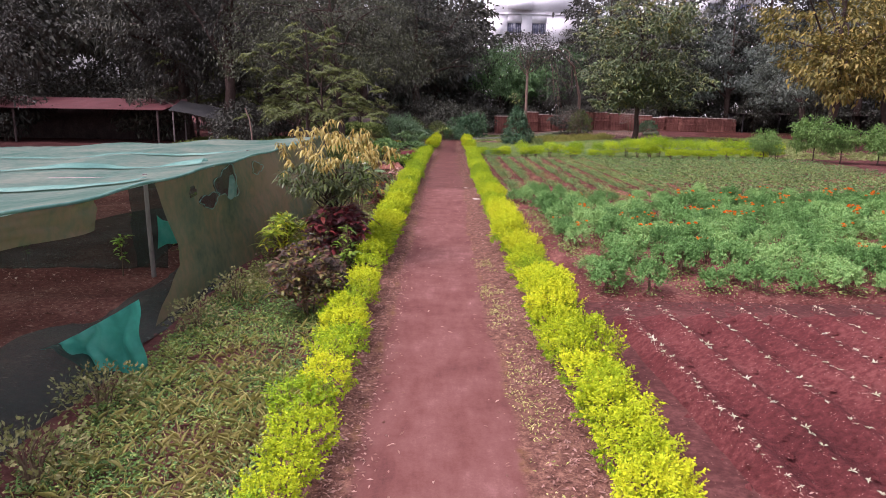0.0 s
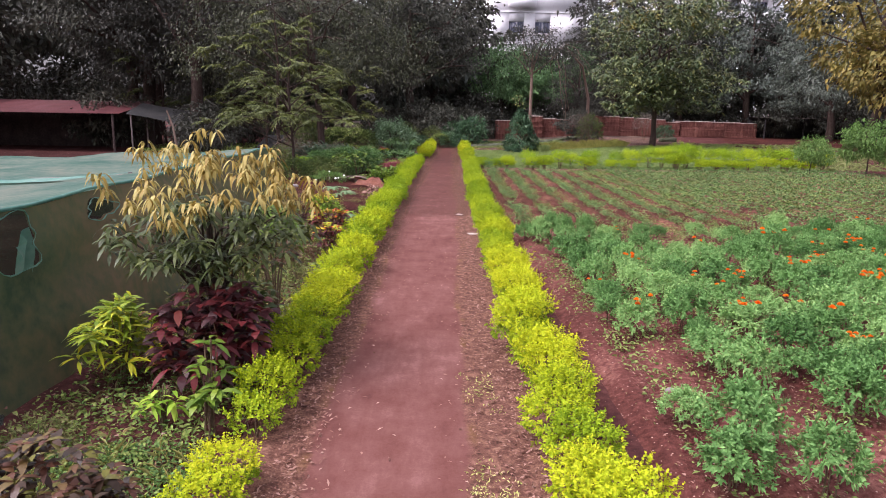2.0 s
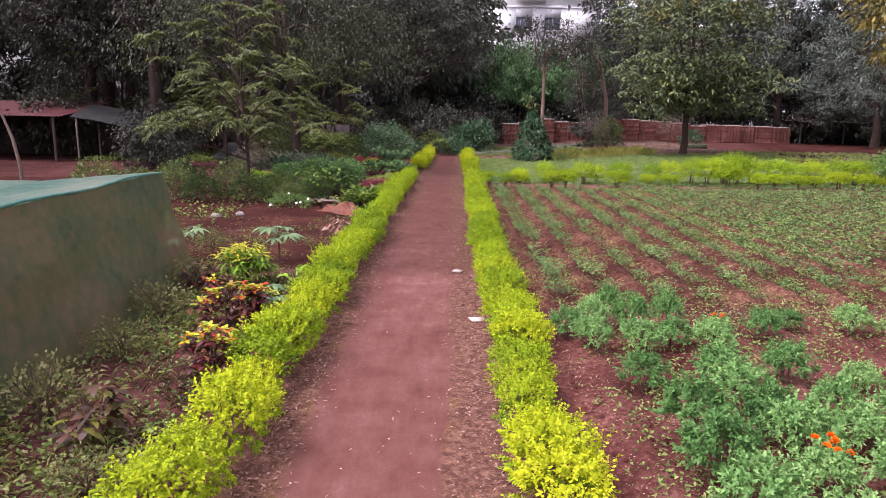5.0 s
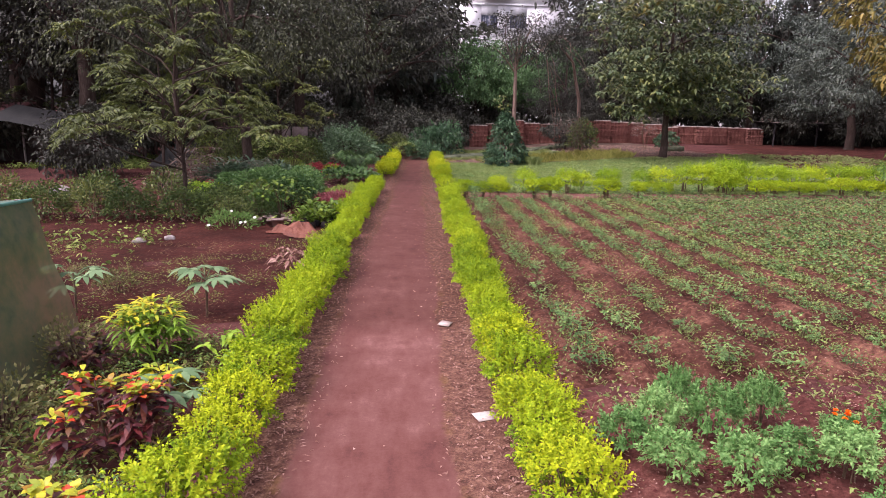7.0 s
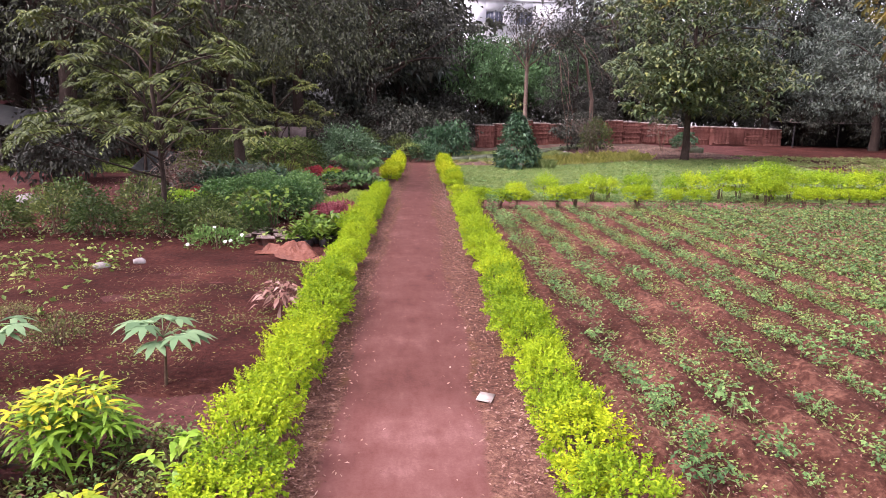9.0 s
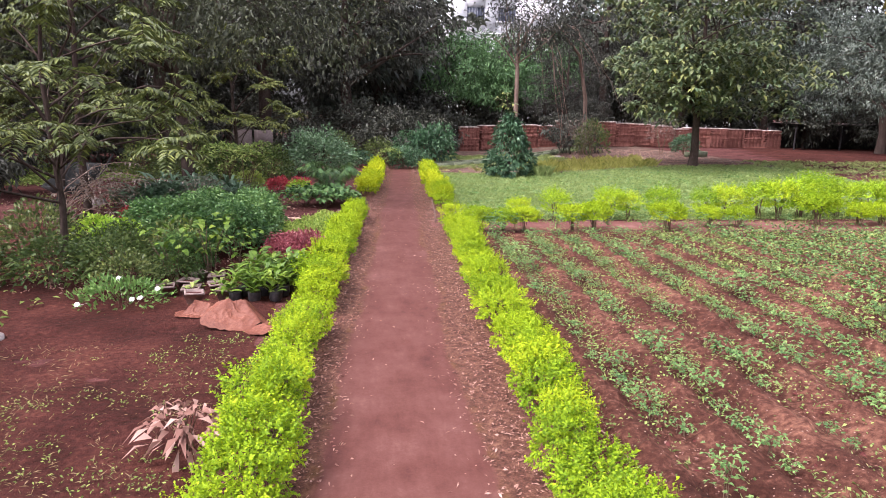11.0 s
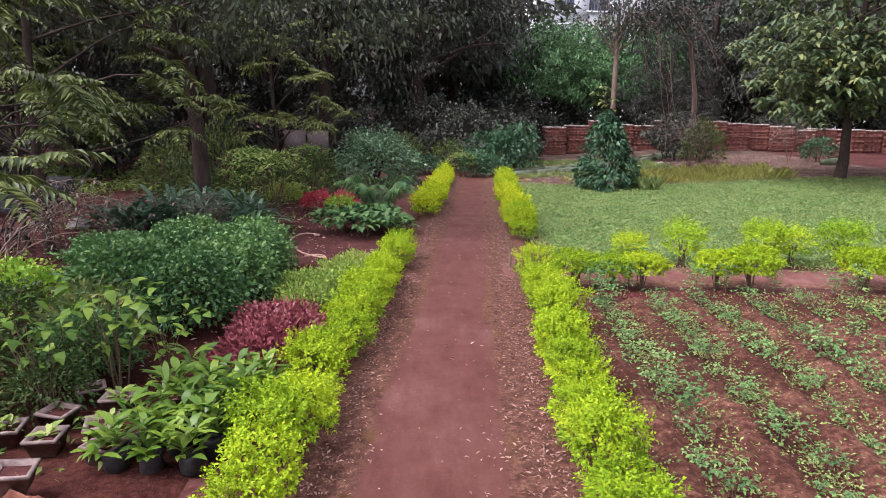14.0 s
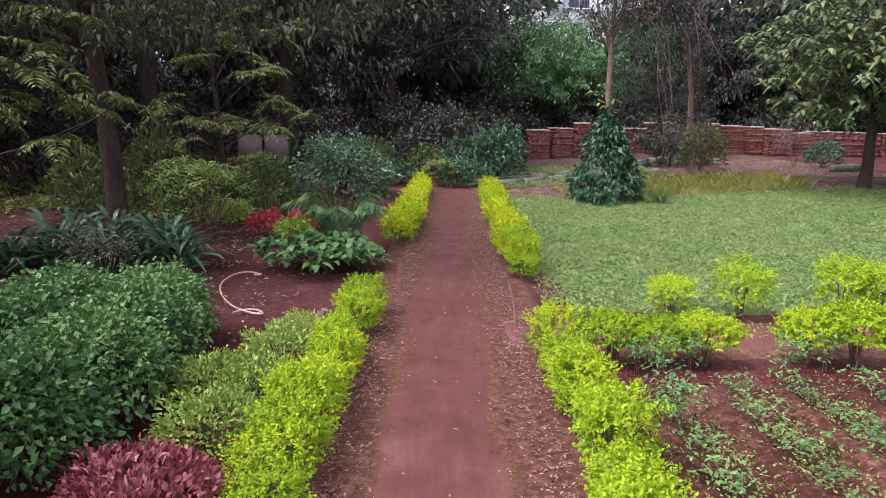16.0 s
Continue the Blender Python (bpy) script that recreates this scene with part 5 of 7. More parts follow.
# bare grey twigs hanging in front of the dark trees
q = np.random.default_rng(27)
g = Geo()
for k in range(9):
    p = np.array([7.6 + 0.2 * k, 46.0 + q.normal(0, 0.3), 5.6 + q.normal(0, 0.3)])
    pts = [p.copy()]
    step = np.array([0.18, 0, 0.05])
    for _ in range(9):
        step = step * 0.9 + np.array([q.normal(0.02, 0.08), q.normal(0, 0.05), q.normal(-0.13, 0.08)])
        p = p + step
        pts.append(p.copy())
    tube(g, pts, np.linspace(0.022, 0.006, 10), 4)
tube(g, [(11.4, 49.5, 0.0), (11.3, 49.4, 3.0), (10.6, 48.5, 5.0), (9.2, 47.0, 6.0), (7.4, 46.0, 5.7)], [0.12, 0.1, 0.07, 0.05, 0.02], 7)
single("dead_branch", g.mesh("dead_branch", M_PALE_BARK, True), "leaning bare tree with grey hanging twigs", "bare tree")

def feather_tree(seed, height, trunk_h, trunk_r, lobes, count):
    """Open tree whose long twigs end in drooping umbrellas of feathered leaves, in tiers with dark gaps between."""
    r = np.random.default_rng(seed)
    hearts, tips = [], []
    for _ in range(4000):
        c, q = lobes[r.integers(len(lobes))]
        d = sphere_dirs(r, 1)[0]
        d[2] = abs(d[2]) * 0.9 - 0.25
        p = np.array(c) + d * np.array(q) * r.uniform(0.5, 1.1)
        if all(np.linalg.norm((p - o) * [1, 1, 1.7]) > 1.0 for o in hearts):
            hearts.append(p)
            for _ in range(int(r.integers(2, 4))):
                tips.append((p + r.normal(0, 0.27, 3) * [1, 1, 0.45], p))
        if len(hearts) == count:
            break
    t, g = Geo(), Geo()
    trunk = np.array([[0, 0, -0.12], [0.02, 0, 0.2], [0.05, 0.03, trunk_h], [-0.06, 0.05, (trunk_h + height) * 0.5], [0.08, 0, height * 0.92]])
    tube(t, trunk, trunk_r * np.array([1.4, 1.1, 0.9, 0.6, 0.2]), 9)
    u = np.linspace(0.12, 1.0, 11)
    for p in hearts:
        low = np.clip(p[2] - r.uniform(0.5, 1.1), trunk_h * 0.6, height * 0.85)
        start = np.array([np.interp(low, trunk[:, 2], trunk[:, i]) for i in range(3)])
        tube(t, limb_path(r, start, p - [0, 0, 0.08], 0.07), np.linspace(0.02, 0.007, 6), 4)
    for p, heart in tips:
        tube(t, [heart - [0, 0, 0.08], p], 0.005, 4)
        out = np.arctan2(p[1], p[0])
        m = int(r.integers(5, 9))
        tilt = r.normal(0, 0.3, 2) - 0.2 * unit(np.array([p[:2]]))[0]
        for b in out + np.arange(m) * 2 * math.pi / m + r.normal(0, 0.2, m):
            size = r.uniform(0.22, 0.48)
            dip = r.uniform(0.35, 0.8)
            axis = np.stack([u * size * math.cos(b), u * size * math.sin(b), size * ((0.35 + tilt[0] * math.cos(b) + tilt[1] * math.sin(b)) * u - dip * u ** 2)], 1) + p
            side = np.array([-math.sin(b), math.cos(b), 0.0])
            ahead = np.array([math.cos(b), math.sin(b), -0.3])
            P = np.repeat(axis, 2, 0)
            D = np.tile([1.0, -1.0], len(u))[:, None] * side + 0.55 * ahead + np.array([0, 0, -0.2]) + r.normal(0, 0.18, (len(P), 3))
            leaves(g, P, D, np.tile([[0.25 * math.cos(b), 0.25 * math.sin(b), 1.0]], (len(P), 1)) + r.normal(0, 0.3, (len(P), 3)), size * 0.36 * np.repeat(np.sin(u * 2.3 + 0.5), 2), 0.034, 0.25, 1)
    return thing("spray_tree", "small tree with layered umbrellas of drooping feathered leaves", "tree", "", [("trunk", t.mesh("trunk", M_BARK, True)), ("crown", g.mesh("crown", L_SPRAY))])


spray = Kinds([
    lambda: feather_tree(31, 4.6, 0.8, 0.05, [((0.1, 0, 2.6), (1.7, 1.7, 1.9)), ((0.9, -0.9, 1.9), (1.2, 1.0, 0.5)), ((-1.1, -0.7, 1.9), (1.1, 1.0, 0.5))], 17),
    lambda: feather_tree(32, 5.4, 1.2, 0.065, [((0, 0, 3.5), (2.0, 2.0, 2.1)), ((-1.1, -1.0, 2.0), (1.4, 1.2, 0.8)), ((1.3, -0.6, 1.9), (1.3, 1.1, 0.8))], 20),
])
for k, x, y, s, a in [(0, -3.75, 26.0, 1.0, 20), (1, -5.0, 30.2, 1.15, 150), (1, -9.6, 40.6, 1.2, 60), (0, -5.6, 30.6, 0.9, 250), (1, -3.6, 38.2, 1.0, 40), (1, -13.5, 41.5, 1.2, 200)]:
    spray.put(k, x, y, a, s)
young = Kinds([lambda: tree("young_tree", "young green feathery tree at the hedge end", 33, 2.5, 0.5, 0.035, [((0, 0, 1.6), (0.95, 0.95, 0.8)), ((0.5, -0.3, 1.1), (0.7, 0.6, 0.45))], 120, 34, 0.13, 0.05, L_FRESH, None, 0.16, 0.4, 1, 0.5, 16)])
for x, y, s in [(14.7, 28.7, 0.6), (17.3, 29.4, 0.85), (18.3, 29.0, 0.7), (19.7, 28.6, 0.72), (21.6, 28.2, 0.8)]:
    young.put(0, x, y, x * 50, s)

# cone-shaped evergreen
g = Geo()
r = np.random.default_rng(41)
m = 230
z = r.random(m) ** 1.35
a = r.uniform(0, 6.283, m)
rad = (1 - z) ** 0.8 * (0.45 + 0.55 * r.random(m) ** 0.4) * (1 + 0.12 * np.sin(a * 3 + z * 9))
C = np.repeat(np.stack([rad * np.cos(a), rad * np.sin(a), 0.12 + z * 2.15], 1), 18, 0)
n = len(C)
o = np.repeat(np.stack([np.cos(a), np.sin(a), 0 * a], 1), 18, 0)
leaves(g, C + r.normal(0, 0.07, (n, 3)), o + r.normal(0, 0.6, (n, 3)), o * 0.4 + [0, 0, 1] + r.normal(0, 0.4, (n, 3)), r.uniform(0.09, 0.17, n), 0.07, 0.4)
t = Geo()
tube(t, [(0, 0, -0.1), (0, 0, 1.2), (-0.08, 0, 2.4), (-0.2, 0, 2.95)], [0.06, 0.04, 0.025, 0.01], 7)
w = whorls(43, [(-0.08, 0, 2.4), (-0.2, 0, 2.92), (-0.42, 0.05, 2.72), (0.08, -0.05, 2.6), (-0.3, -0.1, 2.5), (-0.15, 0.1, 2.75), (0.0, 0.0, 2.25)], 10, 0.24, 0.085, 0.5, 2)
thing("conical_evergreen", "dense dark cone-shaped evergreen with an open leader on the lawn", "tree", "", [("trunk", t.mesh("evergreen_trunk", M_BARK, True)), ("foliage", g.mesh("evergreen_foliage", L_CONE)), ("leader", w.mesh("evergreen_leader", L_OLIVE))], pose(5.6, 40.3, 0))

round_bush = thing("round_bush", "large rounded dark green bush at the path end", "bush", "", [("foliage", shrub_foliage(44, 1.35, 1.2, 1.55, 5200, 0.14, 0.065, 0.05, 0, 0.2, 1, 0.35, 7).mesh("round_bush_foliage", L_ROUND)), ("woody_base", stems(44, 10, 1.2, 0.7, 0.03).mesh("round_bush_stems", M_BARK, True))], pose(-1.2, 40.9, 0))

# ---- clipped golden hedges ----
def hedge_maker(seed, sprigs, L, mat, side_mat, per=9):
    """A clipped shrub: bright shoots on top, greener and shorter leaves down the sides, a woody base."""
    def make():
        top = sprig_foliage(seed, 0.185, 0.22, 0.20, sprigs, per, L, L * 0.5, 0.22, 0.8, L * 2.2, 0.7, 7, 0.15, 0.7, (0.12, 1.1))
        sides = sprig_foliage(seed + 7, 0.175, 0.21, 0.20, int(sprigs * 0.8), per, L * 0.95, L * 0.5, 0.21, 0.8, L * 1.5, 0.35, 7, 0.2, 0.7, (-1.1, 0.12))
        return thing("hedge_shrub", "clipped golden-green hedge shrub with tiny bright leaves", "hedge shrub", "", [("head", top.mesh("hedge_head", mat)), ("foliage", sides.mesh("hedge_foliage", side_mat), "greener older leaves on the sides"), ("woody_base", stems(seed, 5, 0.34, 0.18, 0.008, 0.05, 3).mesh("hedge_stems", M_TWIG, True))])
    return make


def leggy_maker(seed, sprigs, L, flat=True):
    """A shrub on bare stems, its head clipped flat like a small table, or left ragged."""
    def make():
        rz = 0.165 if flat else 0.2
        top = sprig_foliage(seed, 0.29, 0.23, rz, sprigs, 10, L, L * 0.5, 0.275 if flat else 0.33, 0.85 if flat else 0.2, L * (1.4 if flat else 3.0), 0.6, 6, 0.15, 0.55, (-0.1, 1.1))
        under = sprig_foliage(seed + 3, 0.25, 0.2, rz, int(sprigs * 0.7), 8, L * 0.95, L * 0.5, 0.27, 0.6, L * 1.6, 0.2, 6, 0.2, 0.5, (-1.1, 0.0))
        return thing("hedge_shrub", "golden-green hedge shrub with a flat clipped head on bare stems" if flat else "straggling lime-green hedge shrub with bare stems below", "hedge shrub", "", [("head", top.mesh("hedge_head", L_GOLDG if flat else L_LIMEHEDGE)), ("foliage", under.mesh("hedge_foliage", L_LIMEHEDGE), "greener older leaves underneath"), *[("stem", stems(seed + 11 * k, 2, 0.36, 0.17, 0.009, 0.06, 4).mesh("hedge_stem", M_TWIG, True)) for k in range(4)]])
    return make


hedge = Kinds([hedge_maker(s, 210, 0.031, L_GOLD, L_GOLDG) for s in (51, 52, 53)] + [hedge_maker(s, 210, 0.031, L_GOLDG, L_LIMEHEDGE) for s in (54, 55)]
              + [hedge_maker(s, 70, 0.055, L_GOLD, L_GOLDG) for s in (56, 57)] + [leggy_maker(58, 380, 0.034), leggy_maker(59, 380, 0.034), leggy_maker(60, 230, 0.04, False), leggy_maker(61, 180, 0.04, False), hedge_maker(62, 190, 0.031, L_LIMEHEDGE, L_LIMEHEDGE), hedge_maker(63, 150, 0.033, L_LIMEHEDGE, L_LIMEHEDGE)])
r = np.random.default_rng(61)


def hedge_line(side, y0, y1, group, gaps=()):
    y = y0
    while y < y1:
        x = path_right(y) + 0.14 + 0.07 * smooth((y - 19) / 5) if side > 0 else path_left(y) - 0.17
        if not any(a < y < b for a, b in gaps):
            far = y > 33
            green = r.random() < (0.65 if side < 0 and y < 8.5 else 0.12 + 0.88 * smooth((y - 11) / 8))
            trim = 0.86 if side < 0 and y < 9 else 1.0
            k = r.choice([5, 6]) if far else (r.choice([11, 12]) if green and side < 0 and y < 8.5 else r.choice([3, 4]) if green else r.choice([0, 1, 2]))
            ob = hedge.put(k, x + r.normal(0, 0.035), y, r.uniform(0, 360), trim * r.uniform(0.84, 1.12), 0.0, "", r.uniform(0.8, 1.14), (r.normal(0, 4), r.normal(0, 4)))
            ob["group"] = group
        y += r.uniform(0.28, 0.42)


hedge_line(1, -1.0, 28.95, "golden hedge beside the vegetable field")
hedge_line(1, 31.9, 41.4, "golden hedge beside the lawn")
hedge_line(-1, -1.0, 30.3, "golden hedge beside the shrubs", [(7.9, 8.2), (8.85, 9.3), (12.6, 12.9), (22.9, 23.2)])
hedge_line(-1, 34.2, 41.6, "golden hedge at the path end")
# flat-headed shrubs across the field, in twos and threes with gaps between
for k, (x, y, size) in enumerate([(2.6, 28.78, 1.0), (3.06, 28.8, 0.95), (3.47, 28.8, 1.0), (4.45, 28.82, 1.0), (4.88, 28.8, 1.12), (6.46, 29.0, 1.12), (7.44, 29.2, 0.95), (8.1, 29.2, 0.9), (10.0, 29.4, 1.35), (10.95, 29.4, 0.95), (11.5, 29.45, 1.0), (12.2, 29.45, 1.0), (12.75, 29.5, 0.9), (13.5, 29.5, 1.1), (14.3, 29.5, 1.0), (15.0, 29.5, 1.0)]):
    ob = hedge.put(7 + k % 2, x, y, k * 67.0, size * 1.06, None, "", 0.98 + 0.06 * math.sin(k * 5))
    ob["group"] = "golden hedge across the field"
# a looser second row along the lawn, lusher away from the path
for k, (x, y, size, tall) in enumerate([(3.7, 30.3, 0.85, 0.9), (4.5, 30.3, 1.15, 0.95), (5.75, 30.35, 1.1, 1.0), (6.2, 30.4, 1.0, 0.95), (6.95, 30.4, 1.2, 0.95), (8.0, 30.5, 1.1, 1.0), (8.55, 30.5, 1.2, 1.0), (9.3, 30.5, 1.3, 1.05), (9.8, 30.5, 1.25, 1.1), (10.3, 30.5, 1.4, 1.1), (10.8, 30.6, 1.4, 1.15), (11.3, 30.6, 1.3, 1.05), (12.1, 30.6, 1.25, 1.1), (12.7, 30.6, 1.3, 1.0), (13.3, 30.6, 1.2, 1.1), (14.0, 30.6, 1.3, 1.1), (14.7, 30.6, 1.3, 1.05), (15.5, 30.6, 1.3, 1.1), (16.3, 30.6, 1.2, 1.1)]):
    ob = hedge.put(9 + k % 2, x, y, k * 83.0, size, None, "", tall)
    ob["group"] = "straggling hedge along the lawn"

# ---- marigolds ----
def marigold_maker(seed, blooms):
    def make():
        f = sprig_foliage(seed, 0.185, 0.185, 0.165, 150, 12, 0.042, 0.016, 0.15, 0, 0.065, 0.7, 9, 0.12, 0.5)
        th = thing("marigold_plant", "bushy feathery green marigold plant" if not blooms else "bushy green marigold with round orange flowers", "marigold", "marigolds in rows", [("foliage", f.mesh("marigold_foliage", L_MARI)), ("woody_base", stems(seed, 5, 0.3, 0.12, 0.006).mesh("marigold_stems", M_TWIG))])
        q = np.random.default_rng(seed)
        for _ in range(blooms):
            fg = Geo()
            a, s = q.uniform(0, 6.283), q.uniform(0.03, 0.17)
            c = np.array([s * math.cos(a), s * math.sin(a), q.uniform(0.32, 0.4)])
            d = sphere_dirs(q, 34)
            d[:, 2] = np.abs(d[:, 2])
            leaves(fg, c + d * [0.008, 0.008, 0.006], d + [0, 0, 0.25], np.array([0, 0, 1.0]) - d * 0.8 + 0 * d, 0.025, 0.019, 0.1, 1, 0.3, 0.7)
            part("flower", fg.mesh("marigold_flower", L_ORANGE), th, "orange pompom flower")
        return th
    return make


mari = Kinds([marigold_maker(71, 0), marigold_maker(72, 0), marigold_maker(73, 0), marigold_maker(74, 4), marigold_maker(75, 7), marigold_maker(76, 2)])
r = np.random.default_rng(77)
spare = Geo()
count = 0
for row in range(23):
    y = 7.75
    while y < 15.75:
        x = 2.35 + row * 0.56 + 0.035 * (y - 7.5)
        if r.random() > 0.1 and not (y > 14.4 and row < 5):
            if count < 285 and x < 12:
                clump = wavy(np.array(x), np.array(y), 0.9, 3) > 0.15
                k = int(r.choice([3, 4, 5])) if (r.random() < (0.55 if clump else 0.12) and y > 8.3) else int(r.integers(3))
                mari.put(k, x + r.normal(0, 0.06), y + r.normal(0, 0.06), r.uniform(0, 360), r.uniform(0.75, 1.2), 0.03, "", r.uniform(0.85, 1.25))
                count += 1
            else:
                m = 130
                d = sphere_dirs(r, m)
                d[:, 2] = np.abs(d[:, 2])
                leaves(spare, d * [0.22, 0.22, 0.34] * r.random((m, 1)) ** 0.4 + [x, y, 0.05], d + r.normal(0, 0.5, (m, 3)), [0, 0, 1] + r.normal(0, 0.5, (m, 3)), 0.11, 0.04)
        y += r.uniform(0.38, 0.52)
for x, y, s, tall in [(2.14, 15.32, 1.1, 0.85), (2.42, 15.45, 1.05, 1.1), (2.65, 15.68, 1.0, 1.35), (2.8, 15.4, 1.15, 1.15), (3.22, 15.6, 1.0, 1.25), (2.3, 14.95, 1.15, 0.9), (2.72, 14.85, 1.2, 0.9), (3.1, 15.05, 1.1, 0.8), (3.42, 14.9, 1.2, 0.9), (3.63, 15.3, 0.9, 0.8), (4.1, 15.35, 1.1, 0.9), (4.5, 15.6, 0.9, 0.8), (5.1, 15.5, 1.1, 0.9)]:
    mari.put(4 if x == 3.63 else int(r.integers(3)), x, y, r.uniform(0, 360), 0.78 * s, 0.03, "", 1.15 * tall)
single("marigold_rows", spare.mesh("marigold_rows", L_MARI), "far rows of bushy green marigolds", "marigolds", "stuff")

# ---- young beans in rows ----
def bean_maker(seed, n, h, s, mat):
    def make():
        q = np.random.default_rng(seed)
        tips = np.stack([q.normal(0, s * 0.5, n), q.normal(0, s * 0.5, n), q.uniform(0.3, 1, n) * h], 1)
        g = Geo()
        for _ in range(3):
            a = q.uniform(0, 6.283, n)
            D = np.stack([np.cos(a), np.sin(a), q.normal(-0.05, 0.3, n)], 1)
            leaves(g, tips, D, np.array([0, 0, 1.0]) + q.normal(0, 0.3, (n, 3)), q.uniform(0.028, 0.05, n), q.uniform(0.019, 0.032, n), 0.2, 1, 0.1, 0.42)
        return thing("bean_plant", "low young bean plant with broad dusty green leaves", "bean plant", "beans in rows", [("foliage", g.mesh("bean_leaves", mat)), ("woody_base", stems(seed, 3, h * 0.8, s * 0.4, 0.004).mesh("bean_stems", M_TWIG))])
    return make


beans = Kinds([bean_maker(81, 30, 0.14, 0.17, L_BEAN), bean_maker(82, 44, 0.2, 0.18, L_BEAN), bean_maker(83, 26, 0.12, 0.16, L_BEAN), bean_maker(84, 70, 0.42, 0.17, L_BEAN)])
r = np.random.default_rng(85)
spare = Geo()
count = 0
for row in range(23):
    y = 16.7
    while y < 28.3:
        x = 2.35 + row * 0.6 + 0.035 * (y - 16.4)
        patchy = wavy(np.array(x * 0.6), np.array(y), 1.5, 2)
        dense = 0.8 + 0.3 * patchy + 0.25 * smooth((x - 4) / 5) + 0.3 * smooth((y - 21) / 5)
        if r.random() < dense:
            if count < 298 and x < 6.6:
                k = 3 if (row == 0 and r.random() < 0.35) else int(r.choice([0, 1, 2], p=[0.4, 0.35, 0.25]))
                beans.put(k, x + r.normal(0, 0.05), y, r.uniform(0, 360), r.uniform(0.5, 1.1), 0.06)
                count += 1
            else:
                m = 40
                a = r.uniform(0, 6.283, m)
                leaves(spare, np.stack([x + r.normal(0, 0.1, m), y + r.normal(0, 0.12, m), r.uniform(0.06, 0.26, m)], 1), np.stack([np.cos(a), np.sin(a), r.normal(0, 0.3, m)], 1), [0, 0, 1] + r.normal(0, 0.45, (m, 3)), 0.058, 0.038)
        y += r.uniform(0.2, 0.36)
for k in range(11):
    beans.put(3, 2.75 + 0.58 * k + 0.1 * math.sin(k * 4), 28.5 + 0.1 * math.sin(k * 2.3), k * 80.0, 0.75 + 0.2 * math.sin(k * 7) ** 2, 0.03)
single("bean_rows", spare.mesh("bean_rows", L_BEAN), "denser far rows of young beans", "bean plants", "stuff")

# ---- seedlings ----
def seedling_maker(seed):
    def make():
        q = np.random.default_rng(seed)
        g = Geo()
        v, f = [(0, 0, 0.03), (0.004, 0, -0.03), (-0.004, 0.003, -0.03)], [(0, 1, 2)]
        for k in range(5):
            a, s, b = k * 1.257 + q.normal(0, 0.25), q.uniform(0.03, 0.06), q.uniform(0.3, 0.45)
            m = len(v)
            v += [(s * 0.55 * math.cos(a - b), s * 0.55 * math.sin(a - b), 0.04), (s * math.cos(a), s * math.sin(a), q.uniform(0.025, 0.06)), (s * 0.55 * math.cos(a + b), s * 0.55 * math.sin(a + b), 0.04)]
            f += [(0, m, m + 1), (0, m + 1, m + 2)]
        g.add(v, f)
        return single("seedling", g.mesh("seedling", L_SEED), "pale wilted transplanted seedling on a soil ridge", "seedling", "", "seedlings in rows")
    return make


seed = Kinds([seedling_maker(s) for s in (91, 92, 93)])
r = np.random.default_rng(94)
spare, count = Geo(), 0
for row in range(20):
    y = 2.6
    while y < 6.9:
        x = 2.15 + row * 0.43
        if r.random() < 0.9:
            if count < 290:
                seed.put(int(r.integers(3)), x + r.normal(0, 0.015), y, r.uniform(0, 360), r.uniform(0.35, 0.9), 0.10)
                count += 1
            else:
                whorls(int(r.integers(9999)), [(x + r.normal(0, 0.015), y, 0.115)], 5, 0.045 * r.uniform(0.6, 1.3), 0.02, 0.1, 1, 0.35, 0.5, spare)
        y += r.uniform(0.07, 0.17)
single("seedling_rows", spare.mesh("seedling_rows", L_SEED), "further rows of pale wilted seedlings", "seedlings", "stuff")

# ---- shrubs and things beside the net house and under the trees ----
def clump(name, label, category, leaf, foliage, seed, stem=(6, 0.3, 0.15, 0.008), at=None, group="", extra=()):
    return thing(name, label, category, group, [("foliage", foliage.mesh(name + "_foliage", leaf)), ("woody_base", stems(seed, *stem).mesh(name + "_stems", M_TWIG, True)), *extra], at)


def croton(seed, w, h, tips, per, L, W, leaf, label, x, y, second=None):
    q = np.random.default_rng(seed)
    a, s = q.uniform(0, 6.283, tips), w * np.sqrt(q.random(tips))
    t = np.stack([s * np.cos(a), s * np.sin(a), h * (0.25 + 0.6 * q.random(tips) * (1.1 - 0.5 * s / w))], 1)
    extra = []
    if second:
        top = t[t[:, 2] > np.quantile(t[:, 2], 0.62)]
        extra = [("bright_leaves", whorls(seed + 3, top + [0, 0, 0.05], per, L * 0.8, W, 0.35, 3, 0.6).mesh("bright_leaves", second), "brighter young leaves on top")]
    return clump("croton_bush", label, "croton", leaf, whorls(seed, t, per, L, W, 0.45, 3, 0.3), seed, (8, h * 0.8, w * 0.7, 0.009), pose(x, y, 0), "", extra)


croton(101, 0.40, 0.98, 230, 8, 0.085, 0.034, L_BRONZE, "dark bronze-red croton bush with a few yellow leaves", -1.18, 6.8)
croton(102, 0.43, 1.06, 110, 7, 0.15, 0.062, L_PLUM, "deep plum-red croton bush beside the net", -1.15, 9.2)
croton(103, 0.34, 0.78, 40, 10, 0.19, 0.034, L_YELLOW, "yellow-green narrow-leaved croton beside the net", -1.95, 9.35, L_YELLOW)
croton(104, 0.14, 0.86, 8, 9, 0.14, 0.045, L_BLADE, "small green croton in front of the plum one", -0.98, 8.5)
croton(105, 0.12, 0.36, 5, 9, 0.13, 0.035, L_LIME, "small green croton seedling with strap leaves", -1.35, 8.6)
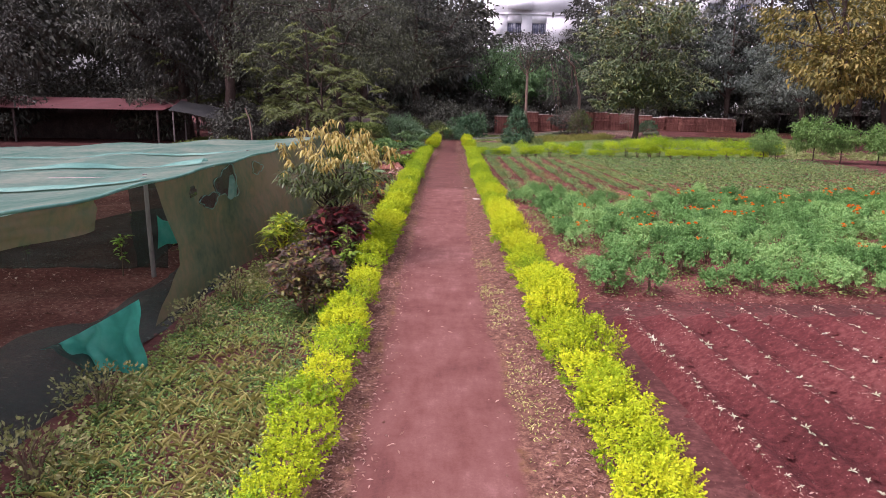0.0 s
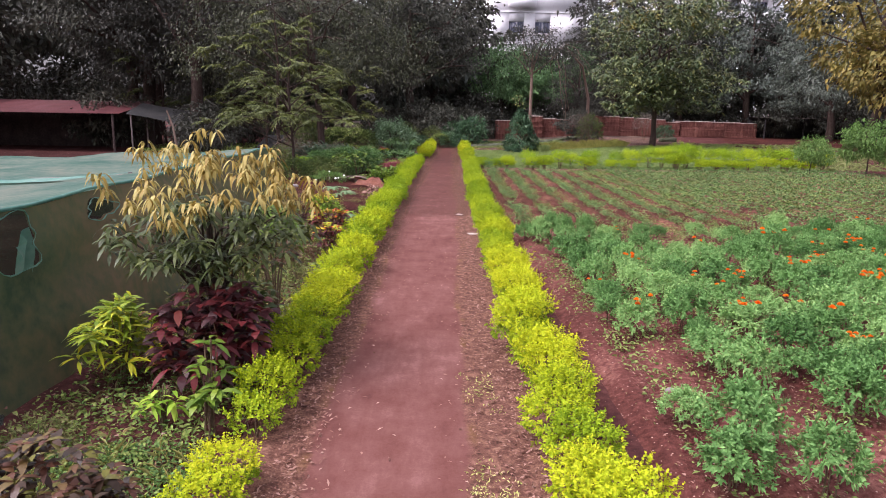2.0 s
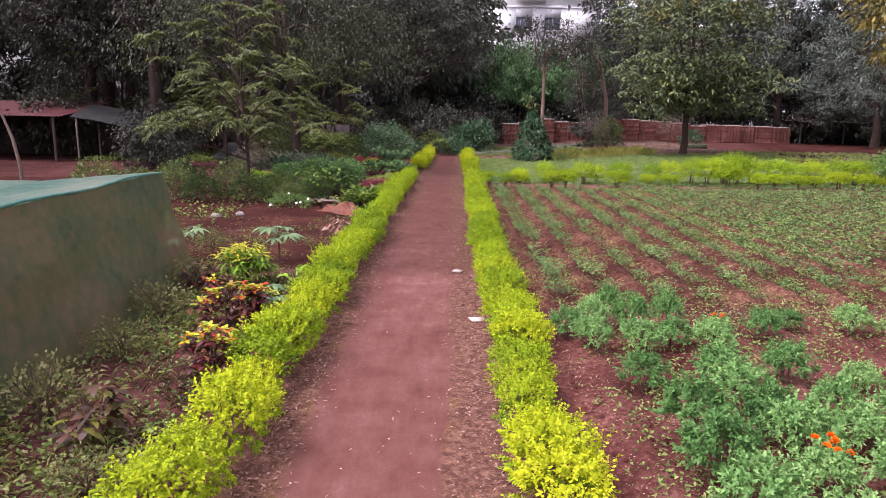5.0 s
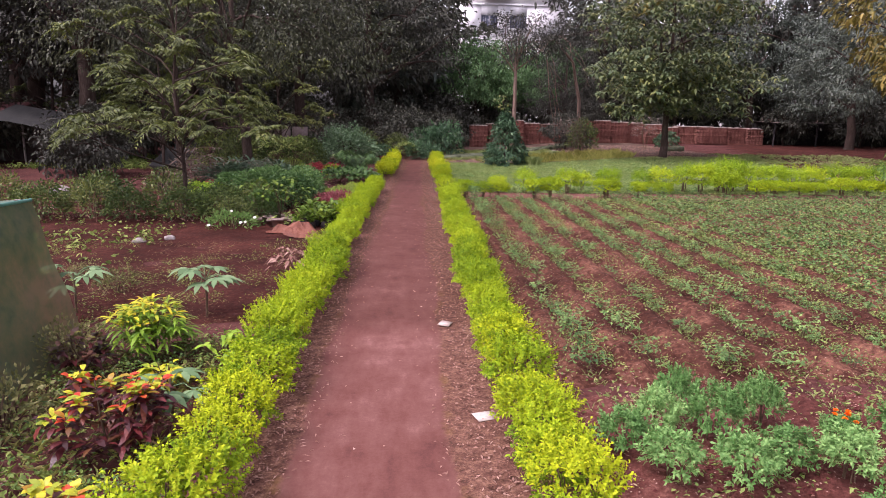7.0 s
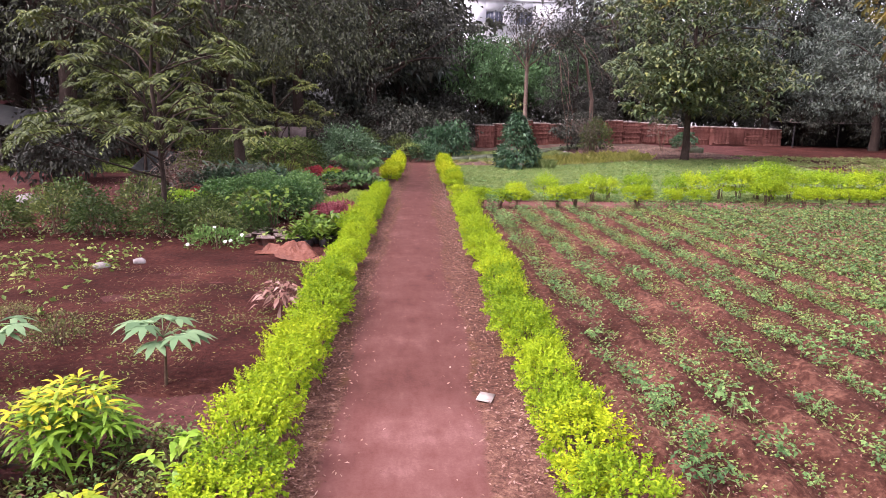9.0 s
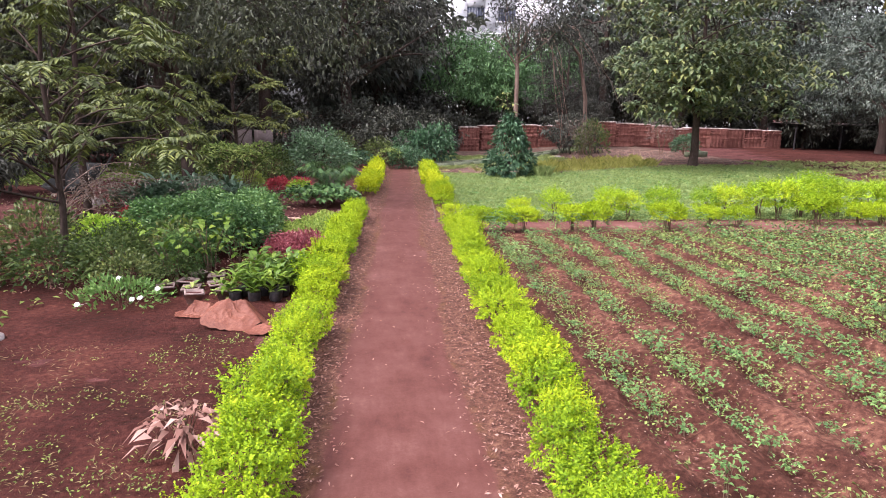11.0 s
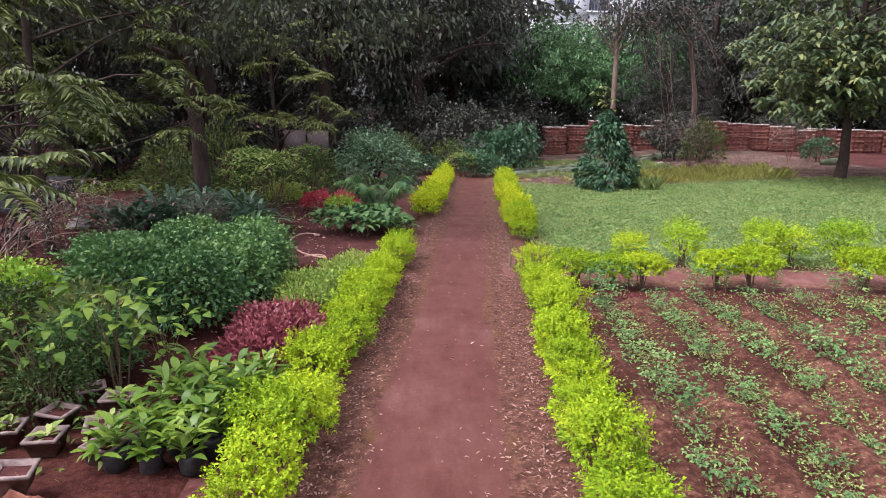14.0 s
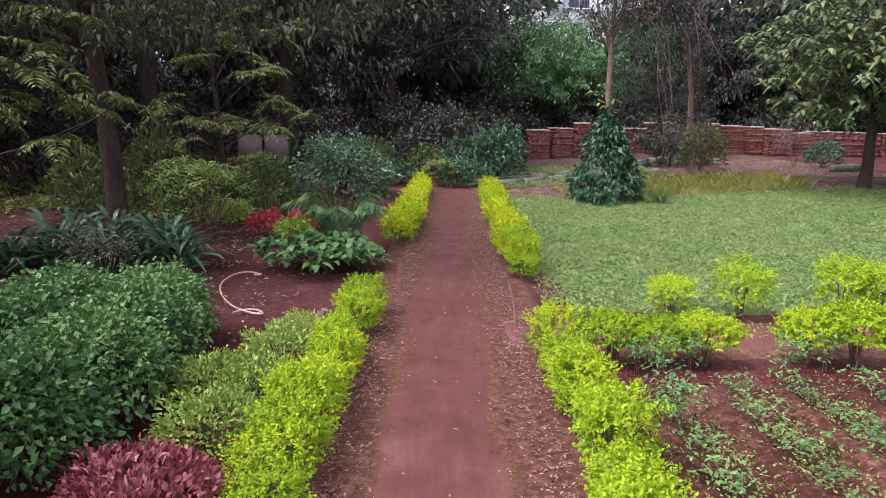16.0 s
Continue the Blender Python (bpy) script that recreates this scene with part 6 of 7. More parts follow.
croton(106, 0.34, 0.62, 60, 8, 0.12, 0.042, L_PLUM, "croton with plum, scarlet and golden leaves", -1.18, 15.5, L_FLAME)
croton(107, 0.24, 0.5, 36, 8, 0.11, 0.042, L_PLUM, "dark purple croton with yellow leaves by the hedge", -0.95, 14.3, L_FLAME)
croton(108, 0.2, 0.35, 14, 7, 0.13, 0.05, L_PLUM, "low dark red croton near the net corner", -1.95, 16.9, L_BRONZE)
croton(109, 0.32, 0.66, 62, 9, 0.15, 0.03, L_LIME, "rounded yellow-green croton on bare soil", -1.5, 17.2, L_YELLOW)
croton(110, 0.16, 0.3, 12, 8, 0.12, 0.045, L_YELLOW, "small yellow croton with red fallen leaves", -1.15, 16.5)
croton(111, 0.2, 0.45, 12, 8, 0.14, 0.05, L_BRONZE, "dark croton seedling among the weeds", -1.4, 13.2)
croton(112, 0.14, 0.42, 7, 8, 0.12, 0.05, L_LIME, "thin green shrub with bare lower stems", -0.78, 16.9)

# young mango with copper new leaves
q = np.random.default_rng(120)
n = 210
d = sphere_dirs(q, n)
c = d * [0.80, 0.76, 0.30] * (0.35 + 0.65 * q.random((n, 1)) ** 0.6) + [0, 0, 1.16]
tufts = sphere_dirs(q, 36)
tufts[:, 2] = np.abs(tufts[:, 2]) * 0.9 + 0.1
tufts = tufts * [0.80, 0.76, 0.52] * q.uniform(0.75, 1.12, (36, 1)) + [0, 0, 1.33]
new_tips = np.repeat(tufts, 6, 0) + q.normal(0, 1, (216, 3)) * [0.045, 0.045, 0.05]
g_old, g_new, t = Geo(), Geo(), Geo()
whorls(121, c, 8, 0.12, 0.032, 0.6, 3, 0.1, 0.5, g_old)
whorls(122, new_tips, 6, 0.082, 0.024, 1.15, 3, 0.1, 0.5, g_new)
tube(t, [(0, 0, -0.1), (0.02, 0, 0.4), (0, 0.03, 0.8), (0, 0, 1.3)], [0.035, 0.03, 0.026, 0.012], 8)
for k in range(0, n, 6):
    tube(t, limb_path(q, (0, 0.02, q.uniform(0.45, 1.0)), c[k], 0.06), np.linspace(0.014, 0.004, 6), 5)
thing("mango_sapling", "young mango tree with copper drooping new leaves over dark old ones", "mango tree", "", [("trunk", t.mesh("mango_trunk", M_BARK, True)), ("old_leaves", g_old.mesh("mango_old", L_MANGO), "dark leathery leaves"), ("new_leaves", g_new.mesh("mango_new", L_COPPER), "hanging copper-yellow young leaves")], pose(-1.27, 9.55, 0))
clump("leafy_shrub", "shrub with an olive-green strap-leaved crown on dark stems", "shrub", L_BLADE, whorls(123, [(0.3 * math.cos(k * 2.4) * math.sqrt(k / 34), 0.3 * math.sin(k * 2.4) * math.sqrt(k / 34), 1.16 - 0.42 * (k / 34) * (0.6 + 0.4 * math.sin(k * 7))) for k in range(34)], 10, 0.17, 0.034, 0.6, 3, 0.5), 123, (9, 1.0, 0.25, 0.012), pose(-1.08, 10.85, 0))
clump("hibiscus_shrub", "dark leafy hibiscus shrub under the mango", "shrub", L_MANGO, shrub_foliage(124, 0.4, 0.4, 0.4, 420, 0.11, 0.05, 0.2, 0, 0.2, 2, 0.4), 124, (7, 0.5, 0.3, 0.01), pose(-1.3, 10.3, 0))

# papaya seedlings
def papaya(seed, h, leaf_count):
    q = np.random.default_rng(seed)
    th = tagged(new("papaya_plant"), "young papaya plant with lobed grey-green leaves on a thin stem", "papaya")
    g = Geo()
    tube(g, [(0, 0, -0.05), (0.01, 0, h * 0.5), (0, 0.01, h)], [0.014, 0.012, 0.009], 7)
    part("stem", g.mesh("papaya_stem", M_TWIG, True), th)
    for k in range(leaf_count):
        a = k * 2.4 + q.normal(0, 0.2)
        s = q.uniform(0.13, 0.24)
        c = np.array([s * math.cos(a), s * math.sin(a), h + q.uniform(-0.14, 0.08)])
        g = Geo()
        tube(g, [(0, 0, h - 0.06), tuple(c * 0.6 + np.array([0, 0, 0.4 * h + 0.02])), tuple(c)], 0.004, 4)
        m = 7
        b = a + np.linspace(-2.2, 2.2, m)
        leaves(g, np.repeat(c[None], m, 0), np.stack([np.cos(b), np.sin(b), np.full(m, -0.05)], 1), np.array([0, 0, 1.0]) + q.normal(0, 0.12, (m, 3)), np.linspace(0.6, 1, 4)[[0, 1, 2, 3, 2, 1, 0]] * 0.21, 0.062, 0.3, 3)
        part("leaf", g.mesh("papaya_leaf", L_BLUE), th)
    return th


papaya(131, 0.46, 9).matrix_basis = pose(-1.35, 18.5, 0)
papaya(132, 0.45, 6).matrix_basis = pose(-2.75, 18.6, 0)
papaya(133, 0.3, 5).matrix_basis = pose(-0.95, 16.0, 0)
clump("wilted_plant", "wilted brownish leafy plant leaning on the hedge", "plant", L_DRY, shrub_foliage(134, 0.22, 0.2, 0.2, 120, 0.16, 0.05, 0.14, 0, 0.2, 2, 0.7), 134, (5, 0.3, 0.12, 0.006), pose(-0.72, 20.5, 0))

# sacking, pots, nursery bags
def draped(w, d, h, seed, peak=(0.22, 0.2)):
    """Stiff sacking dropped over a lump: flat panels that meet in hard creases, slack between them, with a torn angular hem."""
    rings, spokes = 26, 96
    R, A = np.meshgrid(np.linspace(0.0, 1.0, rings), np.arange(spokes) * 2 * math.pi / spokes)
    corner = seed + np.array([0.3, 1.45, 2.35, 3.2, 4.3, 5.35])
    reach = np.array([1.12, 0.8, 1.0, 1.15, 0.85, 1.1])
    hem = np.min(reach[:, None, None] / np.maximum(0.35, np.cos(((A[None] - corner[:, None, None] + math.pi) % (2 * math.pi)) - math.pi)), 0)
    hem = np.minimum(hem, 1.25) * (1 + 0.025 * np.sin(17 * A + seed))
    X, Y = R * hem * np.cos(A), R * hem * np.sin(A)
    lean = seed + np.array([0.1, 1.5, 3.25, 4.55])
    slope = np.array([1.5, 1.7, 0.55, 0.95])
    U = X - peak[0] + 0.05 * wavy(X, Y, 2.2, seed)
    V = Y - peak[1] + 0.05 * wavy(Y, X, 2.6, seed + 2)
    planes = np.array([1.25, 1.0, 1.2, 1.0])[:, None, None] - slope[:, None, None] * (np.cos(lean)[:, None, None] * U + np.sin(lean)[:, None, None] * V)
    order = np.sort(planes, 0)
    fold = np.clip(order[0], 0, 1) * (1 - 0.12 * smooth((X + 0.5) / 0.8))
    slack = 0.16 * smooth((order[1] - order[0]) / 0.5) * fold
    crease = 0.09 * (1 - np.abs(wavy(X + 0.3 * Y, Y, 2.8, seed))) ** 5 + 0.04 * (1 - np.abs(wavy(X, Y - 0.4 * X, 7.0, seed + 1))) ** 4
    Z = np.maximum(0.0, fold - slack + crease * smooth((1 - R) / 0.15)) * h + 0.010
    g = Geo()
    i, j = np.arange(spokes)[:, None], np.arange(rings - 1)[None]
    k = (i + 1) % spokes
    g.add(np.stack([X * w, Y * d, Z], -1), np.stack([(i * rings + j).ravel(), (i * rings + j + 1).ravel(), (k * rings + j + 1).ravel(), (k * rings + j).ravel()], 1))
    return g.mesh("sacking", M_SACK, True)


single("crumpled_sack", draped(0.29, 0.27, 0.25, 0.0), "crumpled orange-brown sacking heaped on the soil", "sack").matrix_basis = pose(-0.92, 23.25, 0.0, 0, 0, 8)
single("sack_scrap", draped(0.2, 0.13, 0.06, 2.0), "flat torn scrap of orange-brown sacking", "sack").matrix_basis = pose(-0.62, 23.0, 0.0, 0, 0, 10)
single("crumpled_cloth", draped(0.18, 0.17, 0.15, 3.0), "small dusty orange cloth bundle below a pot", "cloth").matrix_basis = pose(-1.42, 23.62, 0.0)


def pot_mesh(w, h):
    g = Geo()
    o0, o1, i1 = w * 0.36, w * 0.5, w * 0.43
    rings = [(o0, 0), (o1 * 0.97, h * 0.85), (o1 * 1.06, h * 0.85), (o1 * 1.06, h), (i1, h), (i1 * 0.9, h * 0.75)]
    v = [(sx * s, sy * s, z) for s, z in rings for sx, sy in ((-1, -1), (1, -1), (1, 1), (-1, 1))]
    q = [(k * 4 + j, k * 4 + (j + 1) % 4, k * 4 + 4 + (j + 1) % 4, k * 4 + 4 + j) for k in range(5) for j in range(4)]
    g.add(v, q + [(20, 21, 22, 23)], [(3, 2, 1, 0)])
    return g


def potted(seed, w, h, plant):
    extra = [("pot", pot_mesh(w, h).mesh("pot", M_POT)), ("soil", Geo().add([(-w * 0.4, -w * 0.4, h * 0.77), (w * 0.4, -w * 0.4, h * 0.77), (w * 0.4, w * 0.4, h * 0.77), (-w * 0.4, w * 0.4, h * 0.77)], [(0, 1, 2, 3)]).mesh("pot_soil", M_SOIL))]
    if plant:
        extra.append(("plant", whorls(seed, [(0, 0, h * 0.8), (0.03, 0.02, h)], 6, 0.12, 0.045, 0.3, 3, 0.7).mesh("pot_plant", L_WEED)))
    return thing("square_pot", "dusty square plastic nursery pot with soil" if not plant else "dusty square nursery pot with a small plant", "pot", "nursery pots", extra)


for k, (x, y, z, a, pl) in enumerate([(-1.45, 23.75, 0.1, 15, 0), (-1.62, 24.35, 0, 5, 1), (-1.36, 24.55, 0, 20, 1), (-1.75, 24.7, 0, -10, 0), (-1.45, 24.95, 0, 8, 1), (-1.72, 25.1, 0, 30, 0), (-1.2, 24.25, 0, -12, 1), (-1.95, 24.45, 0, 12, 1)]):
    potted(140 + k, 0.2, 0.13, pl).matrix_basis = pose(x, y, z, 3 * math.sin(k), 4 * math.cos(k * 2), a)


def nursery_bag(seed):
    q = np.random.default_rng(seed)
    g = Geo()
    a = np.linspace(0, 2 * math.pi, 11)[:-1]
    rows = [(0.075, 0), (0.09, 0.04), (0.085, 0.09), (0.09, 0.13), (0.078, 0.14), (0.065, 0.12)]
    v = np.array([(rr * math.cos(t) * (1 + 0.06 * math.sin(3 * t + z * 20)), rr * math.sin(t), z) for rr, z in rows for t in a])
    g.add(v, [(k * 10 + j, k * 10 + (j + 1) % 10, k * 10 + 10 + (j + 1) % 10, k * 10 + 10 + j) for k in range(5) for j in range(10)], [list(range(50, 60))])
    f = whorls(seed, [(q.normal(0, 0.05), q.normal(0, 0.05), z) for z in (0.13, 0.17, 0.22, 0.28, 0.34)], 8, 0.23, 0.055, 0.35, 4, 0.95)
    return thing("bagged_plant", "lush green blade-leaved plant in a black nursery bag", "potted plant", "bagged nursery plants", [("bag", g.mesh("bag", M_BAG, True)), ("foliage", f.mesh("bag_leaves", L_BLADE))])


bags = Kinds([lambda: nursery_bag(151), lambda: nursery_bag(152), lambda: nursery_bag(153)])
for k in range(15):
    bags.put(k % 3, -1.08 + 0.24 * (k % 3) + 0.05 * (k // 3) + 0.02 * math.sin(k * 5), 24.15 + 0.22 * (k // 3), k * 77.0, 0.85 + 0.2 * math.sin(k * 3) ** 2, 0.0)

# daisies
th = clump("daisy_clump", "low green clump of white daisies on the soil edge", "daisies", L_FRESH, shrub_foliage(160, 0.5, 0.35, 0.26, 700, 0.07, 0.025, 0.08, 0, 0.7), 160, (8, 0.25, 0.3, 0.004), pose(-2.3, 23.95, 0))
for k, (x, y, z) in enumerate([(0.22, -0.28, 0.17), (0.30, -0.26, 0.18), (0.44, -0.1, 0.24), (-0.35, -0.28, 0.12), (0.0, 0.0, 0.34)]):
    g = Geo()
    tube(g, [(x * 0.8, y * 0.8 + 0.05, 0.1), (x, y + 0.02, z - 0.02)], 0.0015, 4)
    a = np.arange(11) * 0.5712
    leaves(g, np.tile([[x, y, z]], (11, 1)), np.stack([np.cos(a), np.sin(a) * 0.75, np.sin(a) * 0.66], 1), np.tile([[0, -0.66, 0.75]], (11, 1)), 0.036, 0.014, 0.05)
    part("flower", g.mesh("daisy_flower", L_WHITE), th, "white daisy flower")

# shrub kinds for the left border
def bush_maker(name, label, category, leaf, seed, rx, ry, rz, n, L, W, z0, tip=0.4, seg=1, droop=0.25, lumps=5, shell=0.55):
    return lambda: clump(name, label, category, leaf, shrub_foliage(seed, rx, ry, rz, n, L, W, z0, 0, tip, seg, droop, lumps, shell), seed, (8, rz + z0 * 0.5, rx * 0.6, 0.01))


border = Kinds([
    bush_maker("green_bush", "dense deep green leafy bush", "bush", L_TEAL, 171, 0.54, 0.54, 0.5, 4200, 0.062, 0.04, 0.25, 0.15, 1, 0.28, 9),
    bush_maker("crimson_shrub", "low clipped shrub with crimson-purple leaves", "shrub", L_PINK, 172, 0.42, 0.42, 0.3, 2400, 0.066, 0.026, 0.14, 0.6),
    bush_maker("red_shrub", "low shrub with bright red leaves", "shrub", L_RED, 173, 0.42, 0.38, 0.3, 900, 0.085, 0.04, 0.12, 0.6),
    bush_maker("olive_bush", "low bush with small olive and reddish leaves", "bush", L_LOWBUSH, 174, 0.36, 0.4, 0.26, 1700, 0.06, 0.024, 0.12, 0.6),
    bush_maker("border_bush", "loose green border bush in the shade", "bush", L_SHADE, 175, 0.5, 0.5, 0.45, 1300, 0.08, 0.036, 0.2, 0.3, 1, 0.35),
    bush_maker("border_bush", "dusky green shrub with fine leaves", "bush", L_OLIVE, 176, 0.55, 0.5, 0.5, 900, 0.1, 0.035, 0.22, 0.4),
    bush_maker("yellow_bush", "low bush with golden-green leaves", "bush", L_LIME, 177, 0.42, 0.42, 0.34, 800, 0.085, 0.045, 0.15, 0.4),
    lambda: clump("strap_lily", "clump of dark arching strap-leaved lilies", "lily", L_LILY, whorls(178, [(0.25 * math.cos(k * 2.4) * math.sqrt(k / 12), 0.25 * math.sin(k * 2.4) * math.sqrt(k / 12), 0.05) for k in range(13)], 9, 0.62, 0.055, 0.45, 5, 1.0), 178, (3, 0.1, 0.1, 0.01)),
    lambda: clump("sprig_shrub", "tall loose shrub with yellow-green lance leaves", "shrub", L_WEED, whorls(179, [(0.75 * math.cos(k * 2.4) * math.sqrt(k / 60), 0.75 * math.sin(k * 2.4) * math.sqrt(k / 60), 1.25 - 0.8 * (k / 60) * (0.6 + 0.4 * math.sin(k * 7))) for k in range(60)], 9, 0.22, 0.04, 0.3, 3, 0.6), 179, (12, 1.0, 0.6, 0.012)),
    lambda: clump("broad_leaf_plant", "sprawling plant with broad green heart leaves", "plant", L_BLADE, whorls(180, [(0.26 * math.cos(k * 2.4) * math.sqrt(k / 12), 0.28 * math.sin(k * 2.4) * math.sqrt(k / 12), 0.3 + 0.35 * abs(math.sin(k * 3))) for k in range(14)], 3, 0.11, 0.07, 0.5, 3, 0.15, 0.4), 180, (8, 0.55, 0.25, 0.006)),
    lambda: clump("ground_plant", "low patch of blue-green broad leaves", "plant", L_TEAL, whorls(181, [(0.55 * math.cos(k * 2.4) * math.sqrt(k / 30), 0.45 * math.sin(k * 2.4) * math.sqrt(k / 30), 0.12 + 0.12 * abs(math.sin(k * 3))) for k in range(32)], 6, 0.19, 0.09, 0.35, 3, 0.5, 0.42), 181, (6, 0.15, 0.3, 0.006)),
    lambda: clump("dry_shrub", "half-bare shrub with brown twigs and few leaves", "shrub", L_GREYLEAF, shrub_foliage(182, 0.75, 0.65, 0.85, 600, 0.075, 0.028, 0.75, 0, 0.2, 1, 0.3, 6, 0.3), 182, (10, 1.5, 0.85, 0.007)),
    bush_maker("weedy_bush", "untidy brownish weeds growing along the net foot", "weeds", L_ROUGH, 183, 0.34, 0.34, 0.26, 560, 0.045, 0.022, 0.1, 0.5, 1, 0.2, 5, 0.3),
    bush_maker("shade_bush", "dark blue-green bush in the shade at the path end", "bush", L_CONE, 184, 0.55, 0.55, 0.5, 900, 0.12, 0.055, 0.22, 0.3, 1, 0.35),
])
for k, x, y, s, tall in [
    (0, -1.62, 26.9, 1.05, 1.0), (0, -1.5, 27.7, 1.0, 1.05), (0, -1.55, 28.5, 0.98, 1.05), (0, -1.62, 29.2, 0.92, 1.1), (0, -1.8, 29.85, 0.75, 1.05), (0, -2.4, 27.2, 1.1, 1.0), (0, -2.35, 28.2, 1.05, 1.0), (0, -2.45, 29.2, 1.0, 1.0), (0, -3.2, 28.4, 1.0, 0.9),
    (1, -0.58, 25.6, 1.0, 1.0), (1, -0.48, 26.15, 1.0, 1.05), (1, -0.7, 26.35, 0.9, 1.0),
    (2, -1.95, 35.2, 0.9, 1.05), (2, -1.35, 35.5, 0.85, 1.0), (2, -3.6, 30.2, 0.8, 0.8), (2, -4.3, 30.6, 0.7, 0.8),
    (3, -0.5, 27.2, 1.0, 1.0), (3, -0.35, 27.9, 0.95, 1.0), (3, -0.72, 28.0, 0.9, 1.0), (3, -0.36, 28.6, 0.9, 1.1), (3, -0.3, 29.2, 0.75, 1.1), (3, -2.9, 36.2, 1.2, 1.0),
    (6, -3.4, 27.2, 1.0, 1.0), (6, -3.9, 27.6, 0.9, 1.1), (6, -1.3, 34.4, 0.8, 1.0),
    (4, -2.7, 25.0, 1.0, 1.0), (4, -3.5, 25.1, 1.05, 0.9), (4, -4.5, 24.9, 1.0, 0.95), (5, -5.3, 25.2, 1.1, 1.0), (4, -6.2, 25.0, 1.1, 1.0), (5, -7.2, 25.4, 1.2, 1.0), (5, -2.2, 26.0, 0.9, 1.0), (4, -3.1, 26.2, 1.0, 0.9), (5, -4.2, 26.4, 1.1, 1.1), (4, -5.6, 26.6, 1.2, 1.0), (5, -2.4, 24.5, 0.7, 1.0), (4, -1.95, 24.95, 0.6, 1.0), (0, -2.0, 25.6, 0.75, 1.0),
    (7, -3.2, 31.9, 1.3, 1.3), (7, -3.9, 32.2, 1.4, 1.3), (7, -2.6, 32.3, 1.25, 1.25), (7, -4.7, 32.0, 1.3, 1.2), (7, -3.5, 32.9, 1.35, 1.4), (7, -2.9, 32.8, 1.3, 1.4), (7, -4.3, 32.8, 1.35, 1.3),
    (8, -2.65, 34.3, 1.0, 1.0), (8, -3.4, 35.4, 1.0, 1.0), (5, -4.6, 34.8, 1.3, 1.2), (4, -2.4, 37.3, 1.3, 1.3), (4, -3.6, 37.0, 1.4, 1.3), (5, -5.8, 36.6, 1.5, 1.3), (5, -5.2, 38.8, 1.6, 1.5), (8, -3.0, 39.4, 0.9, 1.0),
    (9, -1.62, 25.35, 1.3, 0.95), (9, -2.0, 25.0, 1.15, 1.0), (9, -1.3, 25.5, 1.1, 0.85),
    (10, -0.5, 32.1, 1.1, 1.4), (10, -0.95, 32.5, 1.0, 1.4), (10, 0.0, 32.4, 0.8, 1.5), (10, -0.4, 32.7, 1.0, 1.6),
    (11, -4.6, 29.9, 0.9, 0.8), (11, -3.0, 31.1, 0.7, 0.8),
    (12, -2.15, 9.9, 1.0, 1.0), (12, -2.05, 7.3, 1.0, 1.0), (12, -2.2, 6.4, 0.9, 1.0), (12, -2.3, 4.6, 1.0, 0.9), (12, -2.25, 3.6, 1.1, 0.9), (12, -1.9, 11.2, 1.1, 0.9), (12, -1.8, 12.3, 1.0, 1.0), (12, -1.9, 13.5, 1.2, 1.0), (12, -1.9, 14.7, 1.0, 1.0), (12, -2.0, 15.8, 1.1, 1.1), (12, -2.1, 17.0, 1.0, 1.2), (12, -1.35, 11.8, 0.9, 0.8), (12, -1.2, 12.6, 0.8, 0.8), (12, -2.6, 19.4, 0.9, 1.0), (12, -3.4, 20.2, 0.7, 0.8),
    (12, -1.95, 8.2, 0.8, 0.9), (12, -1.3, 7.6, 0.7, 0.7), (12, -2.5, 3.0, 1.0, 0.9), (12, -1.7, 9.9, 0.8, 0.8),
    (13, 1.9, 43.4, 1.1, 1.1), (8, 1.4, 43.0, 0.7, 0.9), (13, 2.5, 43.0, 0.9, 1.2), (13, 0.2, 43.8, 1.1, 0.8), (13, 3.0, 45.2, 1.5, 1.4), (13, 3.5, 46.0, 1.6, 1.5), (13, 2.3, 45.8, 1.4, 1.4), (5, -0.6, 44.4, 1.5, 1.2), (5, 1.0, 44.6, 1.4, 1.1),
    (11, 10.2, 46.4, 1.1, 1.1), (5, 10.9, 47.0, 1.5, 1.5), (11, 14.6, 47.5, 1.2, 1.0), (13, 16.0, 48.0, 1.2, 1.1),
]:
    border.put(k, x, y, (x * 97 + y * 53) % 360, s, None, "", tall)

# bare branches of a dead shrub arching over the border
q = np.random.default_rng(188)
f, limbs = Geo(), []
for k in range(11):
    a, g = q.uniform(-0.6, 2.4), Geo()
    p = np.array([q.normal(0, 0.12), q.normal(0, 0.12), 0.0])
    step = np.array([0.10 * math.cos(a), 0.06 * math.sin(a), 0.2])
    pts = [p.copy()]
    for _ in range(11):
        step = step + np.array([q.normal(0.012, 0.03), q.normal(0, 0.03), q.normal(-0.022, 0.02)])
        p = p + step
        pts.append(p.copy())
    tube(g, pts, np.linspace(0.014, 0.003, 12), 5)
    for j in (4, 6, 8, 9):
        w = pts[j] + q.normal(0, 0.2, 3)
        tube(g, [pts[j], (pts[j] + w) / 2 + [0, 0, 0.05], w], [0.006, 0.004, 0.002], 4)
        whorls(int(q.integers(9999)), [w, pts[j + 2]], 4, 0.085, 0.03, 0.7, 2, 0.0, 0.5, f)
    limbs.append(("branch", g.mesh("dead_shrub_branch", M_PALE_BARK, True)))
thing("dead_shrub", "arching bare-stemmed shrub with a few withered leaves", "dead shrub", "", [*limbs, ("foliage", f.mesh("dead_shrub_leaves", L_GREYLEAF))], pose(-5.3, 29.6, 0))
g = Geo()
tube(g, [(0, 0, -0.08), (0.01, 0.0, 0.25), (-0.03, 0.02, 0.5)], [0.014, 0.013, 0.011], 7)
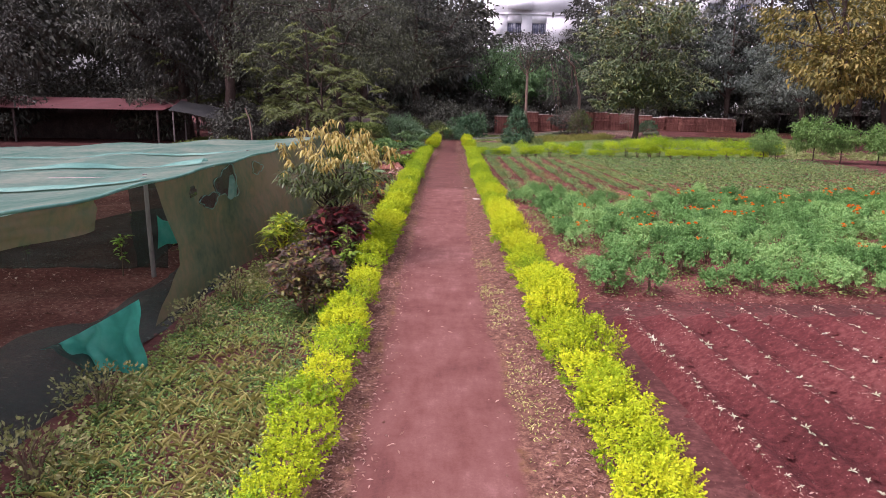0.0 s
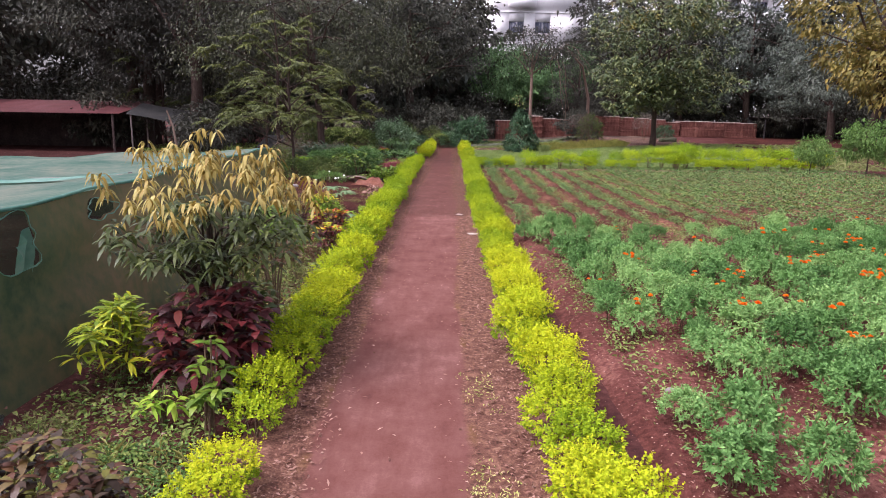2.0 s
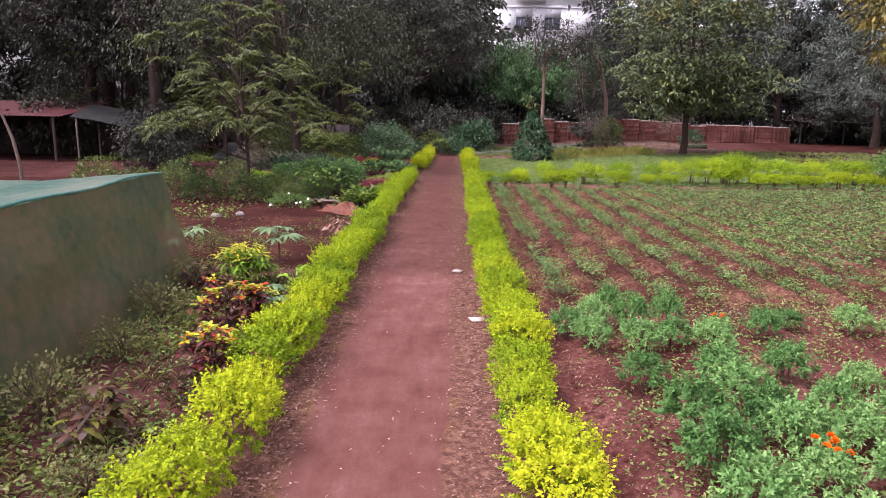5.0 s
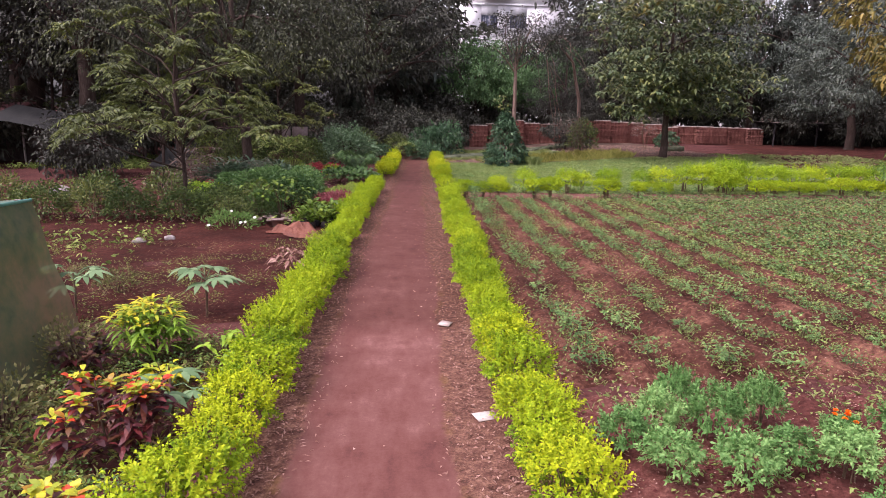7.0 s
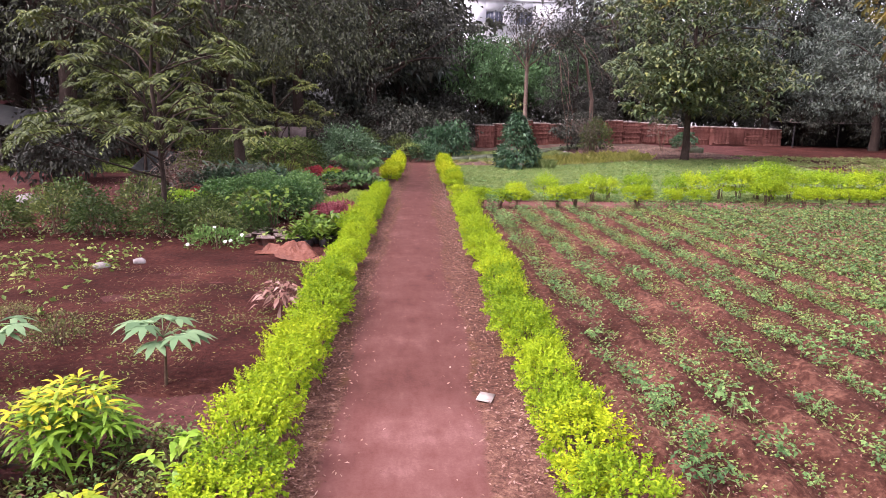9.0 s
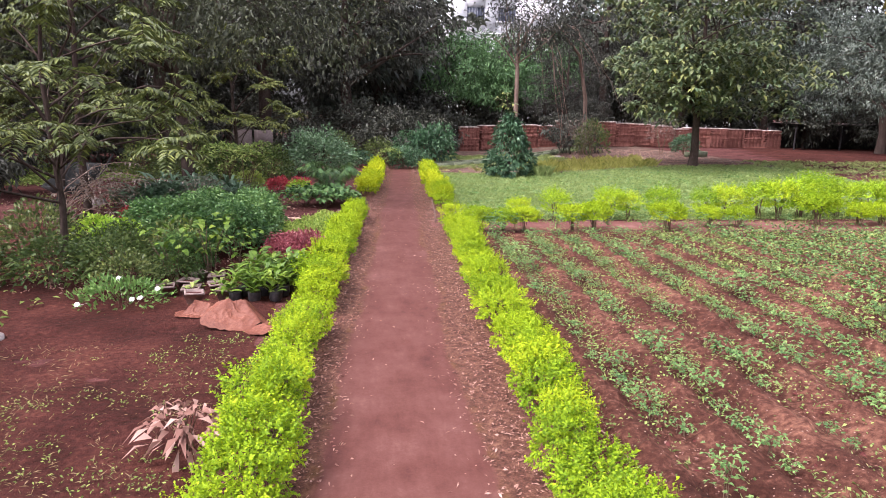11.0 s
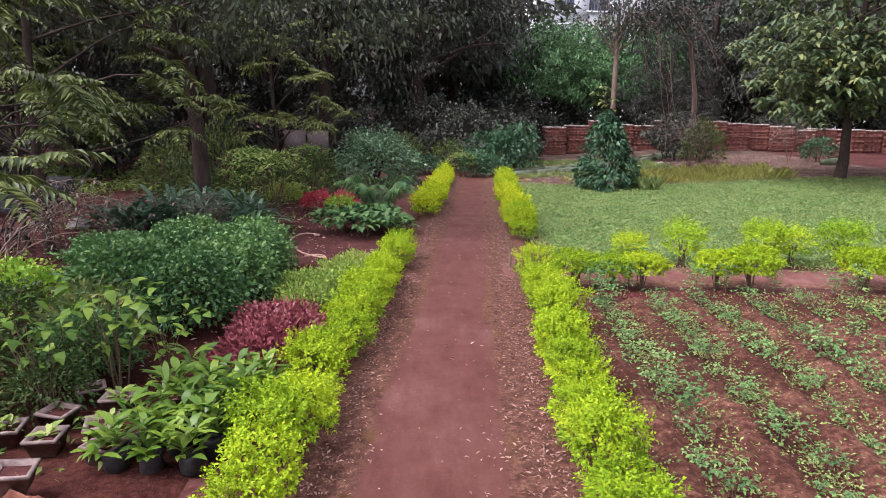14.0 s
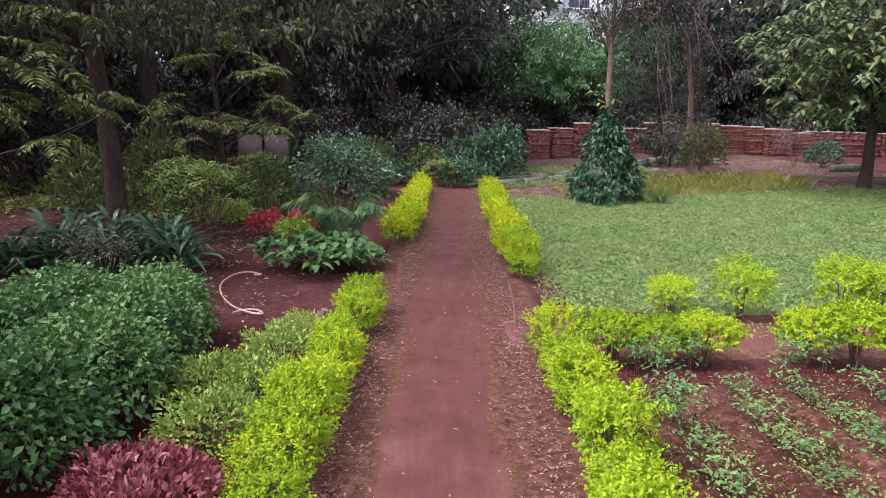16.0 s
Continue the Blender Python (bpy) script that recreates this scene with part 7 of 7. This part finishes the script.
single("hedge_stake", g.mesh("hedge_stake", M_PALE_BARK, True), "short pale stake at the end of the hedge", "stake").matrix_basis = pose(1.86, 29.75, 0, 3, -6, 0)

# small palm with feather fronds
th = tagged(new("palm_plant"), "small palm with arching dark feather fronds", "palm")
q = np.random.default_rng(190)
for k in range(22):
    a = k * 2.4
    h, s = q.uniform(0.75, 1.0), q.uniform(0.45, 0.8)
    u = np.linspace(0, 1, 9)
    p = np.stack([s * u * math.cos(a), s * u * math.sin(a), 0.1 + h * np.sin(u * 1.9) * 0.85], 1)
    g = Geo()
    tube(g, p, np.linspace(0.008, 0.002, 9), 4)
    m = 18
    uu = np.repeat(np.linspace(0.2, 0.98, m), 2)
    P = np.stack([np.interp(uu, u, p[:, i]) for i in range(3)], 1)
    side = np.tile([1.0, -1.0], m)[:, None] * np.array([[-math.sin(a), math.cos(a), 0]])
    D = side + np.array([[math.cos(a) * 0.6, math.sin(a) * 0.6, -0.25]]) + q.normal(0, 0.08, (2 * m, 3))
    leaves(g, P, D, np.tile([[0, 0, 1.0]], (2 * m, 1)), 0.24 * np.sin(np.clip(uu, 0.1, 1) * 2.6) + 0.06, 0.034, 0.3, 2)
    part("frond", g.mesh("frond", L_TEAL), th)
th.matrix_basis = pose(-0.42, 33.5, 0)

# hose
g = Geo()
u = np.linspace(0, 1, 90)
pts = np.stack([-1.02 - 0.6 * u + 0.30 * np.sin(u * 9.0 - 0.6), 29.75 + 2.5 * u + 0.42 * np.cos(u * 9.0), 0.025 + 0.012 * np.abs(np.sin(u * 15))], 1)
tube(g, pts, 0.012, 6)
single("garden_hose", g.mesh("garden_hose", M_HOSE, True), "pale tan hose lying in loops on the soil", "hose")
for k, (x, y, h, a) in enumerate([(-0.12, 29.35, 0.34, 8), (-0.2, 29.6, 0.22, -14)]):
    g = Geo()
    tube(g, [(0, 0, -0.05), (0.01, 0, h * 0.5), (0.03, 0.01, h)], [0.045, 0.04, 0.036], 9)
    single("cut_stump", g.mesh("cut_stump", M_PALE_BARK, True), "short pale cut stump beside the hedge", "stump").matrix_basis = pose(x, y, 0, a, 5, 0)

# cardboard scrap on the verge
g = Geo()
box(g, -0.09, 0.09, -0.06, 0.06, 0.0, 0.006)
for x, y, a in [(1.32, 15.9, 20), (1.2, 18.1, 70)]:
    ob = new("cardboard_scrap", g.mesh("cardboard_scrap", M_CAP))
    tagged(ob, "small pale scrap of cardboard on the path verge", "litter")
    ob.matrix_basis = pose(x, y, 0.02, 4, 3, a)

# plants inside the net house
for k, (x, y, s) in enumerate([(-3.75, 8.3, 1.0), (-3.25, 8.9, 0.8), (-5.2, 8.8, 0.7), (-6.0, 8.0, 0.7), (-4.4, 10.4, 0.9), (-5.6, 11.2, 1.0), (-4.2, 12.6, 1.0)]):
    q = np.random.default_rng(200 + k)
    f = whorls(200 + k, [(0, 0, 0.44), (0.03, 0, 0.52), (-0.03, 0.02, 0.48), (0, 0.02, 0.3)], 10, 0.13, 0.035, 0.35, 3, 0.4)
    t = Geo()
    tube(t, [(0, 0, -0.03), (0.01, 0, 0.25), (0, 0, 0.5)], 0.008, 5)
    ob = thing("nursery_sapling", "thin sapling growing inside the net house", "sapling", "saplings under the net", [("foliage", f.mesh("sapling_leaves", L_LIME)), ("stem", t.mesh("sapling_stem", M_TWIG))], pose(x, y, 0))
    ob.scale = (s, s, s)

# wheelbarrow parked in the shade
wb = tagged(new("wheelbarrow"), "grey metal wheelbarrow tipped up on its wheel in the shade", "wheelbarrow")
g = Geo()
v = [(-0.28, -0.4, 0.3), (0.28, -0.4, 0.3), (0.28, 0.35, 0.3), (-0.28, 0.35, 0.3), (-0.36, -0.5, 0.55), (0.36, -0.5, 0.55), (0.36, 0.5, 0.55), (-0.36, 0.5, 0.55)]
w = [(x * 0.94, y * 0.94, z + (0.015 if z < 0.4 else 0.0)) for x, y, z in v]
g.add(v + w, [(3, 2, 1, 0), (0, 1, 5, 4), (1, 2, 6, 5), (2, 3, 7, 6), (3, 0, 4, 7), (8, 9, 10, 11), (12, 13, 9, 8), (13, 14, 10, 9), (14, 15, 11, 10), (15, 12, 8, 11), (4, 5, 13, 12), (5, 6, 14, 13), (6, 7, 15, 14), (7, 4, 12, 15)])
part("tray", g.mesh("barrow_tray", M_SHEET), wb)
for sx in (-0.25, 0.25):
    g = Geo()
    tube(g, [(sx * 0.4, 0.75, 0.18), (sx, 0.2, 0.27), (sx * 1.1, -0.5, 0.32), (sx * 1.2, -1.0, 0.48)], 0.018, 6)
    part("handle", g.mesh("barrow_handle", M_SHEET, True), wb)
    g = Geo()
    tube(g, [(sx, -0.25, 0.3), (sx * 1.1, -0.35, 0.0)], 0.015, 6)
    part("leg", g.mesh("barrow_leg", M_SHEET, True), wb)
g = Geo()
a = np.linspace(0, 2 * math.pi, 21)
tube(g, np.stack([0 * a, 0.78 + 0.17 * np.cos(a), 0.19 + 0.17 * np.sin(a)], 1), 0.028, 8, False)
wheel = part("wheel", g.mesh("barrow_wheel", M_BAG, True), wb)
for k in range(6):
    g = Geo()
    q = k * math.pi / 6
    tube(g, [(0, 0.78 - 0.16 * math.cos(q), 0.19 - 0.16 * math.sin(q)), (0, 0.78 + 0.16 * math.cos(q), 0.19 + 0.16 * math.sin(q))], 0.006, 5)
    part("spoke", g.mesh("barrow_spoke", M_SHEET), wheel)
wb.matrix_basis = pose(-5.4, 30.9, 0.36, -25, 0, 165)

# ---- ground cover, too small and many to count ----
def scatter(geo, r, X, Y, per, L, W, h, spread, up=0.4, droop=0.2, z=0.0):
    """Small rosettes at X, Y."""
    n = len(X) * per
    bx, by = np.repeat(X, per) + r.normal(0, spread, n), np.repeat(Y, per) + r.normal(0, spread, n)
    a = r.uniform(0, 6.283, n)
    P = np.stack([bx, by, ground_z(bx, by) + z + h * r.random(n)], 1)
    D = np.stack([np.cos(a), np.sin(a), r.normal(up, 0.4, n)], 1)
    leaves(geo, P, D, np.array([0, 0, 1.0]) + r.normal(0, 0.45, (n, 3)), L * r.uniform(0.5, 1.3, n), W * r.uniform(0.6, 1.3, n), droop)


def inside(r, n, x0, x1, y0, y1, patch=0.0, seed=0.0, scale=1.2):
    X, Y = r.uniform(x0, x1, n), r.uniform(y0, y1, n)
    keep = wavy(X, Y, scale, seed) + r.normal(0, 0.25, n) > patch
    return X[keep], Y[keep]


r = np.random.default_rng(301)
# lawn
g = Geo()
X, Y = inside(r, 18000, 2.35, 15.5, 29.95, 41.2, -0.75, 0, 3.1)
keep = Y > 30.25 + 0.3 * wavy(X, Y, 2.1, 3)
X, Y = X[keep], Y[keep]
keep = X > path_right(Y) + 0.3
scatter(g, r, X[keep], Y[keep], 4, 0.10, 0.014, 0.02, 0.025, 1.3, 0.35)
single("lawn_grass", g.mesh("lawn_grass", L_GRASS), "short uneven green lawn grass", "grass", "stuff")
g = Geo()
X, Y = inside(r, 3600, 2.4, 15, 30.6, 40.8, 0.05, 2, 1.6)
keep = X > path_right(Y) + 0.35
scatter(g, r, X[keep], Y[keep], 6, 0.06, 0.035, 0.06, 0.06, 0.3)
single("lawn_clover", g.mesh("lawn_clover", L_FRESH), "broad-leaved clover patches in the lawn", "clover", "stuff")
g = Geo()

X, Y = inside(r, 500, 2.9, 6.0, 41.2, 43.0, 0.1, 1)
scatter(g, r, X, Y, 5, 0.2, 0.014, 0.03, 0.05, 1.5, 0.4)
X, Y = inside(r, 600, -2.2, -0.95, 2.0, 8.2, 0.0, 3)
scatter(g, r, X, Y, 5, 0.18, 0.008, 0.03, 0.04, 1.3, 0.3)
single("dry_grass", g.mesh("dry_grass", L_STRAW), "straw-yellow dry grass tufts", "grass", "stuff")
g = Geo()
for size, n_, sc in ((0.34, 520, 2.1), (0.5, 300, 3.3), (0.2, 700, 1.5)):
    X, Y = inside(r, n_, 6.4, 11.6, 40.9, 43.8, 0.12, 1, sc)
    scatter(g, r, X, Y, 11, size, 0.010, 0.02, 0.08, 2.3, 0.3)
single("hay_grass", g.mesh("hay_grass", L_HAY), "tall yellow-green tufts of drying grass", "grass", "stuff")
g = Geo()
X, Y = inside(r, 120, 6.55, 6.95, 39.6, 40.1, -2)
scatter(g, r, X, Y, 6, 0.5, 0.02, 0.03, 0.04, 2.5, 0.3)
X, Y = inside(r, 2600, 3.0, 9.5, 43.0, 51.0, -0.2, 4)
scatter(g, r, X, Y, 5, 0.2, 0.02, 0.02, 0.08, 0.9, 0.3)
X, Y = inside(r, 1600, 15.5, 23, 30.5, 43, -0.3, 4)
scatter(g, r, X, Y, 6, 0.2, 0.025, 0.02, 0.12, 0.8, 0.3)
single("rough_grass", g.mesh("rough_grass", L_GRASS), "rougher grass tufts beyond the lawn", "grass", "stuff")

# weeds between the crops
g = Geo()
X, Y = inside(r, 900, 2.5, 15, 29.2, 31.0, 0.0, 5, 1.6)
scatter(g, r, X, Y, 7, 0.05, 0.025, 0.08, 0.06, 0.4)
X, Y = inside(r, 19000, 2.1, 12.5, 16.6, 28.3, -0.2, 5, 1.3)
scatter(g, r, X, Y, 6, 0.034, 0.017, 0.07, 0.07, 0.4, 0.2, 0.04)
X, Y = inside(r, 7600, 2.1, 12, 7.6, 16.4, -0.2, 5, 0.9)
scatter(g, r, X, Y, 7, 0.045, 0.022, 0.09, 0.07, 0.4, 0.2, 0.02)
X, Y = inside(r, 2400, 5.5, 15, 19, 28.3, -0.3, 6, 0.7)
scatter(g, r, X, Y, 10, 0.055, 0.034, 0.15, 0.08, 0.35, 0.2, 0.025)
single("field_weeds", g.mesh("field_weeds", L_FIELDWEED), "small weeds scattered between the crop rows", "weeds", "stuff")
g = Geo()
X, Y = inside(r, 2600, 2.0, 11, 15.9, 28.3, 0.05, 8, 0.8)
scatter(g, r, X, Y, 7, 0.09, 0.008, 0.02, 0.03, 1.1, 0.3, 0.02)
single("field_grass", g.mesh("field_grass", L_GRASS), "thin young grass between the crop rows", "grass", "stuff")

# weeds and grass beside the net house
g = Geo()
X, Y = inside(r, 2300, -2.35, -0.95, 1.5, 8.4, -0.2, 2, 1.6)
scatter(g, r, X, Y, 8, 0.036, 0.018, 0.09, 0.05, 0.35)
X, Y = inside(r, 1500, -2.3, -0.85, 8.4, 17.6, -0.1, 2, 1.6)
scatter(g, r, X, Y, 7, 0.05, 0.026, 0.08, 0.05, 0.35)
X, Y = inside(r, 2600, -7, -0.7, 17.5, 22.8, 0.1, 7, 1.3)
scatter(g, r, X, Y, 8, 0.03, 0.013, 0.05, 0.045, 0.4)
X, Y = inside(r, 700, -9, -1.0, 24, 34, 0.1, 7, 1.3)
scatter(g, r, X, Y, 7, 0.08, 0.04, 0.08, 0.08, 0.35)
X, Y = inside(r, 2500, -13, -2.6, 36, 43, -0.2, 7, 1.0)
scatter(g, r, X, Y, 7, 0.13, 0.05, 0.15, 0.12, 0.4)
X, Y = inside(r, 500, -12, -3.2, 18, 24, 0.1, 7, 1.0)
scatter(g, r, X, Y, 8, 0.09, 0.05, 0.12, 0.1, 0.4)
single("border_weeds", g.mesh("border_weeds", L_WEED), "low leafy weeds on the earth beside the net", "weeds", "stuff")
g = Geo()
X, Y = inside(r, 1500, -2.3, -0.9, 1.5, 8.2, -0.05, 6, 2.1)
scatter(g, r, X, Y, 6, 0.10, 0.008, 0.02, 0.04, 1.2, 0.35)
X, Y = inside(r, 900, -2.1, -0.9, 8.2, 17, 0.1, 6, 1.3)
scatter(g, r, X, Y, 6, 0.13, 0.009, 0.02, 0.04, 1.3, 0.35)
X, Y = inside(r, 420, 0.72, 1.0, 2, 9.5, 0.0, 6, 2.2)
scatter(g, r, X, Y, 9, 0.03, 0.009, 0.03, 0.035, 0.7, 0.2)
single("border_grass", g.mesh("border_grass", L_VERGE), "thin yellowish-green grass beside the path", "grass", "stuff")

# clover and dry stems on the weedy strip, dead stalks on the dug soil
g = Geo()
X, Y = inside(r, 5200, -2.35, -0.9, 1.5, 8.3, -0.3, 9, 1.9)
scatter(g, r, X, Y, 7, 0.026, 0.02, 0.06, 0.04, 0.3)
X, Y = inside(r, 900, -2.0, -0.75, 8.5, 17.6, -0.1, 9, 1.9)
scatter(g, r, X, Y, 8, 0.032, 0.017, 0.16, 0.05, 0.4)
single("clover", g.mesh("clover", L_FRESH), "pale green clover and small-leaved weeds", "clover", "stuff")
g = Geo()
X, Y = inside(r, 2600, -7, -0.75, 17.6, 22.6, 0.1, 3, 1.6)
scatter(g, r, X, Y, 4, 0.055, 0.006, 0.015, 0.06, 0.25, 0.1)
X, Y = inside(r, 900, -2.1, -0.8, 8.5, 17.6, 0.0, 3, 1.6)
scatter(g, r, X, Y, 5, 0.14, 0.008, 0.02, 0.04, 1.2, 0.3)
single("dead_stalks", g.mesh("dead_stalks", L_STALK), "brown dead weed stalks lying on the soil", "dead weeds", "stuff")

# fallen leaves, thickest along the hedge feet
def litter(r, n, xs, ys, L=0.035, z=0.016):
    g = Geo()
    a = r.uniform(0, 6.283, n)
    P = np.stack([xs, ys, ground_z(xs, ys) + z + 0.012 * r.random(n)], 1)
    leaves(g, P, np.stack([np.cos(a), np.sin(a), r.normal(0.1, 0.25, n)], 1), np.array([0, 0, 1.0]) + r.normal(0, 0.4, (n, 3)), L * r.uniform(0.4, 1.5, n), L * 0.45 * r.uniform(0.5, 1.3, n), 0.0, 1, 0.3)
    return g


n = 21000
Y = 0.5 + 42.5 * r.random(n) ** 1.15
s = r.random(n)
X = np.where(s < 0.55, path_right(Y) - np.abs(r.normal(0.05, 0.22, n)), path_left(Y) + np.abs(r.normal(0.02, 0.16, n)))
single("fallen_leaves", litter(r, n, X, Y, 0.033).mesh("fallen_leaves", L_DRY), "dry fallen leaves strewn along the path edges", "leaf litter", "stuff")
n = 22000
X, Y = 2.0 + 9 * r.random(n) ** 1.3, r.uniform(7.2, 28.6, n)
single("field_litter", litter(r, n, X, Y, 0.03, 0.035).mesh("field_litter", L_DRY), "dry stalks and leaves between the crops", "leaf litter", "stuff")
n = 16000
X, Y = 2.0 + 9 * r.random(n) ** 1.2, r.uniform(7.4, 28.4, n)
keep = wavy(X, Y, 1.1, 4) + r.normal(0, 0.3, n) > -0.1
X, Y = X[keep], Y[keep]
single("field_straw", litter(r, len(X), X, Y, 0.026, 0.04).mesh("field_straw", L_STALK), "pale bits of straw and dead stalk between the rows", "straw", "stuff")
n = 700
X, Y = r.uniform(-10, -3.0, n), r.uniform(2.5, 9, n)
single("net_litter", litter(r, n, X, Y, 0.06, 0.05).mesh("net_litter", L_DRY), "dry leaves lying on the earth under the net", "leaf litter", "stuff")
n = 260
Y = r.uniform(2, 42, n)
X = path_left(Y) + (path_right(Y) - path_left(Y)) * r.random(n)
single("path_scraps", litter(r, n, X, Y, 0.036, 0.012).mesh("path_scraps", L_DRY), "stray dry leaves and scraps on the path", "leaf litter", "stuff")
n = 13500
X, Y = np.concatenate([r.uniform(-8, -0.6, 4500), r.uniform(3, 16, 9000)]), np.concatenate([np.where(r.random(4500) < 0.3, r.uniform(8, 17, 4500), r.uniform(24.5, 36, 4500)), 41 + 10 * r.random(9000) ** 1.5])
single("shade_litter", litter(r, n, X, Y, 0.06, 0.02).mesh("shade_litter", L_DRY), "dead leaves lying on the shaded earth", "leaf litter", "stuff")

# pale straw caught along the seedling ridges
n = 5200
X, Y = 2.15 + 0.43 * r.integers(0, 18, n) + r.normal(0, 0.028, n), r.uniform(2.4, 6.95, n)
single("ridge_straw", litter(r, n, X, Y, 0.03, 0.095).mesh("ridge_straw", L_DRY), "bits of pale straw along the soil ridges", "straw", "stuff")

# clods on the tilled beds
g = Geo()
n = 5200
X, Y = r.uniform(1.9, 9, n), r.uniform(2.0, 28, n)
s = r.uniform(0.008, 0.03, n) * np.where(Y < 7.3, 1.2, 1.0)
Z = np.where((Y < 7.0), 0.045, 0.035)
o = np.array([(1, 0, 0), (0, 1, 0), (-1, 0, 0), (0, -1, 0), (0, 0, 0.8)], float)
v = np.stack([X, Y, Z], 1)[:, None] + o[None] * s[:, None, None] * r.uniform(0.7, 1.3, (n, 5, 1))
b = np.arange(n)[:, None] * 5
g.add(v, np.concatenate([b + [0, 1, 4], b + [1, 2, 4], b + [2, 3, 4], b + [3, 0, 4]]))
single("soil_clods", g.mesh("soil_clods", M_BED), "small clods of red earth on the beds", "clods", "stuff")
